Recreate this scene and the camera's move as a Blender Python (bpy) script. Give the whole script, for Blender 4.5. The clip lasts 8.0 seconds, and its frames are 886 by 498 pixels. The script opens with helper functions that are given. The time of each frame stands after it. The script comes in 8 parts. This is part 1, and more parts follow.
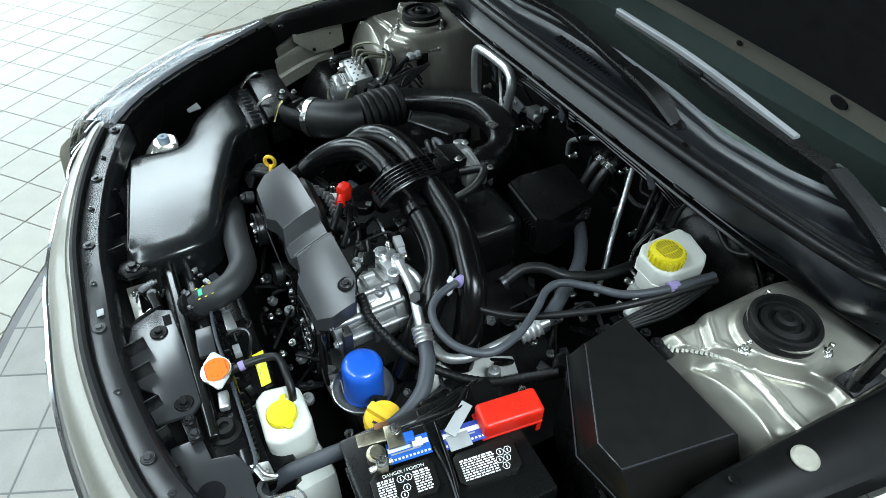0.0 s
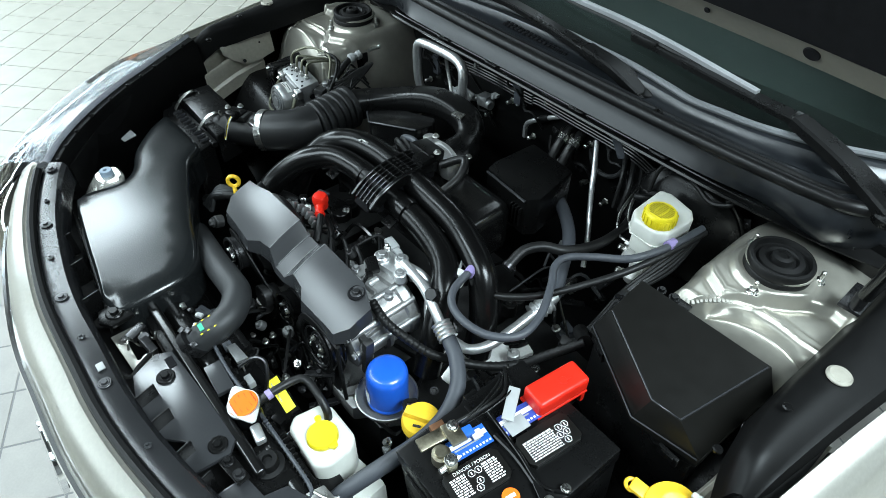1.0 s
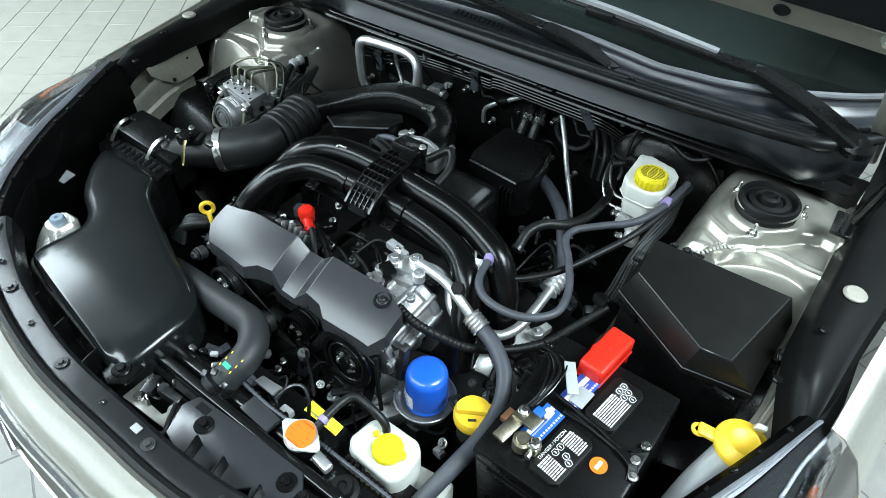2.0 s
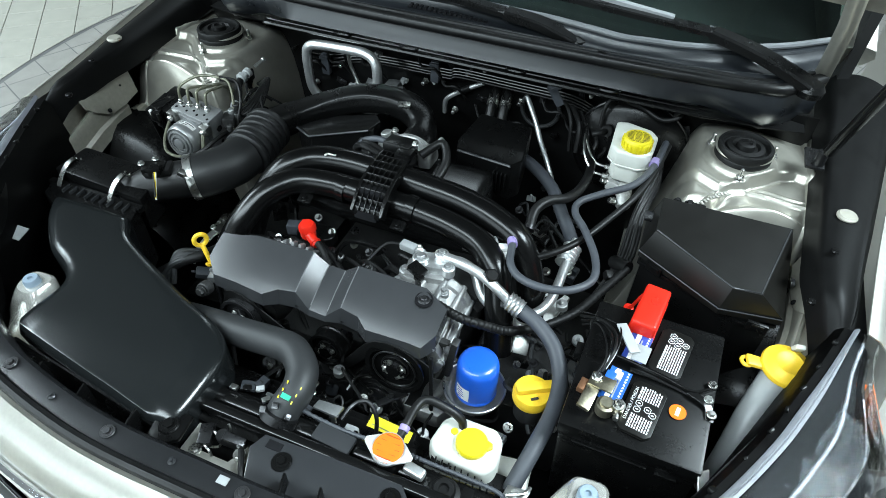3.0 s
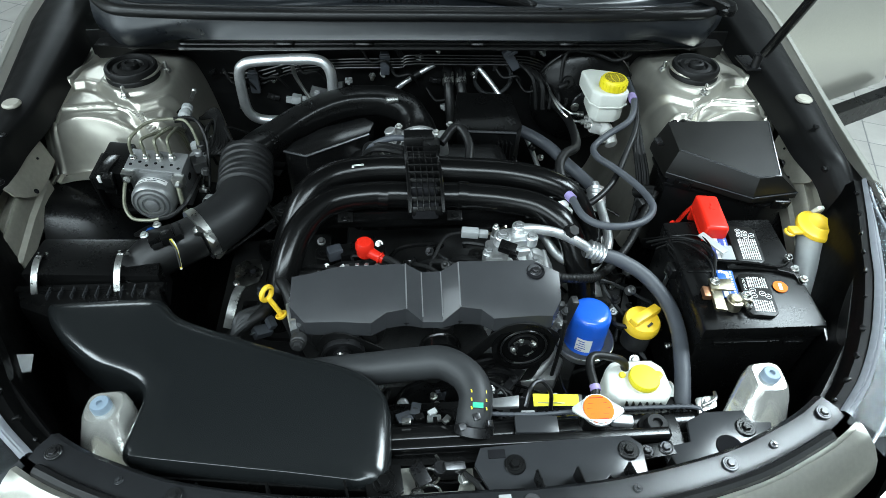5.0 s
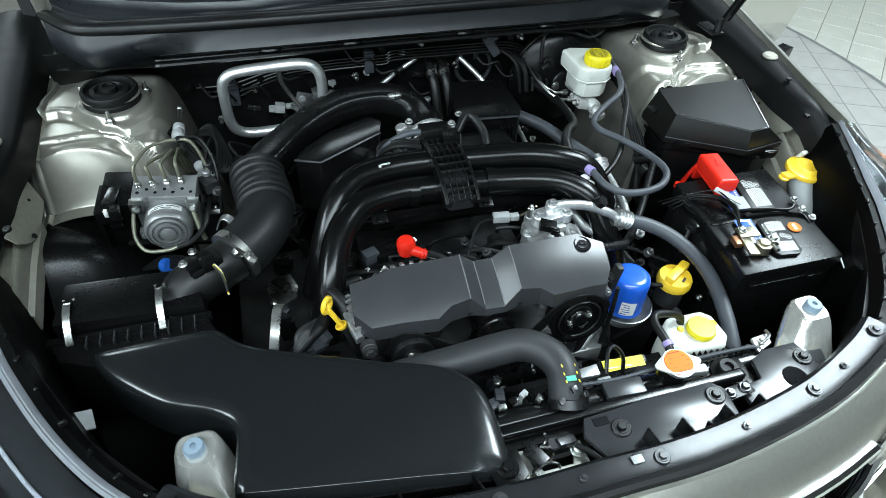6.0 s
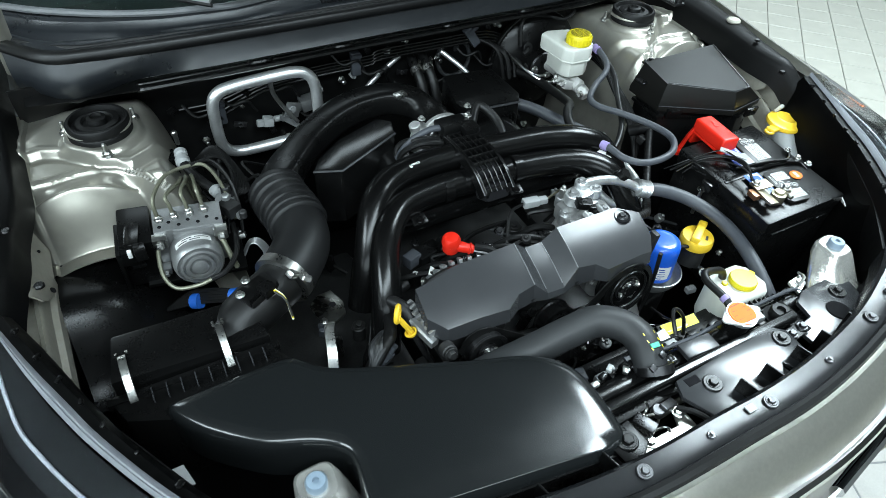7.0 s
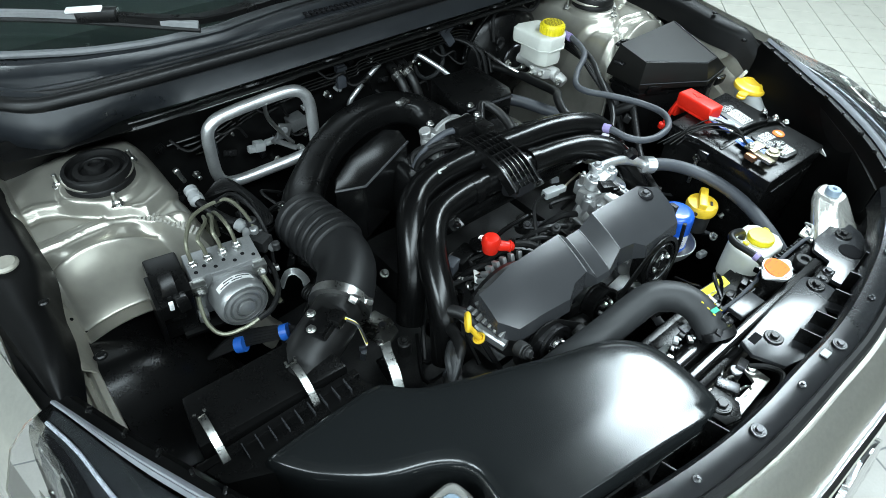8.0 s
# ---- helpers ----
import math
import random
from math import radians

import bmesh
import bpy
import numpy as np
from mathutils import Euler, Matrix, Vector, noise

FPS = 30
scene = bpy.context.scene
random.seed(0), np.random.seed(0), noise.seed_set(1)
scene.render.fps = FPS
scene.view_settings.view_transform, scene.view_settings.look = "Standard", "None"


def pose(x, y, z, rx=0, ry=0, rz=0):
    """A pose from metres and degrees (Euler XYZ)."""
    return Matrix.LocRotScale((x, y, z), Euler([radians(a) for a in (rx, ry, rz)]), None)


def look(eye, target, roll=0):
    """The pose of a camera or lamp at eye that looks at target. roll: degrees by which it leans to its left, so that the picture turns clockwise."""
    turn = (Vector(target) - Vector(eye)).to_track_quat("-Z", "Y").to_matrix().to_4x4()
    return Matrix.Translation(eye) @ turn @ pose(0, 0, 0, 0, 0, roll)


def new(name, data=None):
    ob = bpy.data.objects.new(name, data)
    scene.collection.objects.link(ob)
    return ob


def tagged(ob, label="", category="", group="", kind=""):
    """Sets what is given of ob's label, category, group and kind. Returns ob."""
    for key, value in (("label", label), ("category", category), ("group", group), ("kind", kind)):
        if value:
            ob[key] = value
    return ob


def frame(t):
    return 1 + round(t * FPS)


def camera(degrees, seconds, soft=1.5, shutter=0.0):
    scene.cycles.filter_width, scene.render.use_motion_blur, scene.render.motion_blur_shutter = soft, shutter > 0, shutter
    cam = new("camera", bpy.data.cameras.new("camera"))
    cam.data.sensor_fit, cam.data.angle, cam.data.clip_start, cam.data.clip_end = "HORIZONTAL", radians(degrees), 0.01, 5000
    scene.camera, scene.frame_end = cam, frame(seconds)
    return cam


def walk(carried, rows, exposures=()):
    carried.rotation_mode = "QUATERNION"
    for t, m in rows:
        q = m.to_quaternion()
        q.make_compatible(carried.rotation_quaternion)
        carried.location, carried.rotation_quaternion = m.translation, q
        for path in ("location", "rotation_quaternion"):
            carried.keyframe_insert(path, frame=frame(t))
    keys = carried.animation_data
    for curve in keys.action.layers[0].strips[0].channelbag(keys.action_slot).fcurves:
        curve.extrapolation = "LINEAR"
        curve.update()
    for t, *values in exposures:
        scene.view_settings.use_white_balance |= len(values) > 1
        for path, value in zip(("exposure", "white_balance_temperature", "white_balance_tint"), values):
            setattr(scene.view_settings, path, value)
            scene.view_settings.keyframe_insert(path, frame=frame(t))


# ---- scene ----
from mathutils import geometry

cam = camera(72.0, 8.0, soft=0.85)
PATH = [
    (0, (0.808, -0.657, 1.627), (-0.462, 0.024, 0.24), 1.0),
    (0.5, (0.769, -0.73, 1.626), (-0.42, 0.084, 0.239), 1.0),
    (1, (0.718, -0.797, 1.62), (-0.368, 0.147, 0.232), 1.2),
    (1.5, (0.653, -0.863, 1.617), (-0.311, 0.198, 0.223), 1.3),
    (3, (0.387, -1.035, 1.609), (-0.12, 0.297, 0.206), 1.8),
    (3.5, (0.284, -1.077, 1.605), (-0.051, 0.308, 0.201), 2.1),
    (4, (0.169, -1.101, 1.594), (0.008, 0.316, 0.192), 2.5),
    (4.5, (0.046, -1.114, 1.587), (0.053, 0.313, 0.186), 2.9),
    (6, (-0.29, -1.082, 1.564), (0.17, 0.278, 0.172), 3.4),
    (6.5, (-0.391, -1.044, 1.551), (0.208, 0.269, 0.166), 3.4),
    (7, (-0.49, -0.995, 1.542), (0.24, 0.252, 0.159), 3.2),
    (7.5, (-0.574, -0.941, 1.537), (0.276, 0.237, 0.162), 2.7),
    (8, (-0.649, -0.872, 1.533), (0.311, 0.219, 0.16), 2.2),
]
walk(cam, [(t, look(eye, target, roll)) for t, eye, target, roll in PATH], [(0, -0.36), (0.5, -0.2), (1.5, -0.02), (3, 0.12), (4, 0.04), (4.5, -0.02), (6, 0.0), (8, 0.06)])

# ---- light ----
world = bpy.data.worlds.new("showroom")
world.use_nodes = True
world.node_tree.nodes["Background"].inputs[0].default_value = (0.85, 1.0, 1.0, 1)
world.node_tree.nodes["Background"].inputs[1].default_value = 0.012
scene.world = world
scene.view_settings.exposure = 0.0


def area_lamp(name, eye, target, sx, sy, watts, colour=(0.81, 0.97, 1.04)):
    data = bpy.data.lights.new(name, "AREA")
    data.shape, data.size, data.size_y, data.energy, data.color = "RECTANGLE", sx, sy, watts, colour
    ob = new(name, data)
    ob.matrix_world = look(eye, target)
    return ob


# ceiling panels beside and before the turntable, and the glass shop front round the corner; all out of view
area_lamp("unseen_overhead_light", (2.18, -0.1, 3.3), (2.16, -0.1, 0), 1.35, 1.4, 262)
area_lamp("unseen_overhead_light", (-3.7, -1.05, 3.3), (-3.68, -1.05, 0), 1.7, 1.6, 185)
area_lamp("unseen_overhead_light", (-0.9, -2.3, 3.3), (-0.9, -2.1, 0), 3.6, 0.8, 160)
# two added fills, one for the floor at the right, one for the left strut tower
area_lamp("unseen_overhead_light", (5.0, 2.6, 3.3), (5.0, 2.6, 0), 1.6, 1.6, 70)
area_lamp("unseen_overhead_light", (-2.4, 4.6, 3.3), (-2.3, 4.3, 0), 1.6, 1.6, 100)
area_lamp("unseen_overhead_light", (0.2, 2.3, 3.3), (0.2, 2.3, 0), 2.0, 0.9, 26)
area_lamp("shop_front_light", (-6.9, -2.6, 1.55), (0, -2.4, 1.4), 4.2, 3.0, 210)
area_lamp("shop_front_light", (-3.2, -4.9, 1.8), (-3.0, 0, 1.4), 5.4, 2.8, 190)

# ---- materials ----
MATS = {}


def mat(name, colour, rough=0.5, metal=0.0, vary=0.15, grain=60.0, bump=0.1, coat=0.0, spots=0.0, spec=0.5, trans=0.0, random_tint=0.0, wear=None):
    """A surface with fine grain and broad stains; sizes in metres."""
    m = bpy.data.materials.new(name)
    m.use_nodes = True
    nt = m.node_tree
    n, l = nt.nodes, nt.links
    b = n["Principled BSDF"]
    co = n.new("ShaderNodeTexCoord")
    fine, broad = n.new("ShaderNodeTexNoise"), n.new("ShaderNodeTexNoise")
    fine.inputs["Scale"].default_value, fine.inputs["Detail"].default_value = grain, 4
    broad.inputs["Scale"].default_value, broad.inputs["Detail"].default_value = max(grain / 14, 2.0), 5
    for t in (fine, broad):
        l.new(co.outputs["Object"], t.inputs["Vector"])
    add = n.new("ShaderNodeMath")
    add.operation = "MULTIPLY_ADD"
    l.new(fine.outputs[0], add.inputs[0])
    add.inputs[1].default_value = 0.45
    l.new(broad.outputs[0], add.inputs[2])
    ramp = n.new("ShaderNodeMapRange")
    ramp.inputs["From Min"].default_value, ramp.inputs["From Max"].default_value = 0.5, 0.95
    ramp.inputs["To Min"].default_value, ramp.inputs["To Max"].default_value = 1 - vary, 1 + vary
    l.new(add.outputs[0], ramp.inputs["Value"])
    scale = n.new("ShaderNodeVectorMath")
    scale.operation = "SCALE"
    scale.inputs[0].default_value = colour
    last = ramp.outputs[0]
    if random_tint:
        info = n.new("ShaderNodeObjectInfo")
        r2 = n.new("ShaderNodeMapRange")
        r2.inputs["To Min"].default_value, r2.inputs["To Max"].default_value = 1 - random_tint, 1 + random_tint
        l.new(info.outputs["Random"], r2.inputs["Value"])
        mul = n.new("ShaderNodeMath")
        mul.operation = "MULTIPLY"
        l.new(last, mul.inputs[0])
        l.new(r2.outputs[0], mul.inputs[1])
        last = mul.outputs[0]
    l.new(last, scale.inputs["Scale"])
    colour_out = scale.outputs[0]
    if spots or wear:
        sp = n.new("ShaderNodeTexNoise")
        sp.inputs["Scale"].default_value, sp.inputs["Detail"].default_value = grain * 0.35, 8
        l.new(co.outputs["Object"], sp.inputs["Vector"])
        th = n.new("ShaderNodeMapRange")
        th.inputs["From Min"].default_value, th.inputs["From Max"].default_value = 0.6, 0.72
        th.inputs["To Max"].default_value = spots or 0.5
        l.new(sp.outputs[0], th.inputs["Value"])
        mix = n.new("ShaderNodeMix")
        mix.data_type = "RGBA"
        mix.inputs["B"].default_value = (*(wear or (0.3, 0.29, 0.27)), 1)
        mix.inputs[7].default_value = (*(wear or (0.3, 0.29, 0.27)), 1)
        l.new(th.outputs[0], mix.inputs[0])
        l.new(colour_out, mix.inputs[6])
        colour_out = mix.outputs[2]
    l.new(colour_out, b.inputs["Base Color"])
    rr = n.new("ShaderNodeMapRange")
    rr.inputs["From Min"].default_value, rr.inputs["From Max"].default_value = 0.4, 1.0
    rr.inputs["To Min"].default_value, rr.inputs["To Max"].default_value = max(rough - 0.45 * vary, 0.02), min(rough + 0.45 * vary, 1)
    l.new(add.outputs[0], rr.inputs["Value"])
    l.new(rr.outputs[0], b.inputs["Roughness"])
    b.inputs["Metallic"].default_value = metal
    b.inputs["Specular IOR Level"].default_value = spec
    b.inputs["Coat Weight"].default_value = coat
    b.inputs["Coat Roughness"].default_value = 0.06
    b.inputs["Transmission Weight"].default_value = trans
    if bump:
        bp = n.new("ShaderNodeBump")
        bp.inputs["Strength"].default_value, bp.inputs["Distance"].default_value = bump, 0.0006
        l.new(fine.outputs[0], bp.inputs["Height"])
        l.new(bp.outputs[0], b.inputs["Normal"])
    MATS[name] = m
    return m


BLACK = mat("moulded black plastic", (0.0035, 0.0035, 0.0035), 0.28, grain=350, bump=0.03, spec=0.22, vary=0.08)
COVER = mat("satin black cover plastic", (0.0085, 0.0096, 0.01), 0.2, grain=40, bump=0.0, vary=0.04)
GLOSS = mat("smooth black polymer", (0.004, 0.004, 0.004), 0.2, grain=120, bump=0.0, vary=0.06)
LIDPLASTIC = mat("grained black lid plastic", (0.006, 0.0058, 0.0052), 0.34, grain=700, bump=0.08, vary=0.08, spec=0.24)
RADHOSE = mat("matt radiator hose", (0.02, 0.021, 0.022), 0.52, grain=300, bump=0.12, vary=0.15, spec=0.4)
RUNNER = mat("glossy intake plastic", (0.0028, 0.0028, 0.0028), 0.22, grain=160, bump=0.0, vary=0.06, spec=0.3)
WINGPLASTIC = mat("matt black wing plastic", (0.004, 0.004, 0.004), 0.45, grain=500, bump=0.2, vary=0.15, spec=0.13)
COWLPLASTIC = mat("satin black cowl plastic", (0.009, 0.0105, 0.0125), 0.33, grain=90, bump=0.12, vary=0.25, spec=0.55)
GREYCOV = mat("grey black cover plastic", (0.03, 0.031, 0.033), 0.24, grain=500, bump=0.04, vary=0.04, spec=0.4)
PANEL = mat("grey black panel plastic", (0.026, 0.027, 0.029), 0.22, grain=300, bump=0.02, vary=0.05, spec=0.6)
RUBBER = mat("black rubber", (0.0045, 0.0045, 0.0045), 0.5, grain=300, bump=0.15, vary=0.25, spec=0.25, spots=0.06, wear=(0.06, 0.06, 0.058))
HOSE = mat("rubber hose", (0.006, 0.006, 0.006), 0.42, grain=300, bump=0.08, vary=0.25, spec=0.35)
GREYHOSE = mat("slate grey hose", (0.042, 0.046, 0.054), 0.5, grain=500, bump=0.3, vary=0.15)
FELT = mat("black hood lining", (0.008, 0.008, 0.009), 0.95, grain=900, bump=0.5, vary=0.3, spec=0.1)
# near black that holds the bay's shade; only the spots are dirt
SHADOWBLACK = mat("shadow black sheet metal with dirt spots", (0.003, 0.003, 0.003), 0.42, grain=90, bump=0.1, vary=0.4, spec=0.22, spots=0.08, wear=(0.025, 0.024, 0.022))
CAST = mat("cast aluminium", (0.36, 0.36, 0.355), 0.46, 0.8, grain=400, bump=0.3, vary=0.25)
# darker copy of CAST, with the deep bay's shade in its colour
DARKCAST = mat("shade darkened cast aluminium", (0.045, 0.045, 0.045), 0.5, 0.8, grain=300, bump=0.7, vary=0.4)
ALU = mat("bright aluminium pipe", (0.66, 0.67, 0.67), 0.36, 0.85, grain=300, bump=0.15, vary=0.15)
STEEL = mat("zinc plated steel", (0.52, 0.52, 0.5), 0.3, 1.0, grain=300, bump=0.2, vary=0.25)
DARKSTEEL = mat("black oxide steel", (0.06, 0.06, 0.062), 0.32, 0.9, grain=300, bump=0.2, vary=0.3)
BRASS = mat("dull terminal brass", (0.47, 0.43, 0.32), 0.35, 1.0, grain=300, bump=0.3, vary=0.25)
CHROME = mat("chrome", (0.75, 0.76, 0.78), 0.07, 1.0, grain=50, bump=0.0, vary=0.05)
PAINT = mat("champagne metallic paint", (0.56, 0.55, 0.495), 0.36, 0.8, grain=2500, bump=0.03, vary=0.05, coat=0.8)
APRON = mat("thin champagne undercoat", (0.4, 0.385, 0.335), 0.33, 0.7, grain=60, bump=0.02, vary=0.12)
WHITEP = mat("translucent white tank plastic", (0.6, 0.61, 0.56), 0.35, grain=120, bump=0.08, vary=0.06)
NECK = mat("milky filler plastic", (0.3, 0.31, 0.31), 0.35, grain=100, bump=0.08, vary=0.1)
YELLOW = mat("yellow cap plastic", (0.78, 0.5, 0.03), 0.4, grain=400, bump=0.2, vary=0.08)
LEMON = mat("lemon yellow cap plastic", (0.7, 0.58, 0.015), 0.38, grain=400, bump=0.15, vary=0.08)
RED = mat("red terminal plastic", (0.6, 0.018, 0.008), 0.34, spec=0.3, grain=300, bump=0.15, vary=0.08)
BLUE = mat("blue filter enamel", (0.012, 0.1, 0.55), 0.3, grain=200, bump=0.05, vary=0.08, coat=0.4)
ORANGE = mat("orange printed label", (0.8, 0.15, 0.012), 0.5, grain=300, bump=0.05, vary=0.06, spec=0.15)
PRINT = mat("printed white", (0.7, 0.7, 0.68), 0.5, grain=300, bump=0.0, vary=0.08)
YPRINT = mat("yellow printed label", (0.85, 0.78, 0.02), 0.45, grain=300, bump=0.0, vary=0.06)
NAVY = mat("navy printed label", (0.03, 0.06, 0.3), 0.4, grain=300, bump=0.0, vary=0.08)
SKYBLUE = mat("bright blue plastic", (0.015, 0.1, 0.42), 0.4, grain=300, bump=0.1, vary=0.08)
INK = mat("black printing ink", (0.02, 0.02, 0.02), 0.5, grain=300, bump=0.0)
LAVENDER = mat("purple grey tape", (0.25, 0.2, 0.4), 0.5, grain=300, bump=0.1)
TILE = mat("pale ceramic floor tile", (0.37, 0.36, 0.315), 0.42, grain=160, bump=0.12, vary=0.07, random_tint=0.05)
DTILE = mat("ribbed turntable tile", (0.27, 0.26, 0.24), 0.5, grain=160, bump=0.3, vary=0.1, random_tint=0.06)
GROUT = mat("grey grout", (0.19, 0.185, 0.165), 0.8, grain=200, bump=0.4, vary=0.2)
DARKTILE = mat("dark grey floor tile", (0.12, 0.12, 0.12), 0.45, grain=160, bump=0.2, vary=0.15)
WALL = mat("matt greyed wall paint", (0.3, 0.3, 0.29), 0.7, grain=40, bump=0.1, vary=0.04)
LENS = mat("clear headlamp plastic", (0.94, 0.96, 0.97), 0.0, trans=1.0, grain=60, bump=0.0, vary=0.02)
LENS.node_tree.nodes["Principled BSDF"].inputs["IOR"].default_value = 1.13
GLASS = mat("green tinted windscreen", (0.55, 0.72, 0.66), 0.0, trans=1.0, grain=60, bump=0.0, vary=0.02)
INTERIOR = mat("dark cabin trim", (0.007, 0.0072, 0.0075), 0.7, grain=300, bump=0.3, vary=0.2)
FLANGE = mat("pale lens flange plastic", (0.3, 0.31, 0.335), 0.35, grain=80, bump=0.0, vary=0.15)
BEZEL = mat("grey lamp bezel", (0.024, 0.026, 0.028), 0.5, grain=200, bump=0.0, vary=0.1, spec=0.15)
OLIVE = mat("olive coated brake line", (0.17, 0.17, 0.125), 0.36, 0.5, grain=300, bump=0.1, vary=0.2)
MOTOR = mat("zinc grey motor housing", (0.31, 0.315, 0.315), 0.42, 0.75, grain=300, bump=0.15, vary=0.15)
BRIGHTCAST = mat("bright cast bracket", (0.58, 0.58, 0.56), 0.45, 0.35, grain=300, bump=0.2, vary=0.15)
RAILPAINT = mat("dull primed rail paint", (0.3, 0.285, 0.24), 0.5, 0.2, grain=120, bump=0.15, vary=0.2)
STOPMETAL = mat("bare pressed stop metal", (0.72, 0.71, 0.66), 0.24, 0.75, grain=30, bump=0.0, vary=0.15)
PAD = mat("blue grey rubber pad", (0.2, 0.26, 0.32), 0.5, grain=200, bump=0.1, vary=0.1)
# champagne paint darkened: the open bonnet's shade is put into the colour
HOODINNER = mat("shaded inner bonnet paint", (0.17, 0.16, 0.135), 0.4, 0.3, grain=160, bump=0.05, vary=0.12)
BLADE = mat("weathered grey blade", (0.2, 0.205, 0.21), 0.35, grain=200, bump=0.1, vary=0.15)
SEALRUBBER = mat("soft black seal rubber", (0.004, 0.004, 0.0042), 0.4, grain=300, bump=0.05, vary=0.15, spec=0.35)
CEILING = mat("dark grey ceiling paint", (0.1, 0.1, 0.1), 0.8, grain=40, bump=0.1, vary=0.04)
DUCTRUBBER = mat("matt duct rubber", (0.009, 0.0092, 0.0095), 0.44, grain=300, bump=0.1, vary=0.15, spec=0.4)
FOLD = mat("charcoal fold highlight", (0.12, 0.122, 0.125), 0.25, grain=200, bump=0.02, vary=0.1)
DULLSTEEL = mat("dull bare steel", (0.2, 0.2, 0.185), 0.3, 1.0, grain=120, bump=0.1, vary=0.3)
SEALANT = mat("brushed seam sealer", (0.4, 0.39, 0.35), 0.55, 0.3, grain=220, bump=0.9, vary=0.18)

# ---- shaping helpers ----
ORIGIN = {}


def V(*a):
    return Vector(a)


def thing(name, at, label, category, group="", kind=""):
    ob = new(name)
    ob.empty_display_size = 0.02
    ob.location = at
    ORIGIN[ob] = Vector(at)
    return tagged(ob, label, category, group, kind)


def part(name, bm, material, parent=None, label="", smooth=38):
    """One mesh object from a bmesh in world places, under a thing or a part."""
    o = ORIGIN[parent] if parent else Vector()
    if o.length:
        bmesh.ops.translate(bm, verts=bm.verts, vec=-o)
    bmesh.ops.recalc_face_normals(bm, faces=bm.faces)
    me = bpy.data.meshes.new(name)
    bm.to_mesh(me)
    bm.free()
    me.materials.append(material)
    me.polygons.foreach_set("use_smooth", [True] * len(me.polygons))
    me.set_sharp_from_angle(angle=radians(smooth))
    ob = new(name, me)
    ORIGIN[ob] = o
    if parent:
        ob.parent = parent
    if label:
        ob["label"] = label
    return ob


def whole(name, bm, material, label, category, group="", kind="", smooth=38):
    return tagged(part(name, bm, material, None, "", smooth), label, category, group, kind)


def join(*bms):
    out = bms[0]
    for b in bms[1:]:
        me = bpy.data.meshes.new("join")
        b.to_mesh(me)
        b.free()
        out.from_mesh(me)
        bpy.data.meshes.remove(me)
    return out


def moved(bm, m):
    bmesh.ops.transform(bm, matrix=m, verts=bm.verts)
    return bm


def bevel(bm, r, seg=2, angle=30):
    if r > 0:
        edges = [e for e in bm.edges if len(e.link_faces) == 2 and e.calc_face_angle(0) > radians(angle)]
        bmesh.ops.bevel(bm, geom=edges, offset=r, segments=seg, profile=0.6, affect="EDGES", clamp_overlap=True)
    return bm


def box(c, s, rot=(0, 0, 0), r=0.002, seg=2):
    bm = bmesh.new()
    bmesh.ops.create_cube(bm, size=1)
    bmesh.ops.scale(bm, vec=s, verts=bm.verts)
    bevel(bm, min(r, min(s) * 0.4), seg)
    return moved(bm, pose(*c, *rot))


def prism(outline, low, high, r=0.003, seg=2, taper=0.0):
    """An upright block over an outline of (x, y) or (x, y, z); high and low: heights or heights added to z."""
    bm = bmesh.new()
    pts = [(p[0], p[1], p[2] if len(p) > 2 else 0.0) for p in outline]
    cx, cy = sum(p[0] for p in pts) / len(pts), sum(p[1] for p in pts) / len(pts)
    top = [bm.verts.new((x, y, z + high)) for x, y, z in pts]
    bot = [bm.verts.new((x + (x - cx) * taper, y + (y - cy) * taper, z * (0 if len(outline[0]) < 3 else 1) + low)) for x, y, z in pts]
    bm.faces.new(top)
    bm.faces.new(bot[::-1])
    k = len(pts)
    for i in range(k):
        bm.faces.new((top[i], bot[i], bot[(i + 1) % k], top[(i + 1) % k]))
    bmesh.ops.recalc_face_normals(bm, faces=bm.faces)
    return bevel(bm, r, seg)


def spline(pts, n=6, closed=False):
    pts = [Vector(p) for p in pts]
    k, out = len(pts), []
    for i in range(k if closed else k - 1):
        a, b = pts[i], pts[(i + 1) % k]
        p = pts[(i - 1) % k] if closed or i else a * 2 - b
        q = pts[(i + 2) % k] if closed or i + 2 < k else b * 2 - a
        for j in range(n):
            t = j / n
            out.append(0.5 * (2 * a + (b - p) * t + (2 * p - 5 * a + 4 * b - q) * t * t + (3 * a - p - 3 * b + q) * t ** 3))
    return out if closed else out + [pts[-1]]


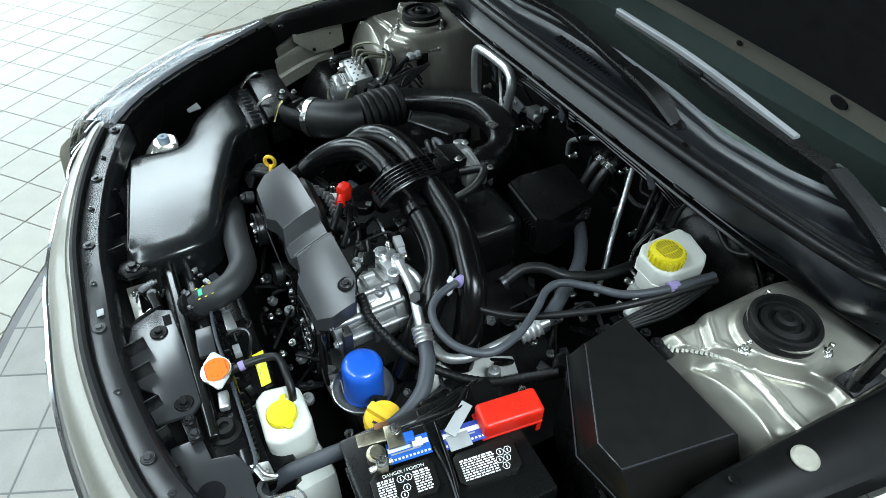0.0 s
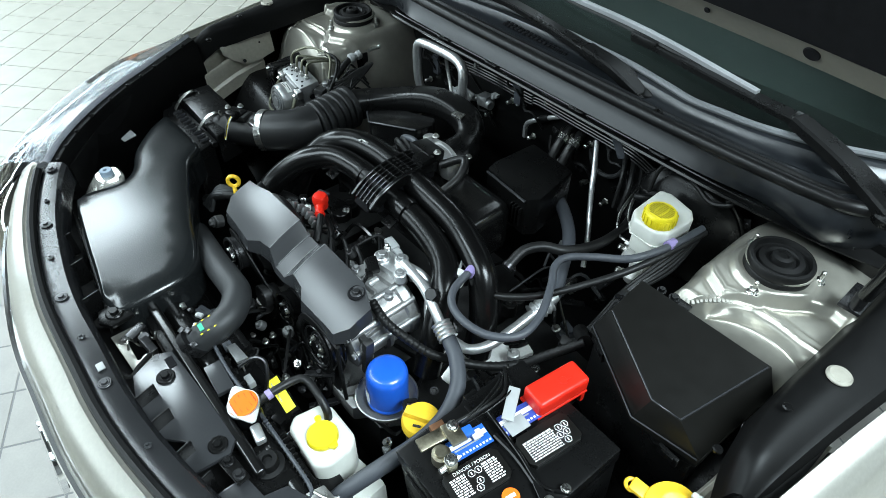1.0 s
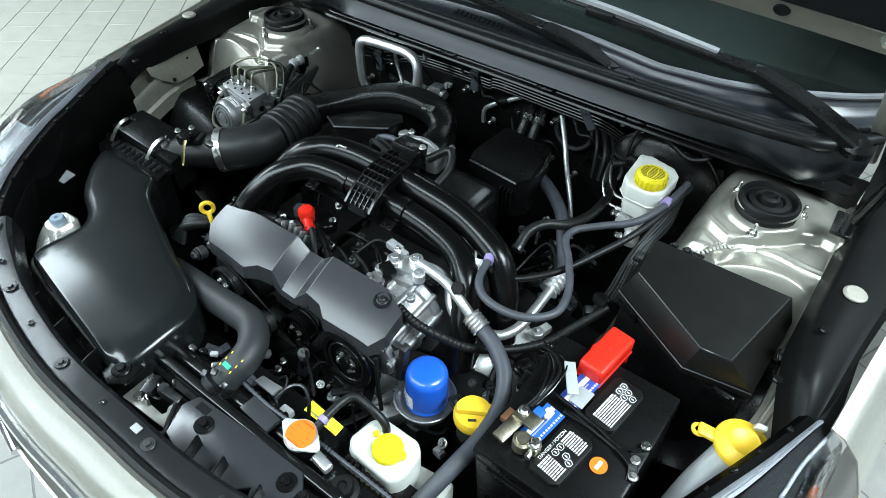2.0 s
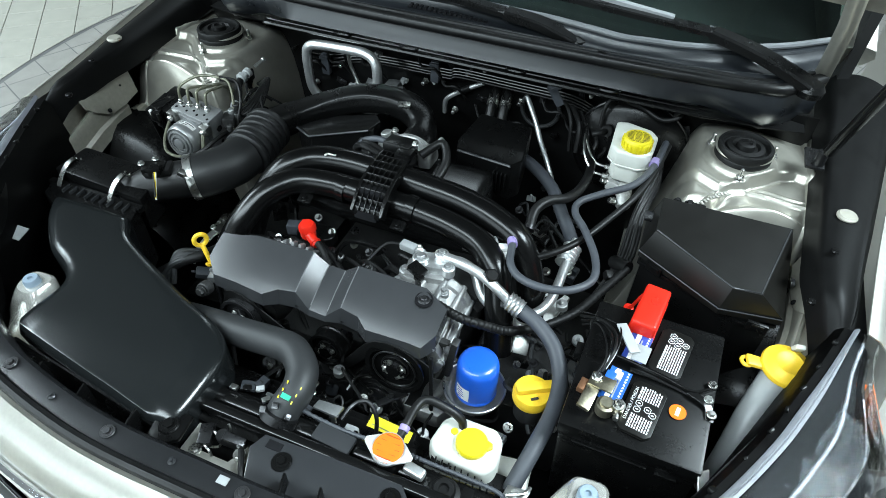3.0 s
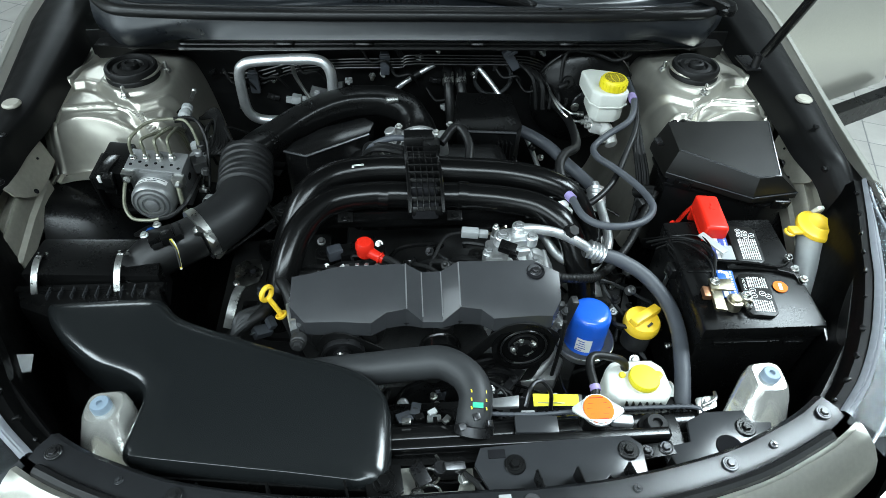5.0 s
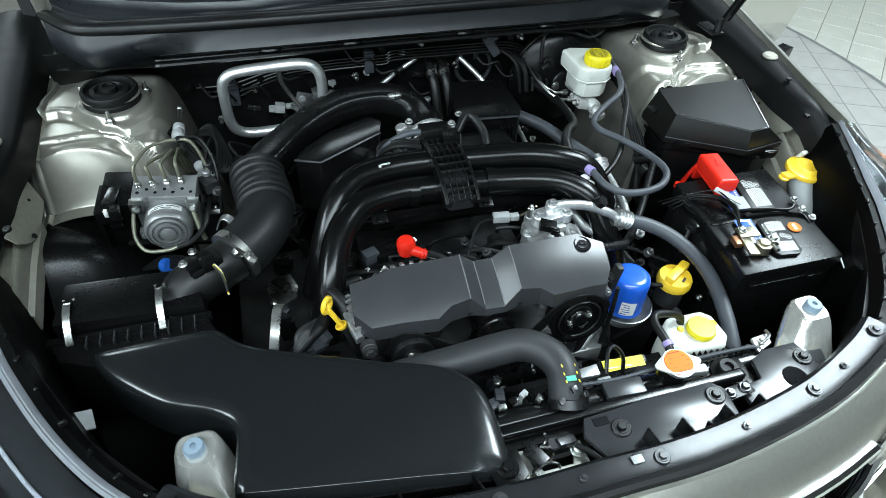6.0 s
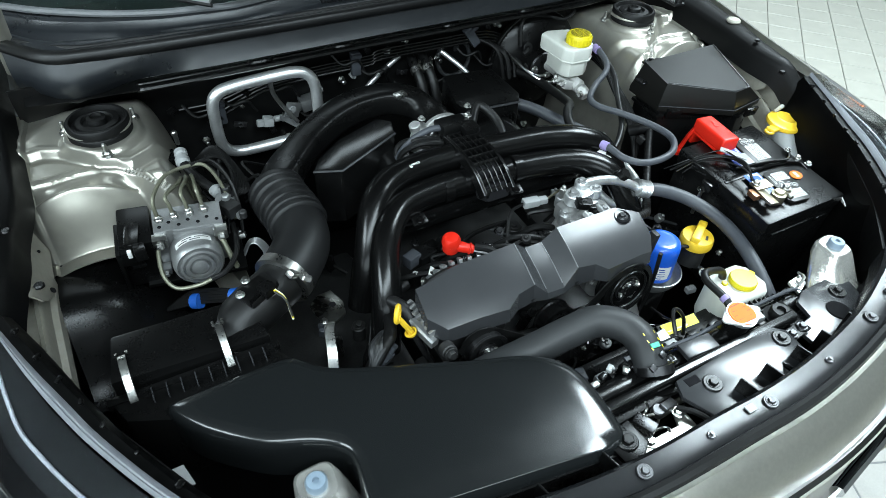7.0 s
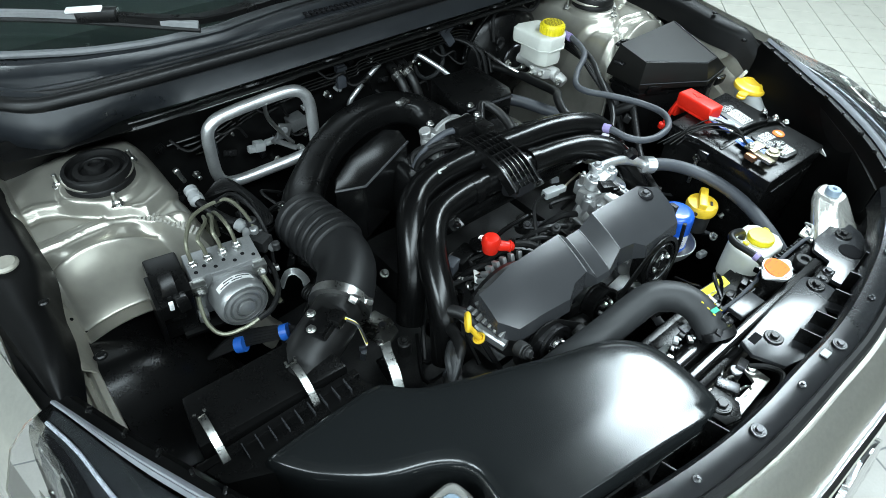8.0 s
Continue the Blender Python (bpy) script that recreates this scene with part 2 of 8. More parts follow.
def tube(pts, r, seg=10, n=5, closed=False, radii=None, flat=1.0, cap=True, straight=False):
    """A round bar along a smooth line; radii: a function of 0..1 that scales r."""
    line = [Vector(p) for p in pts] if straight else spline(pts, n, closed)
    bm, rings, k = bmesh.new(), [], len(line)
    side = None
    for i, p in enumerate(line):
        a = line[i - 1] if i or closed else p
        b = line[(i + 1) % k] if i + 1 < k or closed else p
        d = (b - a).normalized()
        if side is None:
            side = d.orthogonal().normalized() if abs(d.z) > 0.9 else d.cross(V(0, 0, 1)).normalized()
        side = (side - d * side.dot(d)).normalized()
        up = d.cross(side)
        rr = r * (radii(i / (k - 1)) if radii else 1)
        rings.append([bm.verts.new(p + side * rr * math.cos(2 * math.pi * j / seg) + up * rr * flat * math.sin(2 * math.pi * j / seg)) for j in range(seg)])
    for i in range(k if closed else k - 1):
        a, b = rings[i], rings[(i + 1) % k]
        for j in range(seg):
            bm.faces.new((a[j], a[(j + 1) % seg], b[(j + 1) % seg], b[j]))
    if cap and not closed:
        bm.faces.new(rings[0][::-1])
        bm.faces.new(rings[-1])
    return bm


def lathe(profile, at, axis=(0, 0, 1), seg=28):
    """A turned body: (radius, height) pairs round an axis."""
    bm, rings = bmesh.new(), []
    for r, z in profile:
        rings.append([bm.verts.new((r * math.cos(2 * math.pi * j / seg), r * math.sin(2 * math.pi * j / seg), z)) for j in range(seg)])
    for a, b in zip(rings, rings[1:]):
        for j in range(seg):
            bm.faces.new((a[j], a[(j + 1) % seg], b[(j + 1) % seg], b[j]))
    bm.faces.new(rings[0][::-1])
    bm.faces.new(rings[-1])
    m = Matrix.Translation(at) @ Vector(axis).to_track_quat("Z", "Y").to_matrix().to_4x4()
    return moved(bm, m)


def disc(at, r, h, axis=(0, 0, 1), seg=24, b=0.0015):
    b = min(b, h * 0.4, r * 0.4)
    return lathe([(r - b, 0), (r, b), (r, h - b), (r - b, h)], at, axis, seg)


def bar(pts, w, h, n=5, ends=1.0):
    """A flat bar with chamfered edges along a smooth line, its broad side up."""
    line, rings = spline(pts, n), []
    k = len(line)
    for i, p in enumerate(line):
        d = (line[min(i + 1, k - 1)] - line[max(i - 1, 0)]).normalized()
        side = d.cross(V(0, 0, 1)).normalized()
        up = side.cross(d)
        g = mix(1, ends, i / (k - 1))
        a, b, c = w / 2 * g, h / 2, min(w, h) * 0.22
        rings.append([p + side * x + up * y for x, y in ((-a, -b), (a, -b), (a, b - c), (a - c, b), (-a + c, b), (-a, b - c))])
    return loft(rings)


def ring(at, r, wire, axis=(0, 0, 1), seg=28, flat=1.0):
    """A closed round hoop."""
    m = Matrix.Translation(at) @ Vector(axis).to_track_quat("Z", "Y").to_matrix().to_4x4()
    return moved(tube([(r * math.cos(2 * math.pi * k / seg), r * math.sin(2 * math.pi * k / seg), 0) for k in range(seg)], wire, 8, 2, closed=True, flat=flat), m)


def bolt(at, r=0.006, axis=(0, 0, 1), h=0.006):
    """A hexagon head on a flange."""
    return join(disc(at, r * 1.45, h * 0.3, axis, 16, 0.0004), moved(lathe([(r, 0), (r, h * 0.85), (r * 0.85, h)], (0, 0, 0), seg=6),
                Matrix.Translation(at) @ Vector(axis).to_track_quat("Z", "Y").to_matrix().to_4x4()))


def sheet(f, nu, nv, thick=0.003):
    """A plate over f(u, v) with u, v in 0..1, with thickness downwards along its normals."""
    bm = bmesh.new()
    g = [[bm.verts.new(f(i / nu, j / nv)) for j in range(nv + 1)] for i in range(nu + 1)]
    for i in range(nu):
        for j in range(nv):
            bm.faces.new((g[i][j], g[i + 1][j], g[i + 1][j + 1], g[i][j + 1]))
    bmesh.ops.recalc_face_normals(bm, faces=bm.faces)
    bm.normal_update()
    if thick:
        bmesh.ops.solidify(bm, geom=bm.faces[:], thickness=thick)
    return bm


def loft(rings, caps=True, closed=True):
    bm = bmesh.new()
    vs = [[bm.verts.new(p) for p in ring] for ring in rings]
    k = len(vs[0])
    for a, b in zip(vs, vs[1:]):
        for j in range(k if closed else k - 1):
            bm.faces.new((a[j], a[(j + 1) % k], b[(j + 1) % k], b[j]))
    if caps and closed:
        bm.faces.new(vs[0][::-1])
        bm.faces.new(vs[-1])
    return bm


def smoothstep(a, b, x):
    t = min(max((x - a) / (b - a), 0), 1)
    return t * t * (3 - 2 * t)


def mix(a, b, t):
    return a + (b - a) * t


def along(table, x):
    """Straight-line reading of a table of (x, value)."""
    for (a, p), (b, q) in zip(table, table[1:]):
        if x <= b:
            return mix(p, q, min(max((x - a) / (b - a), 0), 1))
    return table[-1][1]

# ---- the showroom: turntable floor, floor beyond it, walls ----
TC, TR = V(0.08, 1.3, 0), 2.84


def grout_sheet():
    bm = bmesh.new()
    bmesh.ops.create_grid(bm, x_segments=2, y_segments=2, size=9)
    return moved(bm, pose(0, 1, -0.006))


floor = whole("floor", grout_sheet(), GROUT, "grey grouted showroom floor under pale tiles", "floor", kind="structure")
gap_ring = lathe([(TR - 0.012, 0.0), (TR + 0.012, 0.0), (TR + 0.012, 0.0045), (TR - 0.012, 0.0045)], (TC.x, TC.y, -0.0055), seg=160)
part("turntable_gap", gap_ring, DARKTILE, floor, "dark gap round the turntable")


def tile_mesh(corners, material):
    """A tile from the corners of its outline, with a fine arris."""
    bm = bmesh.new()
    c = sum((Vector(p) for p in corners), Vector((0, 0))) / len(corners)
    top = [bm.verts.new((*(c + (Vector(p) - c) * 0.985), 0.006)) for p in corners]
    mid = [bm.verts.new((*p, 0.0045)) for p in corners]
    low = [bm.verts.new((*p, -0.006)) for p in corners]
    bm.faces.new(top)
    k = len(corners)
    for a, b in ((top, mid), (mid, low)):
        for i in range(k):
            bm.faces.new((a[i], b[i], b[(i + 1) % k], a[(i + 1) % k]))
    bmesh.ops.recalc_face_normals(bm, faces=bm.faces)
    me = bpy.data.meshes.new("tile")
    bm.to_mesh(me)
    bm.free()
    me.materials.append(material)
    return me


def clipped(corners, n, d):
    """The part of an outline on the side n.p <= d."""
    out = []
    for p, q in zip(corners, corners[1:] + corners[:1]):
        a, b = n.dot(p) - d, n.dot(q) - d
        if a <= 0:
            out.append(p)
        if a * b < 0:
            out.append(p.lerp(q, a / (a - b)))
    return out


def lay_tiles():
    pitch, half = 0.1935, 0.0945
    square = [Vector((-half, -half)), Vector((half, -half)), Vector((half, half)), Vector((-half, half))]
    plain, ribbed, dark = (tile_mesh(square, m) for m in (TILE, DTILE, DARKTILE))
    near, far = [], []
    for ang, ox, oy, inside in ((41.3, -2.392, -1.22, False), (66.5, -0.797, -1.361, True)):
        turn = Matrix.Rotation(radians(ang), 2)
        for i in range(-40, 41):
            for j in range(-40, 41):
                c = Vector((ox, oy)) + turn @ Vector(((i + 0.5) * pitch, (j + 0.5) * pitch))
                away = c - TC.xy
                d = away.length
                if inside and d > TR + 0.13 or not inside and d < TR - 0.13 or not (-6.9 < c.x < 6.9 and -4.9 < c.y < 6.9):
                    continue
                me = ribbed if inside else plain
                if abs(d - TR) < 0.16:
                    n = turn.inverted() @ (away.normalized() * (1 if inside else -1))
                    cut = clipped(square, n, (TR - 0.016 - d) if inside else (d - TR - 0.016))
                    if len(cut) < 3 or max((p - q).length for p in cut for q in cut) < 0.03:
                        continue
                    me = tile_mesh(cut, DTILE if inside else TILE)
                seen = (-3.4 < c.x < -0.75 and -1.7 < c.y < 2.2) or (1.3 < c.x < 4.4 and -0.5 < c.y < 2.4)
                is_dark = (c - Vector((2.77, 0.78))).length < 0.1
                (near if seen else far).append((c.x, c.y, ang, dark if is_dark else me, inside))
    near.sort(key=lambda t: math.hypot(t[0], t[1]))
    for x, y, ang, me, _ in near[:300]:
        ob = new("tile", me)
        ob.parent = floor
        ob.matrix_basis = pose(x, y, -0.006 + random.uniform(-0.0004, 0.0004), random.uniform(-0.1, 0.1), random.uniform(-0.1, 0.1), ang)
    for want, material in ((False, TILE), (True, DTILE)):
        verts, faces = [], []
        for x, y, ang, me, inside in near[300:] + far:
            if inside is want:
                m, k = pose(x, y, -0.006, 0, 0, ang), len(verts)
                verts += [m @ v.co for v in me.vertices]
                faces += [[k + q for q in p.vertices] for p in me.polygons]
        big = bpy.data.meshes.new("tiles_beyond")
        big.from_pydata(verts, [], faces)
        big.materials.append(material)
        ob = new("tiles_beyond", big)
        ob.parent = floor
        ob["kind"] = "stuff"


# unseen room shell, kept dim so that black plastic reflects little
for n, (c, s) in enumerate((((0, 7.1, 1.7), (15, 0.2, 3.6)), ((0, -5.1, 1.7), (15, 0.2, 3.6)), ((-7.1, 1, 1.7), (0.2, 12.4, 3.6)), ((7.1, 1, 1.7), (0.2, 12.4, 3.6)))):
    whole("wall_" + ("back", "front", "west", "east")[n], box(c, s, r=0), WALL, "plain greyed showroom wall, unseen", "wall", kind="structure")
whole("ceiling", box((0, 1, 3.55), (15, 12.6, 0.1), r=0), CEILING, "plain dark grey showroom ceiling, unseen", "ceiling", kind="structure")

# ---- the car's body round the bay ----
car = thing("car", (0, 0, 0), "champagne beige car with its bonnet propped open", "car")

# plan of the bay's front rim: half width by how far round the nose, mirrored
RIM = [(0.0, -0.842, 0.912), (0.1, -0.842, 0.911), (0.2, -0.833, 0.908), (0.32, -0.811, 0.908), (0.4, -0.785, 0.914), (0.46, -0.758, 0.922),
       (0.53, -0.708, 0.935), (0.58, -0.644, 0.945), (0.63, -0.56, 0.955), (0.66, -0.497, 0.96), (0.69, -0.432, 0.967), (0.72, -0.36, 0.975)]
TRIM_END = 0.485


def rim_line(out=0.0, up=0.0, n=4, first=0):
    """The rim mirrored from one side to the other, moved outwards in plan and upwards."""
    half = spline([Vector(p) for p in RIM], n)
    half = half[first:]
    full = [V(-p.x, p.y, p.z) for p in half[::-1]] + (half[1:] if half[0].x < 1e-6 else half)
    res = []
    for i, p in enumerate(full):
        d = full[min(i + 1, len(full) - 1)] - full[max(i - 1, 0)]
        nrm = V(d.y, -d.x, 0).normalized()
        res.append(p + nrm * out + V(0, 0, up))
    return res


def bumper_band():
    """The nose's skin from the rubber strip over the edge and down, fuller at the middle."""
    lines = []
    for o, u in ((0.024, 0.0), (0.03, 0.003), (0.042, -0.003), (0.056, -0.014), (0.068, -0.031), (0.076, -0.052), (0.078, -0.062)):
        lines.append([p for p in rim_line(o, u) if abs(p.x) < 0.53])
    k = min(map(len, lines))
    lines = [ln[(len(ln) - k) // 2:(len(ln) - k) // 2 + k] for ln in lines]
    bm = loft(list(map(list, zip(*lines))), caps=False, closed=False)
    bmesh.ops.solidify(bm, geom=bm.faces[:], thickness=0.003)
    return bm


bumper = part("bumper", bumper_band(), PAINT, car, "champagne beige front bumper skin")


def lower_face():
    def f(u, v):
        x = mix(-0.86, 0.86, u)
        y = -0.945 + 0.32 * abs(x / 0.86) ** 2.6
        return V(x, y + 0.05 * smoothstep(0.5, 1, v), mix(0.74, 0.25, v))
    return sheet(f, 40, 8, 0.004)


part("bumper_lower", lower_face(), PAINT, bumper)


NOSE = [p for p in rim_line(0.08, -0.06) if abs(p.x) < 0.44]


def grille():
    """The dark opening under the nose, as a plate that follows it."""
    lines = [[p + V(0, o, d) for p in NOSE] for o, d in ((0.006, -0.004), (0.03, -0.03), (0.036, -0.1), (0.03, -0.19))]
    bm = loft(list(map(list, zip(*lines))), caps=False, closed=False)
    bmesh.ops.solidify(bm, geom=bm.faces[:], thickness=0.004)
    return bm


grille_part = part("grille", grille(), GLOSS, car, "black front grille with chrome surround")
part("chrome_bar", tube(NOSE[::3], 0.008, 8, 3, flat=0.9), CHROME, grille_part, "curved chrome grille bar")
for k in range(4):
    part("slat", tube([p + V(0, 0.018 + 0.003 * k, -0.038 - 0.034 * k) for p in NOSE[::4]], 0.007, 6, 3, flat=0.6), CHROME if k == 1 else BEZEL, grille_part)
for s in (-1, 1):
    ends = [V(s * 0.43, -0.855, 0.84), V(s * 0.44, -0.862, 0.8), V(s * 0.38, -0.9, 0.75), V(s * 0.2, -0.935, 0.735)]
    part("chrome_wing", tube(ends, 0.013, 8, 5, flat=0.7), CHROME, grille_part, "chrome grille side bar")
    part("nose_side", sheet(lambda u, v, s=s: V(s * mix(0.42, 0.84, u), -0.87 + 0.42 * u ** 1.8 - 0.02 * v, mix(0.86 + 0.03 * u, 0.66, v)), 14, 6, 0.004), PAINT, bumper)
part("emblem", lathe([(0.001, 0), (0.05, 0.002), (0.055, 0.008), (0.05, 0.013), (0.045, 0.011), (0.001, 0.013)], (0.03, -0.935, 0.775), (0, -1, 0.2), 36), BEZEL, grille_part, "oval emblem plate with chrome rim")
part("emblem_rim", lathe([(0.051, 0.006), (0.058, 0.006), (0.058, 0.014), (0.051, 0.015)], (0.03, -0.935, 0.775), (0, -1, 0.2), 36), CHROME, grille_part)

# rubber strip and grey edge trim along the nose
strip = thing("nose_trim", (0, -0.84, 0.9), "grey black plastic rim trim with push pins and rubber seal", "trim")


def lips(offsets, r, keep=0.74):
    lines = [[p for p in rim_line(o, u)] for o, u in offsets]
    keep = [i for i, p in enumerate(rim_line()) if abs(p.x) <= TRIM_END]
    lines = [[ln[i] for i in keep] for ln in lines]
    bm = loft(list(map(list, zip(*lines))), caps=False, closed=False)
    bmesh.ops.solidify(bm, geom=bm.faces[:], thickness=r)
    return bm


part("rubber_seal", tube([p for p in rim_line(0.017, 0.001) if abs(p.x) <= TRIM_END][::3], 0.0075, 8, 3, flat=1.0), RUBBER, strip, "black rubber bonnet seal")
part("trim_band", lips([(0.012, -0.004), (0.0, 0.0), (-0.02, -0.001), (-0.026, -0.008), (-0.028, -0.05)], 0.002), PANEL, strip, "grey black trim band")
for k, x in enumerate((-0.45, -0.38, -0.32, -0.215, -0.113, -0.02, 0.081, 0.2, 0.321, 0.38, 0.45)):
    p = min(rim_line(-0.006, 0.001), key=lambda q: abs(q.x - x))
    big = k % 2 == 0
    part("push_pin", join(disc(p, 0.0095 if big else 0.005, 0.002), bolt(p + V(0, 0, 0.0015), 0.0048 if big else 0.0024, h=0.004)), DARKSTEEL if big else PANEL, strip)
    if k == 5:
        part("clip_window", box(p + V(0.07, 0.004, 0.001), (0.014, 0.01, 0.002), r=0.001), NECK, strip, "small white clip slot")


def fender(s):
    """The wing's skin from its upper edge outwards and down to the wheel arch."""
    def f(u, v):
        y = mix(-0.36, 1.0, u)
        edge = along([(-0.36, 0.735), (-0.2, 0.757), (0.0, 0.79), (0.2, 0.82), (1.0, 0.85)], y)
        ztop = along([(-0.36, 0.985), (0.0, 1.005), (0.5, 1.04), (1.0, 1.06)], y)
        prof = [(0, -0.008), (0.018, -0.016), (0.042, -0.04), (0.068, -0.095), (0.085, -0.18), (0.095, -0.32), (0.085, -0.45)]
        t = v * (len(prof) - 1)
        i = min(int(t), len(prof) - 2)
        dx, dz = (mix(prof[i][k], prof[i + 1][k], t - i) for k in (0, 1))
        return V(s * (edge + dx), y, ztop + dz)
    return sheet(f, 24, 18, 0.002)


for s in (-1, 1):
    fen = part("fender", fender(s), PAINT, car, "champagne beige front wing")

    def cover(s=s):
        """The black plastic cover along the inner edge of the wing, ridged lengthwise."""
        def f(u, v):
            y = mix(-0.375, 0.3, u)
            inner = along([(-0.42, 0.71), (-0.36, 0.698), (-0.315, 0.674), (-0.25, 0.664), (-0.156, 0.668), (0.0, 0.676), (0.3, 0.69)], y)
            inner += (0.018 * smoothstep(-0.13, -0.24, y)) if s < 0 else 0.0
            outer = along([(-0.375, 0.722), (-0.2, 0.748), (0.0, 0.782), (0.2, 0.815), (0.3, 0.822)], y)
            x = mix(inner, outer, v)
            z = along([(-0.375, 0.965), (-0.15, 0.988), (0.0, 0.995), (0.3, 1.01)], y)
            bow = 0.016 * math.sin(math.pi * min(v * 1.15, 1)) - 0.035 * (1 - smoothstep(0, 0.14, v)) - 0.012 * smoothstep(0.9, 1, v)
            nose = -0.05 * (1 - smoothstep(0, 0.1, u)) * (1 - 0.5 * v)
            return V(s * x, y, z + bow + nose)
        return sheet(f, 40, 20, 0.003)

    cov = part("wing_cover", cover(), WINGPLASTIC, car, "black plastic wing edge cover with a round plug")
    part("plug", disc((s * 0.709, -0.15, 1.001), 0.0152, 0.008, (0, 0, 1), 28, 0.003), RAILPAINT, cov, "champagne round plug")
    part("clip", disc((s * 0.69, -0.235, 0.998), 0.006, 0.004), BLACK, cov)
    part("clip", disc((s * 0.665, -0.33, 0.975), 0.006, 0.006), BLACK, cov)


INNER = [(0.722, -0.355, 0.976), (0.69, -0.432, 0.967), (0.66, -0.497, 0.96), (0.63, -0.56, 0.955), (0.58, -0.644, 0.945), (0.53, -0.708, 0.935), (0.482, -0.752, 0.925)]


def lamp_line(s, out, drop, trim=0):
    """The lamp's bay-side edge, moved outwards in plan and down."""
    line = spline([Vector(p) for p in INNER], 5)
    res = []
    for i, p in enumerate(line):
        d = line[min(i + 1, len(line) - 1)] - line[max(i - 1, 0)]
        n = V(-d.y, d.x, 0).normalized()
        t = i / (len(line) - 1)
        wide = 0.35 + 0.65 * smoothstep(0, 0.35, t)
        q = p + n * out * (wide if out > 0 else 1) + V(0, 0, -drop)
        res.append(V(s * q.x, q.y, q.z))
    return res[trim:]


def lamp_band(s, pairs, thick):
    lines = [lamp_line(s, o, d) for o, d in pairs]
    bm = loft(list(map(list, zip(*lines))), caps=False, closed=False)
    bmesh.ops.solidify(bm, geom=bm.faces[:], thickness=thick)
    return bm


def headlight(s):
    head = part("headlight", lamp_band(s, [(0.012, 0.014), (0.05, 0.024), (0.064, 0.03)], 0.003), BEZEL, car, "clear headlight with grey and black bezel")
    part("black_bezel", lamp_band(s, [(0.064, 0.029), (0.084, 0.04)], 0.003), FELT, head, "black bezel strip")
    part("reflector", lamp_band(s, [(0.084, 0.041), (0.094, 0.06), (0.112, 0.1), (0.142, 0.15), (0.168, 0.206)], 0.003), BEZEL, head, "dark grey reflector")
    # two trim lines; the outermost chrome one imitates the lens edge's bright reflection
    for o, d, r, m in ((0.046, 0.021, 0.0022, FLANGE), (0.084, 0.038, 0.0022, CHROME), (0.15, 0.105, 0.0025, CHROME)):
        part("bezel_line", tube(lamp_line(s, o, d)[::3], r, 6, 3), m, head)
    part("turn_lens", tube(lamp_line(s, 0.12, 0.1)[2:12:3] if s < 0 else lamp_line(s, 0.12, 0.1)[0:5:2], 0.005, 8, 4, flat=0.7), ORANGE, head, "amber side lens")
    for k in (0.25, 0.55, 0.8):
        ln = lamp_line(s, 0.12, 0.12)
        part("bulb_shade", lathe([(0.03, 0), (0.034, 0.01), (0.03, 0.02), (0.012, 0.024)], ln[int(k * (len(ln) - 1))], (s * 0.5, -0.8, 0.2)), DARKSTEEL, head, "round dark lamp shade")
    lens = part("lens", lamp_band(s, [(0.006, 0.001), (0.03, 0.0014), (0.06, 0.0025), (0.084, 0.005), (0.094, 0.0105), (0.106, 0.022), (0.128, 0.052), (0.152, 0.098), (0.168, 0.145), (0.172, 0.2)], 0.003), LENS, head, "clear headlight lens")
    lens.visible_shadow = False
    part("wing_corner", lamp_band(s, [(0.17, 0.09), (0.186, 0.115), (0.205, 0.19), (0.21, 0.35), (0.195, 0.5)], 0.003), PAINT, head, "champagne wing corner below the lens")
    part("flange", lamp_band(s, [(-0.002, 0.004), (0.001, -0.0005), (0.004, -0.0016), (0.0055, -0.0006), (0.007, -0.0016), (0.011, 0.0)], 0.003), FLANGE, head, "pale lens flange")
    part("housing", lamp_band(s, [(0.004, 0.006), (-0.012, 0.008), (-0.02, 0.02), (-0.03, 0.1), (-0.034, 0.25)], 0.004), SHADOWBLACK, head, "black lamp housing")
    part("lamp_tray", lamp_band(s, [(0.15, 0.16), (0.02, 0.1), (-0.022, 0.09), (-0.03, 0.3)], 0.003), SHADOWBLACK, head, "black tray under the lamp")
    rj = random.Random(5)
    ln = lamp_line(s, -0.012, 0.006)
    for k in range(2, len(ln) - 1, 3):
        part("clip", box(ln[k] + V(0, 0, 0.0), (rj.uniform(0.004, 0.01), rj.uniform(0.004, 0.008), 0.006), (rj.uniform(-20, 20), rj.uniform(-20, 20), rj.uniform(0, 90)), r=0.002), BLACK, head)


for s in (-1, 1):
    headlight(s)

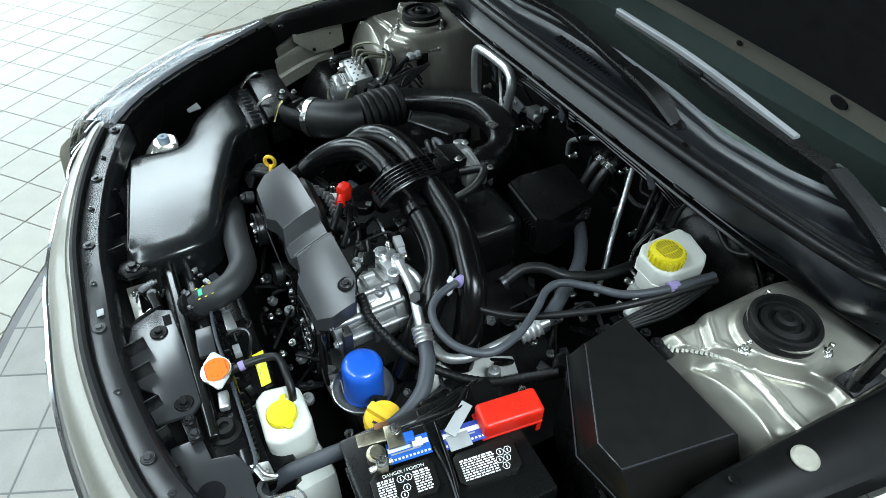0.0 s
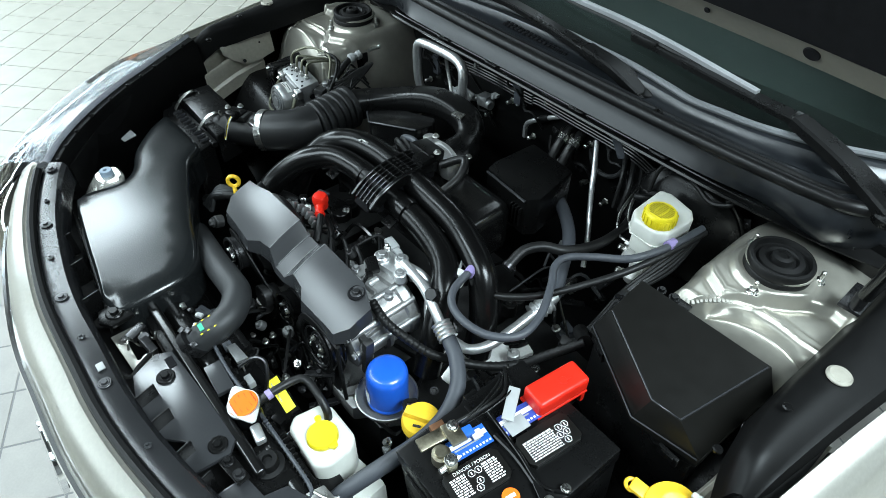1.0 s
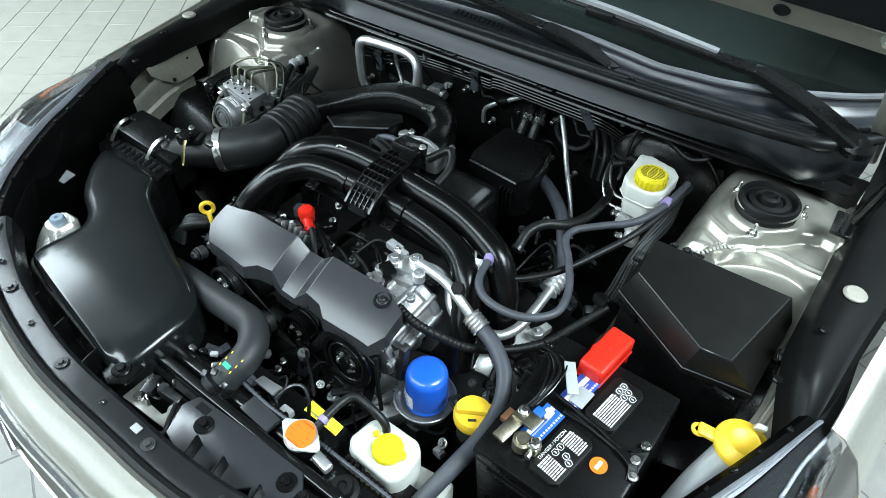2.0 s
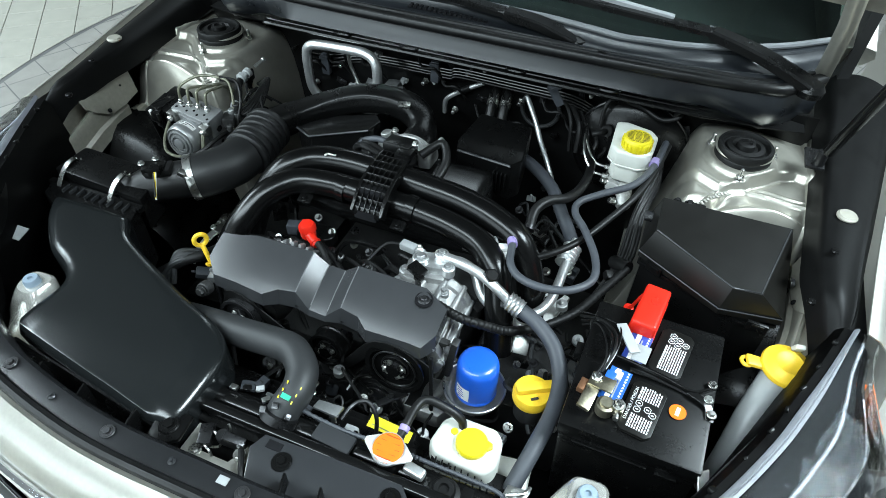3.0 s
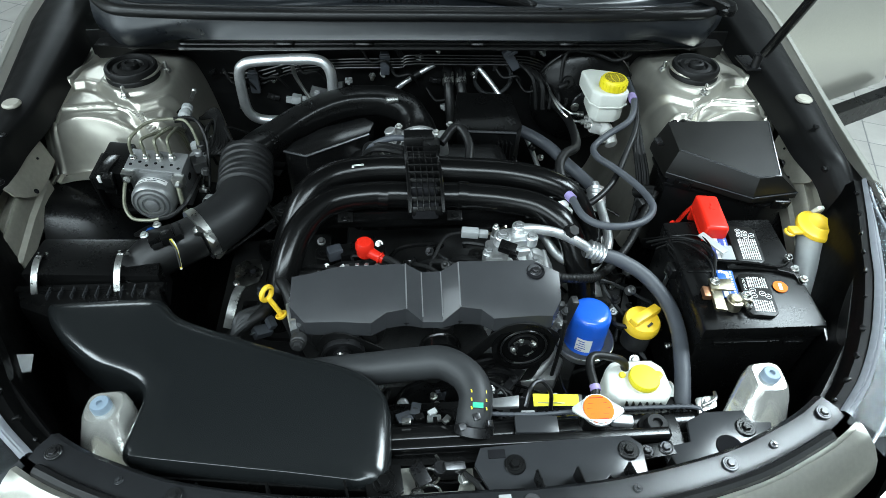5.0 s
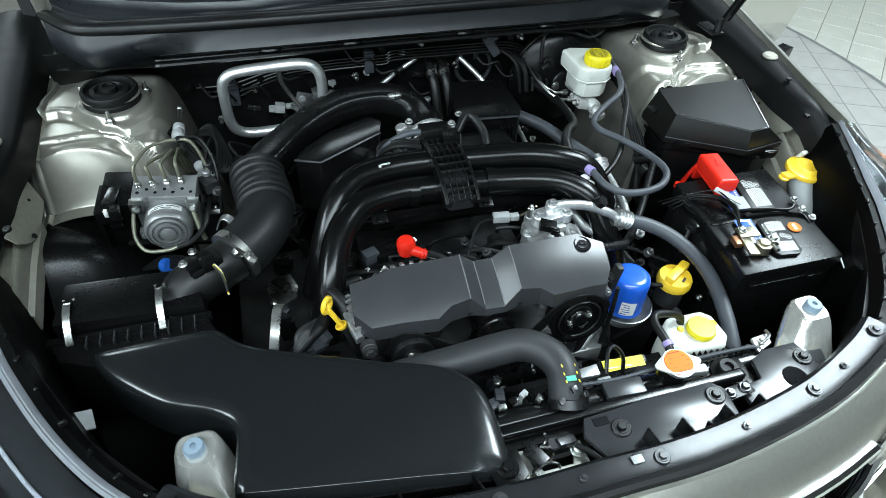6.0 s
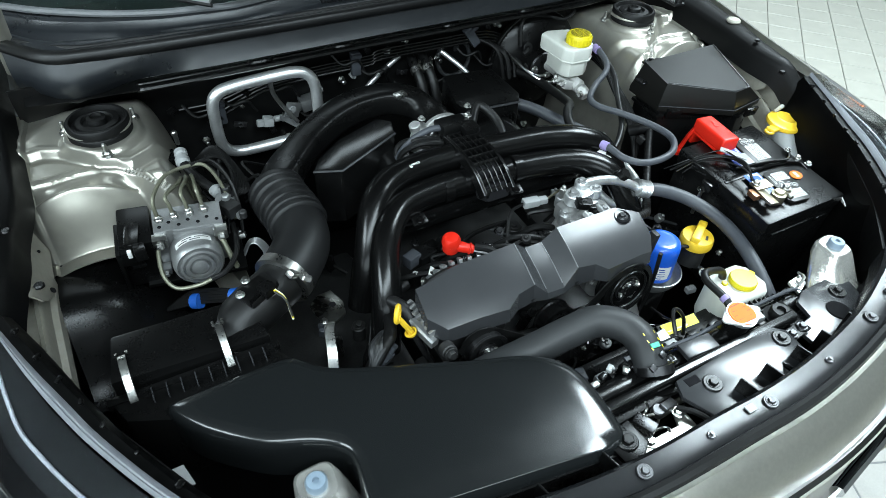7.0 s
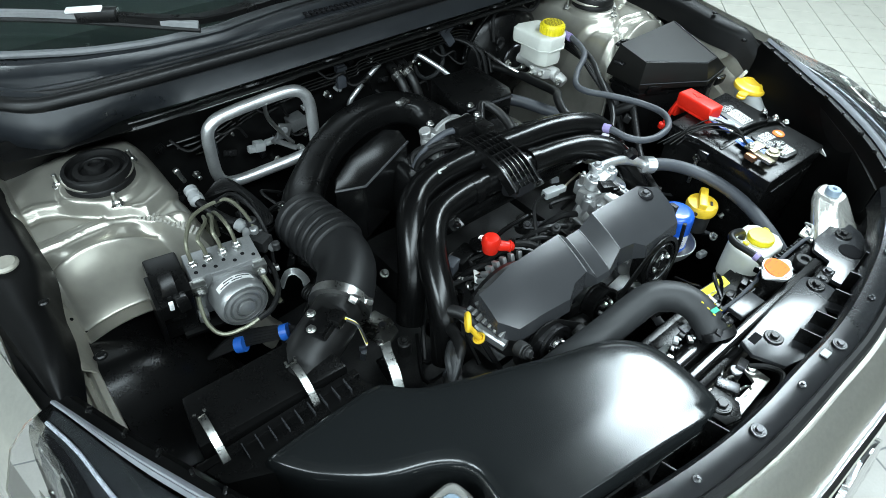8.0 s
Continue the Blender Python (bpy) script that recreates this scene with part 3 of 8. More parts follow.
# inner wings, strut towers
for s in (-1, 1):
    def apron(s=s):
        """The inner wing: from under the wing cover and the lamp down to the bay's floor."""
        def f(u, v):
            y = mix(-0.72, 0.2, u)
            xt = along([(-0.72, 0.48), (-0.65, 0.55), (-0.56, 0.605), (-0.5, 0.642), (-0.43, 0.69), (-0.36, 0.724), (0.2, 0.73)], y)
            zt = along([(-0.72, 0.9), (-0.5, 0.94), (-0.36, 0.955), (0.2, 0.985)], y)
            prof = [(0.02, 0.0), (0.0, 0.0), (-0.002, -0.03), (-0.006, -0.12), (-0.01, -0.2), (-0.02, -0.5)]
            t = v * 5
            i = min(int(t), 4)
            dx, dz = (mix(prof[i][k], prof[i + 1][k], t - i) for k in (0, 1))
            return V(s * (xt + dx), y, zt + dz)
        return sheet(f, 24, 15, 0.002)
    part("inner_wing", apron(), SHADOWBLACK, car, "shadow black inner wing panel")
    def gusset(u, v, s=s):
        y = mix(-0.17, -0.3, u)
        top = mix(0.96, 0.94, u)
        low = along([(-0.3, 0.925), (-0.28, 0.906), (-0.25, 0.886), (-0.21, 0.888), (-0.17, 0.9)], y)
        return V(s * (mix(0.684, 0.672, v) + 0.006 * u), y, mix(top, low, v) + 0.002 * math.sin(v * math.pi))

    def rail(u, v, s=s):
        """Pressed rail falling forwards from the gusset: outer flange, groove, ridge and upright inner face."""
        y = mix(-0.2, -0.5 if s > 0 else -0.36, u)
        prof = [(0.06, 0.018), (0.03, 0.016), (0.026, 0.01), (0.023, -0.018), (0.007, -0.018), (0.003, -0.003), (-0.002, 0.0), (-0.004, -0.005), (-0.005, -0.044), (-0.012, -0.05), (-0.012, -0.08)]
        t = v * (len(prof) - 1)
        i = min(int(t), len(prof) - 2)
        dx, dz = (mix(prof[i][k], prof[i + 1][k], t - i) for k in (0, 1))
        aside = along([(-0.5, 0.045), (-0.395, 0.025), (-0.281, 0.006), (-0.2, 0.0)], y) if s < 0 else 0.0
        return V(s * (along([(-0.5, 0.655), (-0.395, 0.67), (-0.281, 0.686), (-0.2, 0.69)], y) + dx + aside), y, along([(-0.5, 0.826), (-0.395, 0.868), (-0.281, 0.911), (-0.2, 0.93)], y) + dz)
    gus = part("rail_gusset", sheet(gusset, 14, 8, 0.002), RAILPAINT, car, "pale painted gusset plate")
    part("hole", disc((s * 0.6752, -0.252, 0.8965), 0.0045, 0.003, (-s, 0, 0.6)), FELT, gus)
    part("hole", disc((s * 0.678, -0.204, 0.93), 0.0022, 0.003, (-s, 0, 0.6)), FELT, gus)
    part("apron_rail", sheet(rail, 20, 30, 0.003), RAILPAINT, car, "pale painted rail of the inner wing")
    def wheelhouse(s=s):
        def f(u, v):
            y = mix(-0.36, -0.13, u)
            a = v * math.pi * 0.5
            return V(s * (0.68 - 0.2 * math.sin(a)), y + 0.03 * v, 0.86 - 0.12 * smoothstep(0.55, 0, u) - 0.32 * (1 - math.cos(a)))
        return sheet(f, 12, 14, 0.003)
    part("wheelhouse", wheelhouse(), BLACK, car, "glossy black wheel house liner")

    def tower(s=s):
        """Pressed strut tower: necked top, swept step, beaded seam, arched crest and flat face in front, drop into the bay."""
        step = [(0.4, 0.02), (0.47, -0.04), (0.5, -0.07), (0.53, -0.088), (0.545, -0.081), (0.575, -0.062), (0.6, -0.037), (0.63, -0.01), (0.655, 0.0), (0.7, -0.012)]
        seam = [(0.4, -0.19), (0.5, -0.135), (0.534, -0.092), (0.552, -0.075), (0.576, -0.063), (0.61, -0.062), (0.65, -0.068), (0.7, -0.068)]

        def f(u, v):
            x = mix(0.405, 0.697, u)
            y = along([(0, -0.186), (0.08, -0.172), (0.42, -0.11), (0.75, 0.0), (1, 0.15)], v)
            d = math.hypot(x - 0.56, y)
            wob = 0.0005 * math.sin(x * 260) * math.sin(y * 190 + x * 40)
            z = 0.964 + 0.01 * smoothstep(0.066, 0.055, d) - 0.02 * smoothstep(0.1, 0.17, d) * smoothstep(0.0, 0.08, y)
            a = y - along(step, x)
            z -= 0.011 * smoothstep(0.003, -0.009, a)
            z += 0.002 * math.exp(-((a - 0.007) / 0.006) ** 2) - 0.002 * math.exp(-((a + 0.012) / 0.006) ** 2)
            b = y - along(seam, x)
            z += 0.0026 * math.exp(-(b / 0.0035) ** 2) + 0.002 * math.exp(-((b + 0.011 + wob) / 0.003) ** 2) - 0.004 * smoothstep(-0.01, -0.018, b)
            arch = 0.957 - 5.5 * (x - 0.615) ** 2
            z = mix(z, arch, smoothstep(-0.084, -0.114, y) * smoothstep(0.0, -0.03, b))
            z += 0.003 * math.exp(-((y + 0.117) / 0.005) ** 2)
            z -= (0.092 - 2.5 * (x - 0.615) ** 2) * smoothstep(-0.117, -0.164, y)
            z += 0.006 * smoothstep(-0.158, -0.166, y)
            z -= 0.29 * smoothstep(0.5, 0.405, x) ** 1.35
            z += (0.008 + wob) * smoothstep(0.671, 0.677, x) - 0.004 * math.exp(-((x - 0.6845) / 0.0022) ** 2)
            return V(s * x, y, z)
        return sheet(f, 150, 170, 0.002)
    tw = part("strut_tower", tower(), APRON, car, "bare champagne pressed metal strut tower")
    part("top_mount", lathe([(0.0475, 0.0), (0.0485, 0.003), (0.0485, 0.012), (0.047, 0.014), (0.0475, 0.026), (0.0455, 0.029), (0.041, 0.029), (0.039, 0.021), (0.034, 0.02), (0.032, 0.025),
                             (0.024, 0.027), (0.021, 0.022), (0.016, 0.022), (0.0145, 0.031), (0.009, 0.033), (0.008, 0.029), (0.001, 0.029)], (s * 0.56, 0.002, 0.969), seg=44), RUBBER, tw, "black rubber strut top mount")
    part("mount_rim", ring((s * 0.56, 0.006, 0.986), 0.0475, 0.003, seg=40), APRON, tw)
    for a in (-90, 32, 148):
        p = (s * 0.56 + 0.062 * math.cos(radians(a)), 0.062 * math.sin(radians(a)), 0.966)
        part("stud", join(disc(p, 0.009, 0.002, seg=16), disc(p, 0.007, 0.008, seg=6), disc(p, 0.0034, 0.022, seg=10)), STEEL, tw, "zinc plated strut stud and nut")
    # brushed sealer where the seams meet, in short uneven dabs
    rs = random.Random(21)
    for k in range(16):
        x = 0.548 - 0.004 * k
        y = along([(0.48, -0.155), (0.5, -0.135), (0.534, -0.094), (0.55, -0.077)], x)
        z = 0.949 - 0.29 * smoothstep(0.5, 0.405, x) ** 1.35 - 0.012 * smoothstep(0.52, 0.49, x)
        part("sealer_dab", box((s * x, y, z + 0.003), (0.0045, 0.016, 0.0025), (0, s * rs.uniform(0, 14), s * (35 + rs.uniform(-10, 10))), r=0.0015), SEALANT, tw)

# firewall, cowl, windscreen
def firewall():
    bm = sheet(lambda u, v: V(mix(-0.68, 0.68, u), 0.135 + 0.03 * math.cos(u * 12) * smoothstep(0.2, 0.5, v) * smoothstep(0.9, 0.6, v), mix(1.005, 0.45, v)), 40, 14, 0.004)
    return bm


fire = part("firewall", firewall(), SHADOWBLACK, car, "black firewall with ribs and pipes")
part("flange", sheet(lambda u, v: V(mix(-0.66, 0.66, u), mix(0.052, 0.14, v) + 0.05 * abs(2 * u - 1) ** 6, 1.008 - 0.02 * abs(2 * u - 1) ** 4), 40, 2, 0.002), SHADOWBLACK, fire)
for k, x in enumerate((-0.276, -0.119, 0.115, 0.3)):
    part("flange_clip", tube([(x - 0.02, 0.062, 1.013), (x - 0.014, 0.053, 1.014), (x + 0.014, 0.053, 1.014), (x + 0.02, 0.062, 1.013)], 0.0035, 6, 3), BLACK, fire)
for dy, dz, r_ in ((0.0, 0.0, 0.004), (0.012, 0.004, 0.0022), (0.03, 0.006, 0.002)):
    part("flange_bead", tube([(-0.6, 0.1 + dy, 0.99 + dz), (-0.5, 0.082 + dy, 0.992 + dz), (-0.43, 0.052 + dy, 1.004 + dz), (0, 0.047 + dy, 1.008 + dz), (0.4, 0.052 + dy, 1.004 + dz), (0.52, 0.08 + dy, 0.993 + dz), (0.62, 0.11 + dy, 0.99 + dz)], r_, 6, 8), GLOSS, fire)


def seal_at(x):
    return V(x, 0.05 + 0.035 * abs(x / 0.62) ** 3 + 0.08 * smoothstep(0.58, 0.68, abs(x)), 1.074 - 0.006 * abs(x / 0.64) ** 2)


def cowl_face():
    def f(u, v):
        x = mix(-0.665, 0.665, u)
        p = seal_at(x)
        flare = smoothstep(0.5, 0.36, abs(x))
        return p + V(0, mix(0.008 * v, -0.014 * v * v, flare) - (0.003 + 0.017 * smoothstep(0.36, 0.6, abs(x))) * math.sin(v * math.pi) * (1 - flare), mix(0, -0.052 + 0.009 * flare - 0.012 * abs(x / 0.66) ** 3 - 0.026 * smoothstep(0.47, 0.6, abs(x)), v))
    return sheet(f, 48, 8, 0.003)


def screen_base(x):
    """How far back the windscreen's lower edge lies."""
    return along([(0, 0.15), (0.16, 0.142), (0.3, 0.118), (0.42, 0.132), (0.515, 0.168), (0.6, 0.22), (0.7, 0.3)], abs(x))


def cowl_deck():
    def f(u, v):
        x = mix(-0.7, 0.7, u)
        p, q = seal_at(max(min(x, 0.665), -0.665)), V(x, screen_base(x) + 0.004, 1.088)
        r = p.lerp(q, v) + V(0, 0, 0.012 * math.sin(v * math.pi) - 0.015 * smoothstep(0.25, 0.35, v) * smoothstep(0.75, 0.6, v))
        return r
    return sheet(f, 48, 14, 0.003)


cowl = part("cowl", cowl_face(), COWLPLASTIC, car, "black plastic cowl below the windscreen")
part("deck", cowl_deck(), COWLPLASTIC, cowl, "black cowl top panel")
part("seal", tube([seal_at(x / 100) for x in range(-66, 67, 6)], 0.0115, 10, 4), SEALRUBBER, cowl, "black rubber cowl seal")
part("seal_lip", tube([seal_at(x / 100) + V(0, 0.016, 0.006) for x in range(-64, 65, 8)], 0.005, 6, 4), RUBBER, cowl)


def windscreen():
    def f(u, v):
        x = mix(-0.7, 0.7, u)
        y0 = screen_base(x)
        return V(x * mix(1, 0.86, v), y0 + 0.72 * v, 1.094 + 0.34 * v + 0.02 * math.sin(v * math.pi))
    return sheet(f, 24, 12, 0.005)


glass = part("windscreen", windscreen(), GLASS, car, "green tinted windscreen")
glass.visible_shadow = False
mat("grey edge strip", (0.12, 0.125, 0.13), 0.4, grain=300, bump=0.1)
part("screen_trim", tube([V(x / 100, screen_base(x / 100) - 0.004, 1.096) for x in range(-70, 71, 5)], 0.006, 8, 4), MATS["grey edge strip"], glass, "grey edge trim of the windscreen")
# solid sides are added in place of windows to keep light out
cabin = part("cabin", join(box((0, 0.75, 0.98), (1.36, 0.75, 0.12), r=0.04), box((0, 1.6, 1.2), (1.4, 0.1, 0.9), r=0.02), box((0, 1.12, 1.56), (1.2, 0.95, 0.03), r=0.01), box((0.72, 0.95, 1.2), (0.02, 1.34, 0.7), r=0), box((-0.72, 0.95, 1.2), (0.02, 1.34, 0.7), r=0)), INTERIOR, car, "dark cabin box behind the windscreen, with added light-blocking sides")
for s in (-1, 1):
    part("pillar", tube([(s * 0.725, 0.3, 1.06), (s * 0.68, 0.62, 1.27), (s * 0.61, 1.04, 1.5)], 0.036, 8, 4), PAINT, car, "windscreen pillar")


def vent():
    """The row of small slots in the cowl top."""
    bms = []
    for i in range(16):
        for j in range(3):
            bms.append(box((-0.135 + i * 0.011, 0.102 + j * 0.011, 1.082 - 0.0003 * i), (0.0065, 0.0075, 0.004), r=0))
    return join(*bms)


part("vent", vent(), FELT, cowl, "slotted cowl air vent")
part("vent", moved(vent(), Matrix.Translation((0.47, 0.0, -0.012))), FELT, cowl, "slotted cowl air vent")
for x in (-0.37, -0.27, 0.03):
    part("cowl_plug", join(disc((x, 0.085, 1.06), 0.01, 0.014), box((x, 0.085, 1.062), (0.03, 0.008, 0.01))), BLACK, cowl)


def wiper(pivot, joint, tip, blade, via=None):
    w = part("wiper", join(lathe([(0.022, 0), (0.024, 0.012), (0.018, 0.022), (0.002, 0.026)], V(*pivot) - V(0, 0, 0.016))), BLACK, car, "black windscreen wiper")
    p, j, t = Vector(pivot), Vector(joint), Vector(tip)
    part("arm", bar([p, p.lerp(j, 0.5) + V(0, 0, 0.006), j], 0.042, 0.017, ends=0.8), BLACK, w)
    part("joint", box(j, (0.03, 0.03, 0.012), (0, 0, math.degrees(math.atan2(j.y - p.y, j.x - p.x))), r=0.003), GLOSS, w)
    part("rod", bar([j] + [Vector(q) for q in via or (j.lerp(t, 0.5) + V(0, -0.01, 0.004),)] + [t], 0.03, 0.011, ends=0.6), BLACK, w)
    b0, b1 = Vector(blade[0]), Vector(blade[1])
    part("blade", bar([b0, b0.lerp(b1, 0.5) + V(0, 0, 0.008), b1], 0.011, 0.009), BLADE, w, "grey wiper blade")
    part("blade_rubber", tube([b0 - V(0, 0.004, 0.008), b0.lerp(b1, 0.5) - V(0, 0.004, 0.001), b1 - V(0, 0.004, 0.008)], 0.004, 6, 6), RUBBER, w)
    holder = part("blade_holder", box(t + V(0, 0, 0.002), (0.06, 0.024, 0.018), (0, 0, math.degrees(math.atan2(b1.y - b0.y, b1.x - b0.x))), r=0.004), BLACK, w)
    return w


w1 = wiper((0.216, 0.105, 1.074), (0.068, 0.115, 1.1), (-0.455, 0.165, 1.138), ((-0.7, 0.32, 1.15), (-0.335, 0.085, 1.122)), ((-0.15, 0.125, 1.116), (-0.325, 0.1, 1.124)))
part("white_cap", box((-0.471, 0.168, 1.1505), (0.05, 0.017, 0.004), (0, 0, -26), r=0.001), PRINT, w1, "white blade label")
wiper((0.635, 0.1, 1.078), (0.453, 0.155, 1.118), (0.15, 0.178, 1.126), ((-0.08, 0.2, 1.14), (0.378, 0.16, 1.13)))
part("washer_jet", lathe([(0.014, 0), (0.013, 0.012), (0.006, 0.018), (0.001, 0.02)], (0.271, 0.064, 1.066)), BLACK, cowl)

# the open bonnet above, with its lining, hinges and stay
HOOD_A = radians(57)


def on_hood(x, along_it, off=0.0):
    """A place on the raised bonnet: across, up along it from its rear edge, and off its lower face."""
    return V(x, 0.075 - along_it * math.cos(HOOD_A) - off * math.sin(HOOD_A), 1.235 + along_it * math.sin(HOOD_A) - off * math.cos(HOOD_A))


def hood_sheet(off, half, a0, a1, bow=0.03):
    def f(u, v):
        w = mix(-1, 1, u)
        a = mix(a0, a1, v)
        hw = half * (1 - 0.12 * v ** 2)
        return on_hood(w * hw, a, off - bow * (1 - w * w))
    return sheet(f, 24, 16, 0.004)


hood = part("hood", hood_sheet(0.0, 0.74, 0, 1.02), PAINT, car, "raised champagne bonnet with black lining")
rimbm = hood_sheet(0.014, 0.72, 0.002, 0.05)
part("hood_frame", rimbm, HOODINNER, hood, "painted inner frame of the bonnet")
part("hood_liner", hood_sheet(0.02, 0.73, 0.052, 0.98), FELT, hood, "black felt bonnet lining")
for x in (-0.46, 0.46, -0.3, 0.3):
    part("frame_hole", disc(on_hood(x, 0.03, 0.019 - 0.03 * (1 - (x / 0.72) ** 2)), 0.012 if abs(x) > 0.4 else 0.005, 0.003, (0, -math.sin(HOOD_A), -math.cos(HOOD_A))), FELT, hood)
for s in (-1, 1):
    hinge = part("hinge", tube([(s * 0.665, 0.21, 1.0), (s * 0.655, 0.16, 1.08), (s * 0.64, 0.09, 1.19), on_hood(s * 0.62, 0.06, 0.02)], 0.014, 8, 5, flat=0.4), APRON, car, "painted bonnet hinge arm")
    for k in (0.05, 0.13):
        part("hinge_bolt", bolt(on_hood(s * 0.6, k, 0.02), 0.007, (0, -math.sin(HOOD_A), -math.cos(HOOD_A)), 0.012), STEEL, hinge)
stay = part("bonnet_stay", tube([(0.675, -0.03, 1.035), (0.7, -0.12, 1.3), (0.71, -0.27, 1.75)], 0.0095, 10, 3), GLOSS, car, "black bonnet gas stay")
part("ball_joint", join(disc((0.672, -0.02, 1.0), 0.009, 0.03), box((0.668, 0.0, 1.0), (0.03, 0.06, 0.006))), DARKSTEEL, stay)


# the driver's door standing open beyond the wing
def door():
    d = V(0.906, 0.42, 0)
    a, b = V(0.93, 0.5, 0), V(0.93, 0.5, 0) + d * 1.05
    n = V(0.42, -0.906, 0)
    def f(u, v):
        p = a.lerp(b, u)
        return p + V(0, 0, mix(1.0, 0.42, v)) + n * (0.05 * math.sin(v * math.pi * 0.9) - 0.02)
    return sheet(f, 12, 12, 0.05)


dr = part("front_door", door(), PAINT, car, "champagne front door standing open")
part("sill_cladding", sheet(lambda u, v: V(0.93, 0.5, 0).lerp(V(1.88, 0.94, 0), u) + V(0.012, -0.02, mix(0.42, 0.34, v)), 6, 2, 0.05), BLACK, dr, "black door cladding")

# radiator support: shields, panels, latch
support = thing("radiator_support", (0, -0.74, 0.8), "black radiator support with plastic shields", "radiator support")
part("cross_member", box((0.05, -0.735, 0.81), (0.9, 0.03, 0.05), r=0.008), BLACK, support)
part("front_tray", sheet(lambda u, v: V(mix(-0.6, 0.6, u), mix(-0.825, -0.76, v) + 0.2 * abs(mix(-0.6, 0.6, u)) ** 2.2, 0.83 - 0.03 * v), 24, 4, 0.003), SHADOWBLACK, support, "black tray behind the nose")
PAN = [(0.032, -0.742), (0.128, -0.737), (0.228, -0.735), (0.243, -0.75), (0.238, -0.798), (0.2, -0.806), (0.19, -0.788), (0.165, -0.81), (0.09, -0.818), (0.04, -0.805), (0.022, -0.765)]
shield = part("shield", prism(PAN, 0.852, 0.86, 0.002), PANEL, support, "black plastic radiator shield with push bolts")
PAN2 = [(0.275, -0.748), (0.315, -0.742), (0.322, -0.712), (0.35, -0.7), (0.42, -0.7), (0.44, -0.715), (0.43, -0.745), (0.395, -0.775), (0.33, -0.792), (0.275, -0.79)]
shield2 = part("shield", prism(PAN2, 0.838, 0.846, 0.002), PANEL, support, "black plastic shield with a round hole")
for at, par in (((0.073, -0.768, 0.86), shield), ((0.222, -0.757, 0.86), shield), ((0.398, -0.727, 0.846), shield2)):
    part("push_bolt", join(disc(at, 0.0135, 0.003), bolt(V(*at) + V(0, 0, 0.002), 0.0062)), BLACK, par, "black push bolt")
part("shield_hole", disc((0.365, -0.754, 0.8445), 0.0185, 0.0032), FELT, shield2, "round hole")
part("shield_slot", box((0.052, -0.752, 0.8595), (0.022, 0.012, 0.003), r=0.001), FELT, shield)
for k, x in enumerate((-0.3, -0.22, -0.13, 0.1, 0.15, 0.215, 0.27, 0.335)):
    part("web", box((x, -0.812 + 0.1 * abs(x) ** 2, 0.86), (0.003, 0.05, 0.05), (0, 0, 14), r=0.0008), BLACK, support)
part("rad_top_tank", tube([(-0.3, -0.70, 0.815), (0.0, -0.703, 0.822), (0.35, -0.70, 0.818)], 0.019, 10, 4, flat=0.9), GLOSS, support, "black radiator top tank")
part("cross_bar", box((0.1, -0.731, 0.848), (0.38, 0.0155, 0.018), r=0.005, seg=3), GLOSS, support, "glossy black cross bar")
part("corrugated_conduit", tube([(0.045, -0.686, 0.846), (0.108, -0.691, 0.846), (0.16, -0.69, 0.846), (0.206, -0.689, 0.847), (0.248, -0.689, 0.846), (0.3, -0.689, 0.845), (0.345, -0.691, 0.842), (0.355, -0.705, 0.836)], 0.003, 8, 14, radii=lambda t: 1 + 0.22 * math.sin(t * 330)), GREYHOSE, support, "thin corrugated grey conduit")
part("felt_pad", box((0.1135, -0.7075, 0.846), (0.058, 0.026, 0.009), (0, 0, -4), r=0.002), GREYCOV, support, "dark grey pad")
part("tank_end", box((0.232, -0.7065, 0.845), (0.03, 0.015, 0.013), (0, 0, -8), r=0.004, seg=3), ALU, support, "bright tank end")
part("fan_bracket", join(prism([(0.058, -0.672), (0.061, -0.658), (0.1, -0.655), (0.097, -0.673)], 0.832, 0.838, 0.0012), box((0.078, -0.664, 0.815), (0.02, 0.003, 0.04), r=0.001)), MOTOR, support, "dull metal fan bracket")
part("wire_loop", tube([(0.106, -0.674, 0.838), (0.114, -0.655, 0.85), (0.124, -0.644, 0.852), (0.136, -0.642, 0.848), (0.148, -0.65, 0.83), (0.15, -0.66, 0.8)], 0.0032, 8, 5), DARKSTEEL, support, "bent steel wire loop")
for k in range(9):
    part("comb", box((0.25 + 0.0095 * k, -0.679 - 0.001 * k, 0.836), (0.002, 0.009, 0.01), (0, 0, 8), r=0.0005), BLACK, support)
for k in range(6):
    part("hose_clip", join(box((-0.06 + 0.018 * k, -0.69 + 0.006 * (k % 3), 0.842), (0.012, 0.008, 0.006), (0, 0, 15 * (k % 4)), r=0.0012), disc((-0.058 + 0.018 * k, -0.694 + 0.006 * (k % 3), 0.845), 0.0022, 0.003, seg=8)), (STEEL, GLOSS, NECK)[k % 3], support)
part("corner_bracket", join(prism([(0.345, -0.7), (0.375, -0.69), (0.38, -0.672), (0.35, -0.675)], 0.836, 0.842, 0.0012), bolt((0.362, -0.684, 0.842), 0.005), tube([(0.352, -0.69, 0.845), (0.372, -0.683, 0.85), (0.378, -0.67, 0.845)], 0.0025, 8, 4)), STEEL, support, "small steel corner bracket")
part("link_plate", prism([(0.236, -0.748), (0.285, -0.744), (0.287, -0.762), (0.238, -0.768)], 0.851, 0.8545, 0.001), BLACK, support, "black link plate")
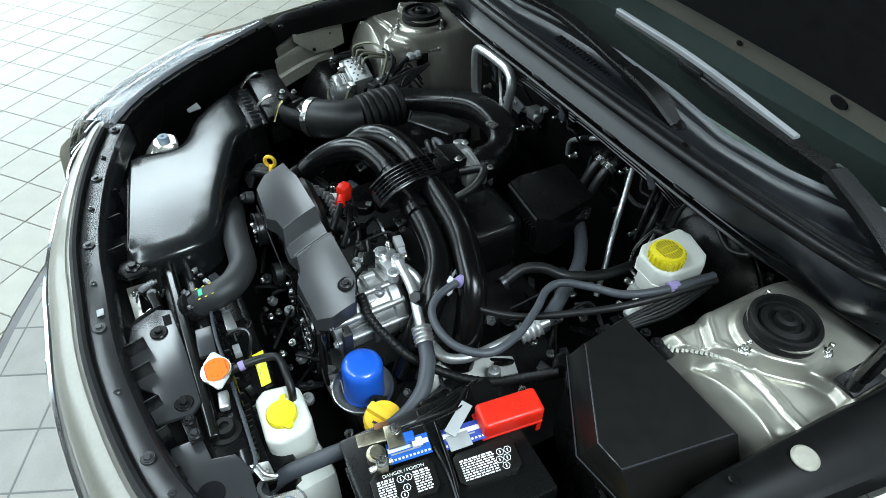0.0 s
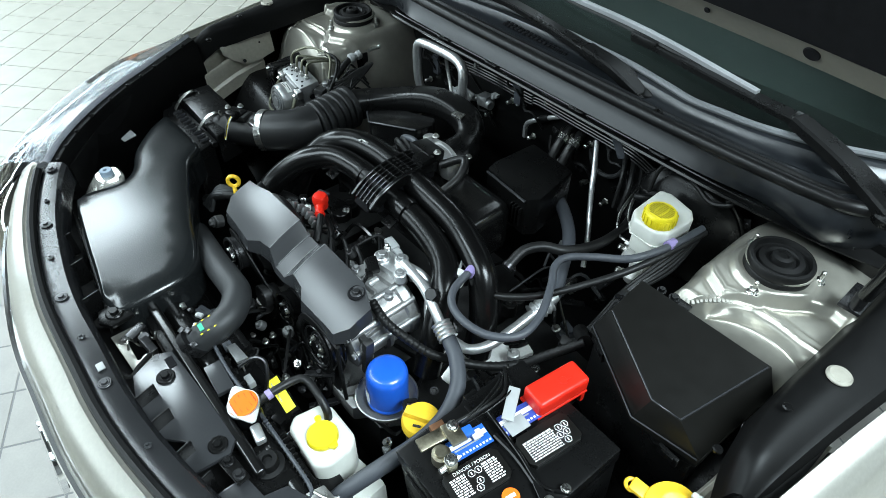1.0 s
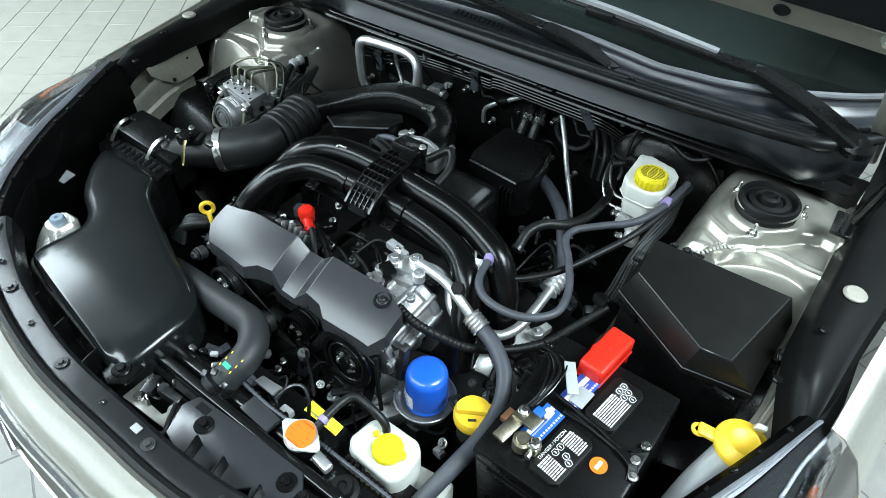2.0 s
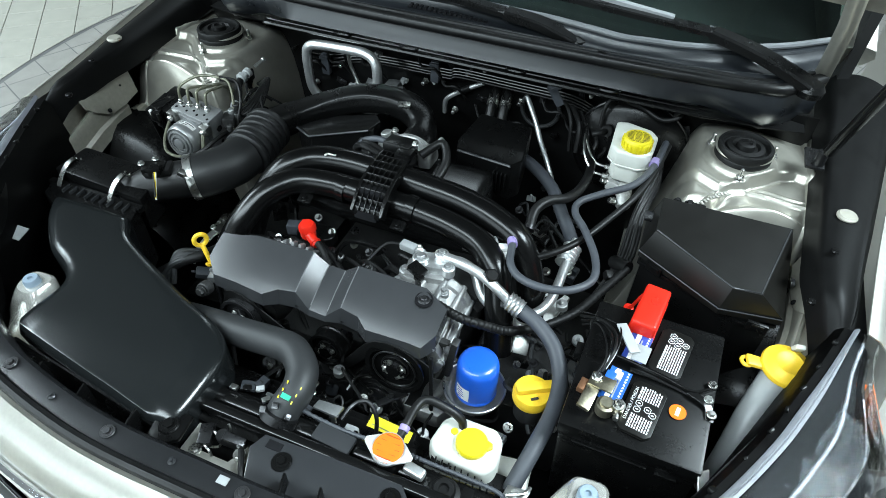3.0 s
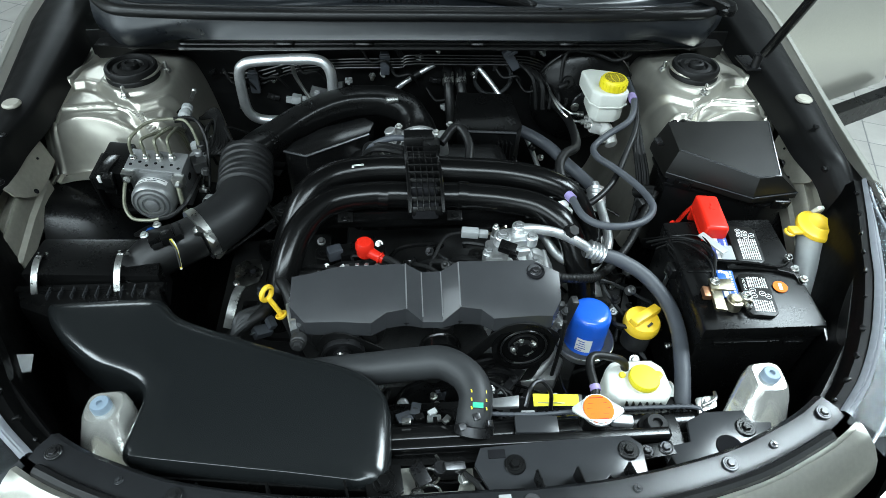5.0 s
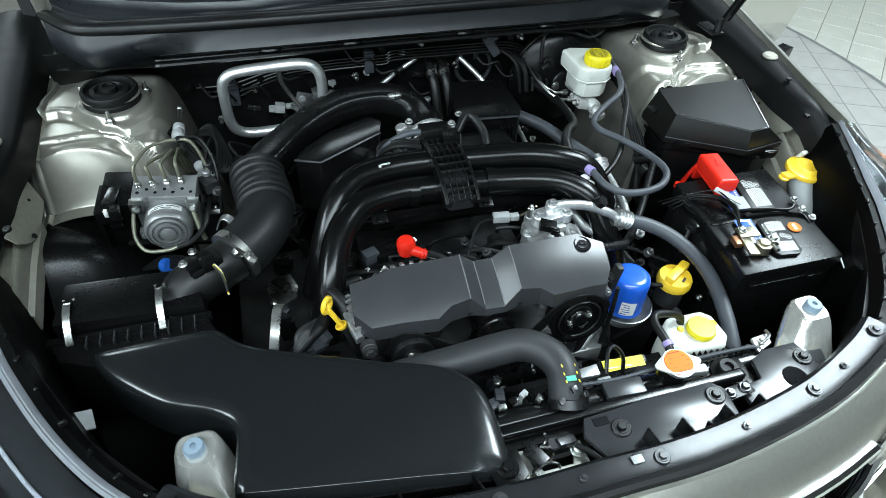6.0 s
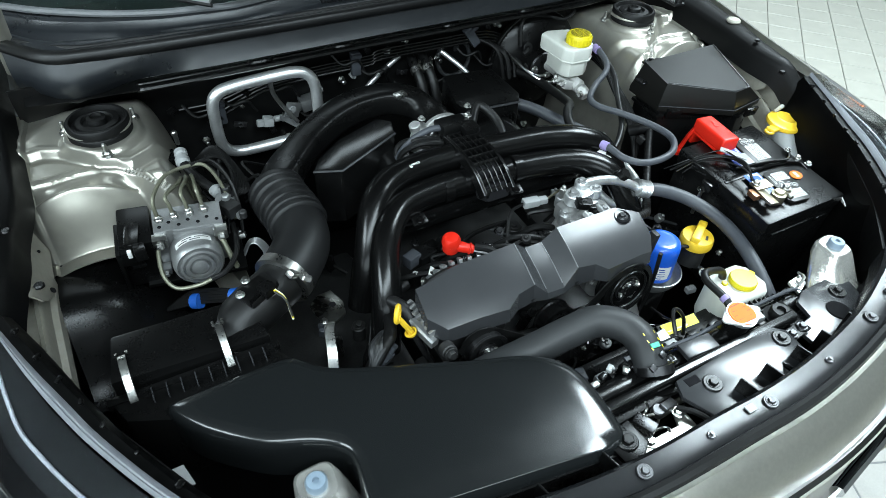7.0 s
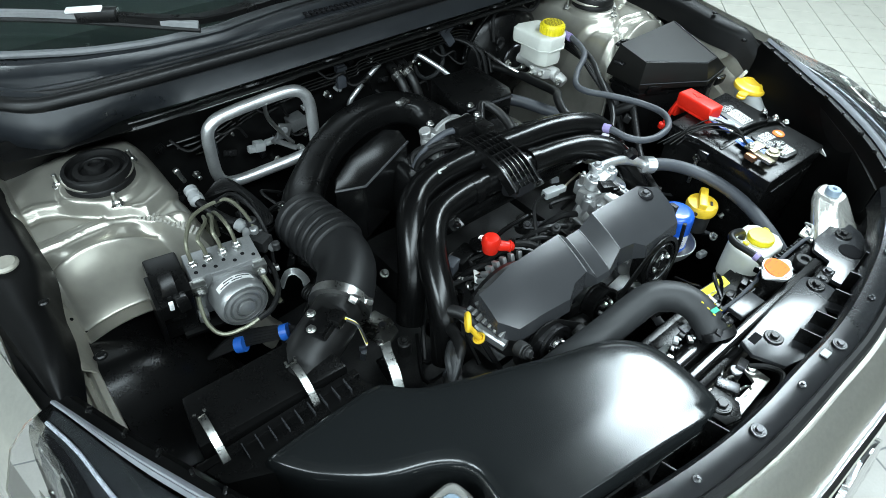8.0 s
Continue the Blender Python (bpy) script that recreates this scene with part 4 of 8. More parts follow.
for x_, y_ in ((0.248, -0.757), (0.274, -0.754)):
    part("push_bolt", join(disc((x_, y_, 0.8545), 0.009, 0.002), bolt((x_, y_, 0.856), 0.0055)), DARKSTEEL, support, "dark bolt on its washer")
for k in range(9):
    part("rib", box((-0.02 + k * 0.03, -0.685, 0.818), (0.006, 0.016, 0.022), r=0.001), BLACK, support)
gro = part("grommet", lathe([(0.0215, 0), (0.0215, 0.004), (0.015, 0.006), (0.015, 0.015), (0.0132, 0.018), (0.007, 0.018), (0.006, 0.013), (0.001, 0.013)], (0.277, -0.716, 0.835)), RUBBER, support, "rubber radiator grommet")
part("mount_plate", box((0.277, -0.716, 0.832), (0.075, 0.045, 0.006), r=0.003), BLACK, support)

latch = thing("bonnet_latch", (-0.02, -0.77, 0.83), "metal bonnet latch with spring on a pale plate", "latch")
part("plate", prism([(-0.07, -0.755), (-0.055, -0.755), (-0.05, -0.788), (0.0, -0.788), (0.012, -0.76), (0.022, -0.76), (0.022, -0.8), (-0.07, -0.805)], 0.836, 0.842, 0.0015), PAINT, latch, "pale painted latch plate")
part("spring", tube([(-0.03 + 0.009 * math.cos(a * 0.9), -0.772 + 0.003 * a - 0.02, 0.848 + 0.009 * math.sin(a * 0.9)) for a in range(16)], 0.002, 6, 3), STEEL, latch, "steel coil spring")
part("catch", join(box((-0.005, -0.765, 0.852), (0.03, 0.012, 0.02), (0, 20, 10)), box((-0.045, -0.77, 0.85), (0.018, 0.03, 0.012), (0, 0, 25)), disc((-0.02, -0.765, 0.85), 0.009, 0.012)), DARKSTEEL, latch, "dark steel catch")
part("bolt", bolt((-0.05, -0.79, 0.842)), STEEL, latch)
part("bolt", bolt((0.01, -0.775, 0.845)), STEEL, latch)
part("cable", tube([(0.01, -0.77, 0.85), (0.025, -0.79, 0.855), (0.03, -0.81, 0.85), (-0.03, -0.825, 0.845), (-0.1, -0.82, 0.84)], 0.004, 8, 5), RUBBER, latch, "black release cable")


# bonnet stops
def bump_stop(s):
    st = thing("bonnet_stop", (s * 0.445, -0.69, 0.76), "pale metal bonnet stop bracket with grey rubber pad", "bonnet stop", "bonnet stops")
    c = V(s * 0.445, -0.67, 0.0)
    rings = []
    for z, w, d, dy, dx in ((0.76, 0.05, 0.02, -0.085, -0.035), (0.79, 0.046, 0.03, -0.065, -0.03), (0.83, 0.036, 0.034, -0.032, -0.014), (0.862, 0.029, 0.029, -0.006, -0.002), (0.874, 0.025, 0.025, 0, 0), (0.879, 0.021, 0.021, 0, 0)):
        rings.append([c + V(s * dx + w * math.copysign(abs(math.cos(a)) ** 0.6, math.cos(a)), dy + d * math.copysign(abs(math.sin(a)) ** 0.6, math.sin(a)), z) for a in (2 * math.pi * k / 24 for k in range(24))])
    bm = loft(rings)
    bmesh.ops.subdivide_edges(bm, edges=bm.edges[:], cuts=2, use_grid_fill=True)
    for v in bm.verts:
        v.co += V(1, 1, 0.3) * 0.0035 * noise.noise(v.co * 30) + V(0, -0.006, 0) * math.exp(-((v.co.z - 0.825) / 0.012) ** 2) * math.exp(-((v.co.x - c.x) / 0.02) ** 2)
    part("bracket", bm, STOPMETAL, st, "bright pressed metal bracket")
    part("pad", lathe([(0.0125, 0), (0.0125, 0.009), (0.0105, 0.012), (0.004, 0.012), (0.0035, 0.008), (0.0005, 0.008)], c + V(0, 0, 0.878)), PAD, st, "blue grey rubber pad")
    part("bracket_bolt", bolt(c + V(-s * 0.035, -0.1, 0.8), 0.006, (0, -0.7, 0.7)), STEEL, st)
    return st


for s in (-1, 1):
    bump_stop(s)

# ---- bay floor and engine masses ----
# dark sheet added to close off the bay's unseen depth
part("bay_floor", sheet(lambda u, v: V(mix(-0.78, 0.78, u), mix(-0.82, 0.2, v), 0.47 + 0.02 * math.sin(u * 20) * math.sin(v * 15)), 20, 14, 0.004), SHADOWBLACK, car, "shadow black bay floor sheet")

engine = thing("engine", (0, -0.25, 0.5), "flat four engine with black intake pipes and aluminium castings", "engine")
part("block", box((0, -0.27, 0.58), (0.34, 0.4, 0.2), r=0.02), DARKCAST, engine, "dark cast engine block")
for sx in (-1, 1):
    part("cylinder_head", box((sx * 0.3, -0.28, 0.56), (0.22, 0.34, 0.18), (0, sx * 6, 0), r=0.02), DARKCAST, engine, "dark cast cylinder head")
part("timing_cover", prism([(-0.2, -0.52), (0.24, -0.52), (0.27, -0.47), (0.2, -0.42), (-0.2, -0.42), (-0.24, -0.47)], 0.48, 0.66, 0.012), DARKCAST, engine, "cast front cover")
# fine castings, sensors and brackets in the dark round the block
rnd = random.Random(7)
for k in range(70):
    x, y = rnd.uniform(-0.34, 0.36), rnd.uniform(-0.6, 0.06)
    z = rnd.uniform(0.66, 0.75)
    r = rnd.uniform(0.006, 0.02)
    kind = k % 5
    if kind == 0:
        part("casting_boss", join(disc((x, y, z), r, 0.03), bolt((x, y, z + 0.03), r * 0.45)), rnd.choice((CAST, DARKCAST, DARKCAST)), engine)
    elif kind == 1:
        part("sensor", join(box((x, y, z), (r * 2, r * 1.6, 0.03), (rnd.uniform(-20, 20), rnd.uniform(-20, 20), rnd.uniform(0, 90))), box((x, y, z + 0.016), (r, r * 2, 0.012), (0, 0, rnd.uniform(0, 90)))), rnd.choice((BLACK, GLOSS, GREYHOSE)), engine)
    elif kind == 2:
        part("wire", tube([(x, y, z), (x + rnd.uniform(-0.06, 0.06), y + rnd.uniform(-0.06, 0.06), z + 0.03), (x + rnd.uniform(-0.12, 0.12), y + rnd.uniform(-0.12, 0.12), z)], 0.0035, 6, 5), RUBBER, engine)
    elif kind == 3:
        part("bracket", join(box((x, y, z), (0.05, 0.016, 0.004), (rnd.uniform(-25, 25), 0, rnd.uniform(0, 180))), bolt((x, y, z + 0.003), 0.005)), rnd.choice((STEEL, DARKSTEEL, DARKSTEEL)), engine)
    else:
        part("bolt", bolt((x, y, z + 0.01), 0.006, (rnd.uniform(-0.4, 0.4), rnd.uniform(-0.6, 0.1), 1), 0.012), rnd.choice((STEEL, DARKSTEEL)), engine)

# intake runners
FR = [(-0.27, -0.46, 0.77), (-0.25, -0.425, 0.845), (-0.222, -0.362, 0.895), (-0.175, -0.315, 0.912), (-0.1, -0.299, 0.914), (-0.017, -0.3, 0.912), (0.06, -0.302, 0.91), (0.13, -0.312, 0.908), (0.185, -0.33, 0.903), (0.224, -0.362, 0.885), (0.248, -0.402, 0.83), (0.26, -0.43, 0.77)]
RR = [(-0.27, -0.37, 0.78), (-0.245, -0.345, 0.86), (-0.213, -0.3, 0.915), (-0.172, -0.268, 0.93), (-0.11, -0.253, 0.933), (-0.03, -0.252, 0.932), (0.05, -0.257, 0.93), (0.13, -0.265, 0.928), (0.195, -0.282, 0.922), (0.245, -0.3, 0.9), (0.278, -0.324, 0.84), (0.29, -0.345, 0.78)]
manifold = thing("intake_manifold", (0, -0.28, 0.85), "glossy black plastic intake manifold with curved runners", "intake manifold")
part("runner", tube(FR, 0.0235, 20, 6), RUNNER, manifold, "curved front runner")
part("runner", tube(RR, 0.0245, 20, 6), RUNNER, manifold, "curved rear runner")
for x, y in ((-0.085, -0.299), (0.05, -0.302)):
    part("collar", tube([(x - 0.008, y, 0.913), (x + 0.008, y - 0.001, 0.912)], 0.025, 20, 2), RUNNER, manifold)
part("plenum", join(box((0.0, -0.2, 0.85), (0.3, 0.14, 0.12), r=0.03, seg=3), box((0.0, -0.28, 0.86), (0.42, 0.05, 0.04), r=0.012)), GLOSS, manifold, "black plastic plenum")
core = part("rib_tower", join(box((-0.018, -0.265, 0.93), (0.05, 0.13, 0.036), (0, 0, 0), r=0.01, seg=3), box((-0.016, -0.335, 0.912), (0.046, 0.04, 0.03), (-25, 0, 0), r=0.008)), FELT, manifold, "black ribbed flange block")
TOWER = [V(-0.018, -0.2, 0.95), V(-0.018, -0.225, 0.956), V(-0.017, -0.26, 0.957), V(-0.016, -0.295, 0.954), V(-0.015, -0.325, 0.944), V(-0.014, -0.352, 0.924)]
line = spline(TOWER, 4)
for k in range(11):
    p = line[2 * k]
    part("rib", box(p - V(0, 0, 0.003), (0.054 - 0.001 * abs(k - 4), 0.0016, 0.016), (-2 * k, 0, 0), r=0.0005), GLOSS, core)
for k in range(6):
    part("rib", bar([p + V(-0.025 + 0.01 * k, 0, -0.004) for p in TOWER], 0.0018, 0.015, 4), GLOSS, core)
for sx in (-1, 1):
    part("pillar", bar([p + V(sx * 0.0275, 0, -0.008) for p in TOWER], 0.006, 0.02, 4), GLOSS, core)
part("logo_mark", join(box((-0.127, -0.268, 0.954), (0.02, 0.003, 0.0012), (0, 0, 5), r=0), box((-0.135, -0.271, 0.954), (0.004, 0.008, 0.0012), r=0), box((-0.12, -0.265, 0.954), (0.004, 0.008, 0.0012), r=0)), PRINT, manifold, "small white mould mark")
for x in (0.035, -0.15, 0.17):
    part("runner_tab", join(box((x, -0.332, 0.893), (0.026, 0.02, 0.005), (20, 0, 0)), bolt((x, -0.336, 0.894), 0.005)), BLACK, manifold)

throttle = thing("throttle_body", (-0.02, -0.18, 0.88), "cast aluminium throttle body with black sensor", "throttle body")
part("casting", join(lathe([(0.034, 0), (0.036, 0.01), (0.03, 0.014), (0.03, 0.045), (0.037, 0.05), (0.037, 0.06)], (-0.02, -0.185, 0.896), (0, 1, 0.15)), box((-0.055, -0.16, 0.928), (0.03, 0.04, 0.03), (0, 15, 20), r=0.006), disc((-0.066, -0.155, 0.93), 0.011, 0.02, (-0.3, 0, 1)), box((0.022, -0.172, 0.93), (0.026, 0.045, 0.03), (0, -10, 0), r=0.006)), CAST, throttle, "cast aluminium housing")
part("bore_flange", lathe([(0.03, 0), (0.044, 0.0), (0.0455, 0.002), (0.0455, 0.011), (0.043, 0.013), (0.0425, 0.021), (0.0445, 0.023), (0.0445, 0.029), (0.036, 0.03)], (-0.017, -0.178, 0.91), (0, 1, 0.15), 36), CAST, throttle, "machined bore flange")
part("motor_housing", join(lathe([(0.001, 0), (0.02, 0.001), (0.022, 0.004), (0.022, 0.045), (0.018, 0.05), (0.001, 0.05)], (-0.084, -0.185, 0.905), (0.75, 0.5, 0.1), 24), box((-0.062, -0.175, 0.922), (0.034, 0.044, 0.026), (0, 12, 24), r=0.005), box((-0.07, -0.2, 0.895), (0.03, 0.018, 0.05), (0, 0, 24), r=0.004)), CAST, throttle, "cast throttle motor housing")
for k in range(5):
    part("fin", box((-0.088 + 0.009 * k, -0.196 + 0.004 * k, 0.926), (0.0022, 0.03, 0.012), (0, 0, 24), r=0.0006), CAST, throttle)
part("breather_pipe", tube([(-0.035, -0.205, 0.962), (-0.065, -0.2, 0.962), (-0.1, -0.195, 0.945), (-0.12, -0.185, 0.91)], 0.0058, 10, 6), GREYHOSE, throttle, "grey curved breather hose")
part("sensor_cap", join(box((-0.02, -0.2, 0.96), (0.055, 0.04, 0.02), (-10, 0, 0), r=0.004), box((0.0, -0.225, 0.962), (0.03, 0.03, 0.016), r=0.003)), BLACK, throttle)
for k in range(2):
    part("breather_hose", tube([(-0.05, -0.222 + 0.012 * k, 0.945), (-0.09, -0.215 + 0.014 * k, 0.95), (-0.115, -0.2 + 0.02 * k, 0.93), (-0.12, -0.19, 0.9)], 0.0055, 8, 5), HOSE, throttle)
part("breather_hose", tube([(0.02, -0.2, 0.95), (0.05, -0.17, 0.965), (0.07, -0.2, 0.95), (0.065, -0.24, 0.93), (0.05, -0.25, 0.9)], 0.008, 10, 6), HOSE, throttle, "curved black breather hose")
for p in ((-0.055, -0.15, 0.952), (0.04, -0.15, 0.955), (0.01, -0.2, 0.971)):
    part("bolt", bolt(p, 0.005), STEEL, throttle)

# ---- air intake ----
AIR = [(-0.576, -0.499), (-0.56, -0.492), (-0.49, -0.489), (-0.425, -0.489), (-0.408, -0.497), (-0.38, -0.526), (-0.33, -0.55), (-0.26, -0.578), (-0.2, -0.601), (-0.145, -0.618), (-0.112, -0.635), (-0.09, -0.66), (-0.081, -0.69), (-0.08, -0.735), (-0.083, -0.768), (-0.092, -0.783), (-0.108, -0.786),
       (-0.19, -0.773), (-0.28, -0.76), (-0.39, -0.742), (-0.404, -0.735), (-0.404, -0.715), (-0.401, -0.69), (-0.399, -0.66), (-0.409, -0.641), (-0.435, -0.623), (-0.482, -0.602), (-0.53, -0.563), (-0.558, -0.532)]
air = thing("air_intake", (-0.3, -0.64, 0.78), "big satin black plastic air intake duct over the radiator", "air intake")


def gap_to(p, line):
    """Shortest distance in plan from a point to a run of segments."""
    best = 9.0
    for a, b in line:
        d = b - a
        t = min(1.0, max(0.0, (p - a).dot(d) / max(d.dot(d), 1e-12)))
        best = min(best, (a + d * t - p).length)
    return best


def air_cover():
    """A nearly flat shell whose edges roll over softly, with a crisp edge and a steep strip along the front."""
    out = spline([(x, y, 0) for x, y in AIR], 3, True)
    k = len(out)
    nrm = []
    for i in range(k):
        d = out[(i + 1) % k] - out[i - 1]
        nrm.append(V(-d.y, d.x, 0).normalized())
    front, rest = [], []
    for i in range(k):
        a, b = out[i], out[(i + 1) % k]
        (front if a.y < -0.735 and -0.4 < a.x < -0.1 else rest).append((a, b))
    share = [1.0 if -0.4 < p.x < -0.1 and p.y < -0.735 else 0.0 for p in out]
    flat = lambda p: 0.888 - 0.006 * smoothstep(-0.3, -0.08, p.x) - 0.005 * smoothstep(-0.7, -0.78, p.y)

    def top(p):
        f = min(1.0, gap_to(p, rest) / (0.015 + 0.009 * smoothstep(-0.16, -0.1, p.x)), gap_to(p, front) / 0.004 + 0.75)
        return flat(p) - 0.0165 * (1 - math.sqrt(max(0.0, 1 - (1 - f) ** 2)))

    pts = [p.copy() for p in out]
    for inset in (0.0012, 0.0035, 0.008, 0.014, 0.021, 0.029):
        for p, n in zip(out, nrm):
            q = p - n * inset
            if gap_to(q, front + rest) > inset * 0.96 and all((q - o).length > inset * 0.5 for o in pts[k:]):
                pts.append(q)
    for i in range(26):
        for j in range(16):
            q = V(-0.58 + 0.02 * i, -0.79 + 0.02 * j, 0)
            if gap_to(q, front + rest) > 0.037:
                pts.append(q)
    pts2, _, tris, ids, _, _ = geometry.delaunay_2d_cdt([p.to_2d() for p in pts], [], [list(range(k))], 1, 1e-6)
    bm = bmesh.new()
    vs = [bm.verts.new((p.x, p.y, top(V(p.x, p.y, 0)))) for p in pts2]
    for t in tris:
        bm.faces.new([vs[i] for i in t])
    where = {j: i for i, src in enumerate(ids) for j in src if j < k}
    rings = [[vs[where[j]] for j in range(k)]]
    for side, drop in ((0.0062, 0.016), (0.0066, 0.018), (0.004, 0.06)):
        rings.append([bm.verts.new(p + n * side * q + V(0, 0, top(p) - drop)) for p, n, q in zip(out, nrm, share)])
    for a, b in zip(rings, rings[1:]):
        for j in range(k):
            bm.faces.new((a[j], a[(j + 1) % k], b[(j + 1) % k], b[j]))
    bmesh.ops.recalc_face_normals(bm, faces=bm.faces[:])
    return bm


part("duct_cover", air_cover(), COVER, air, "broad satin black duct cover", smooth=50)
part("duct_skirt", sheet(lambda u, v: V(mix(-0.4, -0.1, u), mix(-0.755, -0.793, u) - 0.012 * v, mix(0.862, 0.8, v)), 10, 3, 0.003), BLACK, air)
part("tab", join(prism([(-0.115, -0.765), (-0.07, -0.76), (-0.066, -0.795), (-0.085, -0.81), (-0.11, -0.803)], 0.858, 0.866, 0.002), disc((-0.09, -0.783, 0.865), 0.014, 0.004), bolt((-0.09, -0.783, 0.868), 0.0075)), BLACK, air, "black tab with its bolt")

filt = thing("air_filter_box", (-0.54, -0.44, 0.8), "black plastic air filter box with steel spring clips", "air filter box")
part("lid", prism([(x, y, 0.09 * (y + 0.41) - 0.07 * (x + 0.53)) for x, y in ((-0.616, -0.375), (-0.462, -0.37), (-0.436, -0.398), (-0.43, -0.446), (-0.626, -0.446))], 0.82, 0.892, 0.005), BLACK, filt, "black filter box lid")
part("lower_case", prism([(-0.635, -0.455), (-0.43, -0.455), (-0.41, -0.5), (-0.42, -0.51), (-0.57, -0.512), (-0.62, -0.49)], 0.74, 0.872, 0.006), BLACK, filt)
part("seam_flange", box((-0.53, -0.4555, 0.868), (0.215, 0.012, 0.012), (0, 0, 0), r=0.002), BLACK, filt)
for k in range(9):
    part("comb_tooth", box((-0.585 + k * 0.0175, -0.468, 0.87), (0.0018, 0.02, 0.017), r=0.0005), PANEL, filt)
for x in (-0.607, -0.488):
    clip = bar([(x, -0.408, 0.893), (x, -0.412, 0.9), (x, -0.42, 0.902), (x, -0.436, 0.898), (x, -0.452, 0.887), (x, -0.464, 0.874), (x, -0.468, 0.866)], 0.0098, 0.002, 3)
    part("spring_clip", join(clip, box((x - 0.004, -0.47, 0.864), (0.02, 0.006, 0.004), (20, 0, 8), r=0.001), tube([(x - 0.006, -0.407, 0.892), (x - 0.006, -0.405, 0.899)], 0.0022, 6, 2), tube([(x + 0.006, -0.407, 0.892), (x + 0.006, -0.405, 0.899)], 0.0022, 6, 2)), STEEL, filt, "bright steel spring clip")

duct = thing("intake_duct", (-0.33, -0.25, 0.86), "black intake duct with bellows and steel clamp", "intake duct")
part("inlet", join(tube([(-0.486, -0.412, 0.846), (-0.468, -0.4, 0.858), (-0.45, -0.389, 0.87), (-0.41, -0.372, 0.88), (-0.385, -0.358, 0.884)], 0.036, 22, 6, radii=lambda t: 1.0 + 0.22 * smoothstep(0.45, 0, t)), box((-0.425, -0.388, 0.912), (0.05, 0.034, 0.014), (0, -8, 25), r=0.005)), HOSE, duct, "black mass air flow inlet")
part("clamp", tube([(-0.387, -0.359, 0.884), (-0.376, -0.35, 0.8855)], 0.0446, 28, 2), STEEL, duct, "bright steel hose clamp")
part("clamp_screw", join(box((-0.372, -0.382, 0.914), (0.024, 0.013, 0.011), (20, 40, 35), r=0.003), disc((-0.362, -0.386, 0.907), 0.006, 0.014, (1, -0.3, -0.8), 6)), STEEL, duct)
part("elbow", tube([(-0.384, -0.357, 0.884), (-0.36, -0.335, 0.887), (-0.335, -0.3, 0.89), (-0.327, -0.262, 0.892)], 0.043, 22, 6), DUCTRUBBER, duct, "black rubber elbow")
bell = [(-0.327, -0.265, 0.892), (-0.328, -0.235, 0.893), (-0.333, -0.2, 0.894), (-0.335, -0.165, 0.895)]
part("bellows", tube(bell, 0.045, 28, 24, radii=lambda t: 1.06 - 0.13 * max(0.0, math.cos(t * math.pi * 12)) ** 3), DUCTRUBBER, duct, "ribbed rubber bellows")
DUCT = spline([V(*p) for p in ((-0.334, -0.17, 0.896), (-0.316, -0.145, 0.902), (-0.285, -0.115, 0.911), (-0.246, -0.087, 0.923), (-0.2, -0.068, 0.938), (-0.156, -0.058, 0.948), (-0.11, -0.055, 0.951), (-0.07, -0.059, 0.949), (-0.035, -0.076, 0.94), (-0.018, -0.108, 0.927), (-0.016, -0.15, 0.912))], 6)


def boxy_duct():
    """A duct that is round at both ends and rounded square in between."""
    rings = []
    for i, p in enumerate(DUCT):
        t = i / (len(DUCT) - 1)
        d = (DUCT[min(i + 1, len(DUCT) - 1)] - DUCT[max(i - 1, 0)]).normalized()
        side = d.cross(V(0, 0, 1)).normalized()
        up = side.cross(d)
        r = 0.0285 * (1.25 - 0.25 * smoothstep(0, 0.25, t) + 0.26 * smoothstep(0.84, 0.95, t))
        e = mix(1.0, 0.52, smoothstep(0.02, 0.16, t) * smoothstep(0.9, 0.74, t))
        ring_ = []
        for k in range(28):
            c, q = math.cos(k * math.pi / 14), math.sin(k * math.pi / 14)
            ring_.append(p + side * r * 0.97 * math.copysign(abs(c) ** e, c) + up * r * mix(0.86, 1.0, (e - 0.52) / 0.48) * math.copysign(abs(q) ** e, q))
        rings.append(ring_)
    return loft(rings)


part("upper_tube", boxy_duct(), BLACK, duct, "smooth black upper duct")
part("duct_flange", box((-0.066, -0.082, 0.968), (0.025, 0.018, 0.008), (0, 0, 10), r=0.003), STEEL, duct)
part("maf_sensor", join(box((-0.43, -0.392, 0.916), (0.04, 0.028, 0.016), (0, 0, 25), r=0.003), box((-0.415, -0.405, 0.925), (0.02, 0.02, 0.016), (0, 0, 25), r=0.003)), BLACK, duct, "black air flow sensor plug")
for k, m_ in enumerate((PRINT, LEMON, INK)):
    part("sensor_wire", tube([(-0.408, -0.41 - 0.003 * k, 0.928), (-0.398, -0.425 - 0.002 * k, 0.92), (-0.395, -0.44, 0.89 + 0.003 * k)], 0.0016, 6, 4), m_, duct)
for p in ((-0.45, -0.4, 0.925), (-0.437, -0.377, 0.925)):
    part("screw", bolt(p, 0.0045), STEEL, duct)

reso = thing("resonator_box", (-0.17, -0.13, 0.85), "flat black plastic resonator box behind the duct", "resonator")
part("body", prism([(-0.267, -0.165, -0.002), (-0.224, -0.19, 0.004), (-0.11, -0.154, 0.026), (-0.1, -0.12, 0.028), (-0.12, -0.098, 0.026), (-0.2, -0.112, 0.012), (-0.25, -0.14, 0.0)], 0.8, 0.916, 0.004), GLOSS, reso)
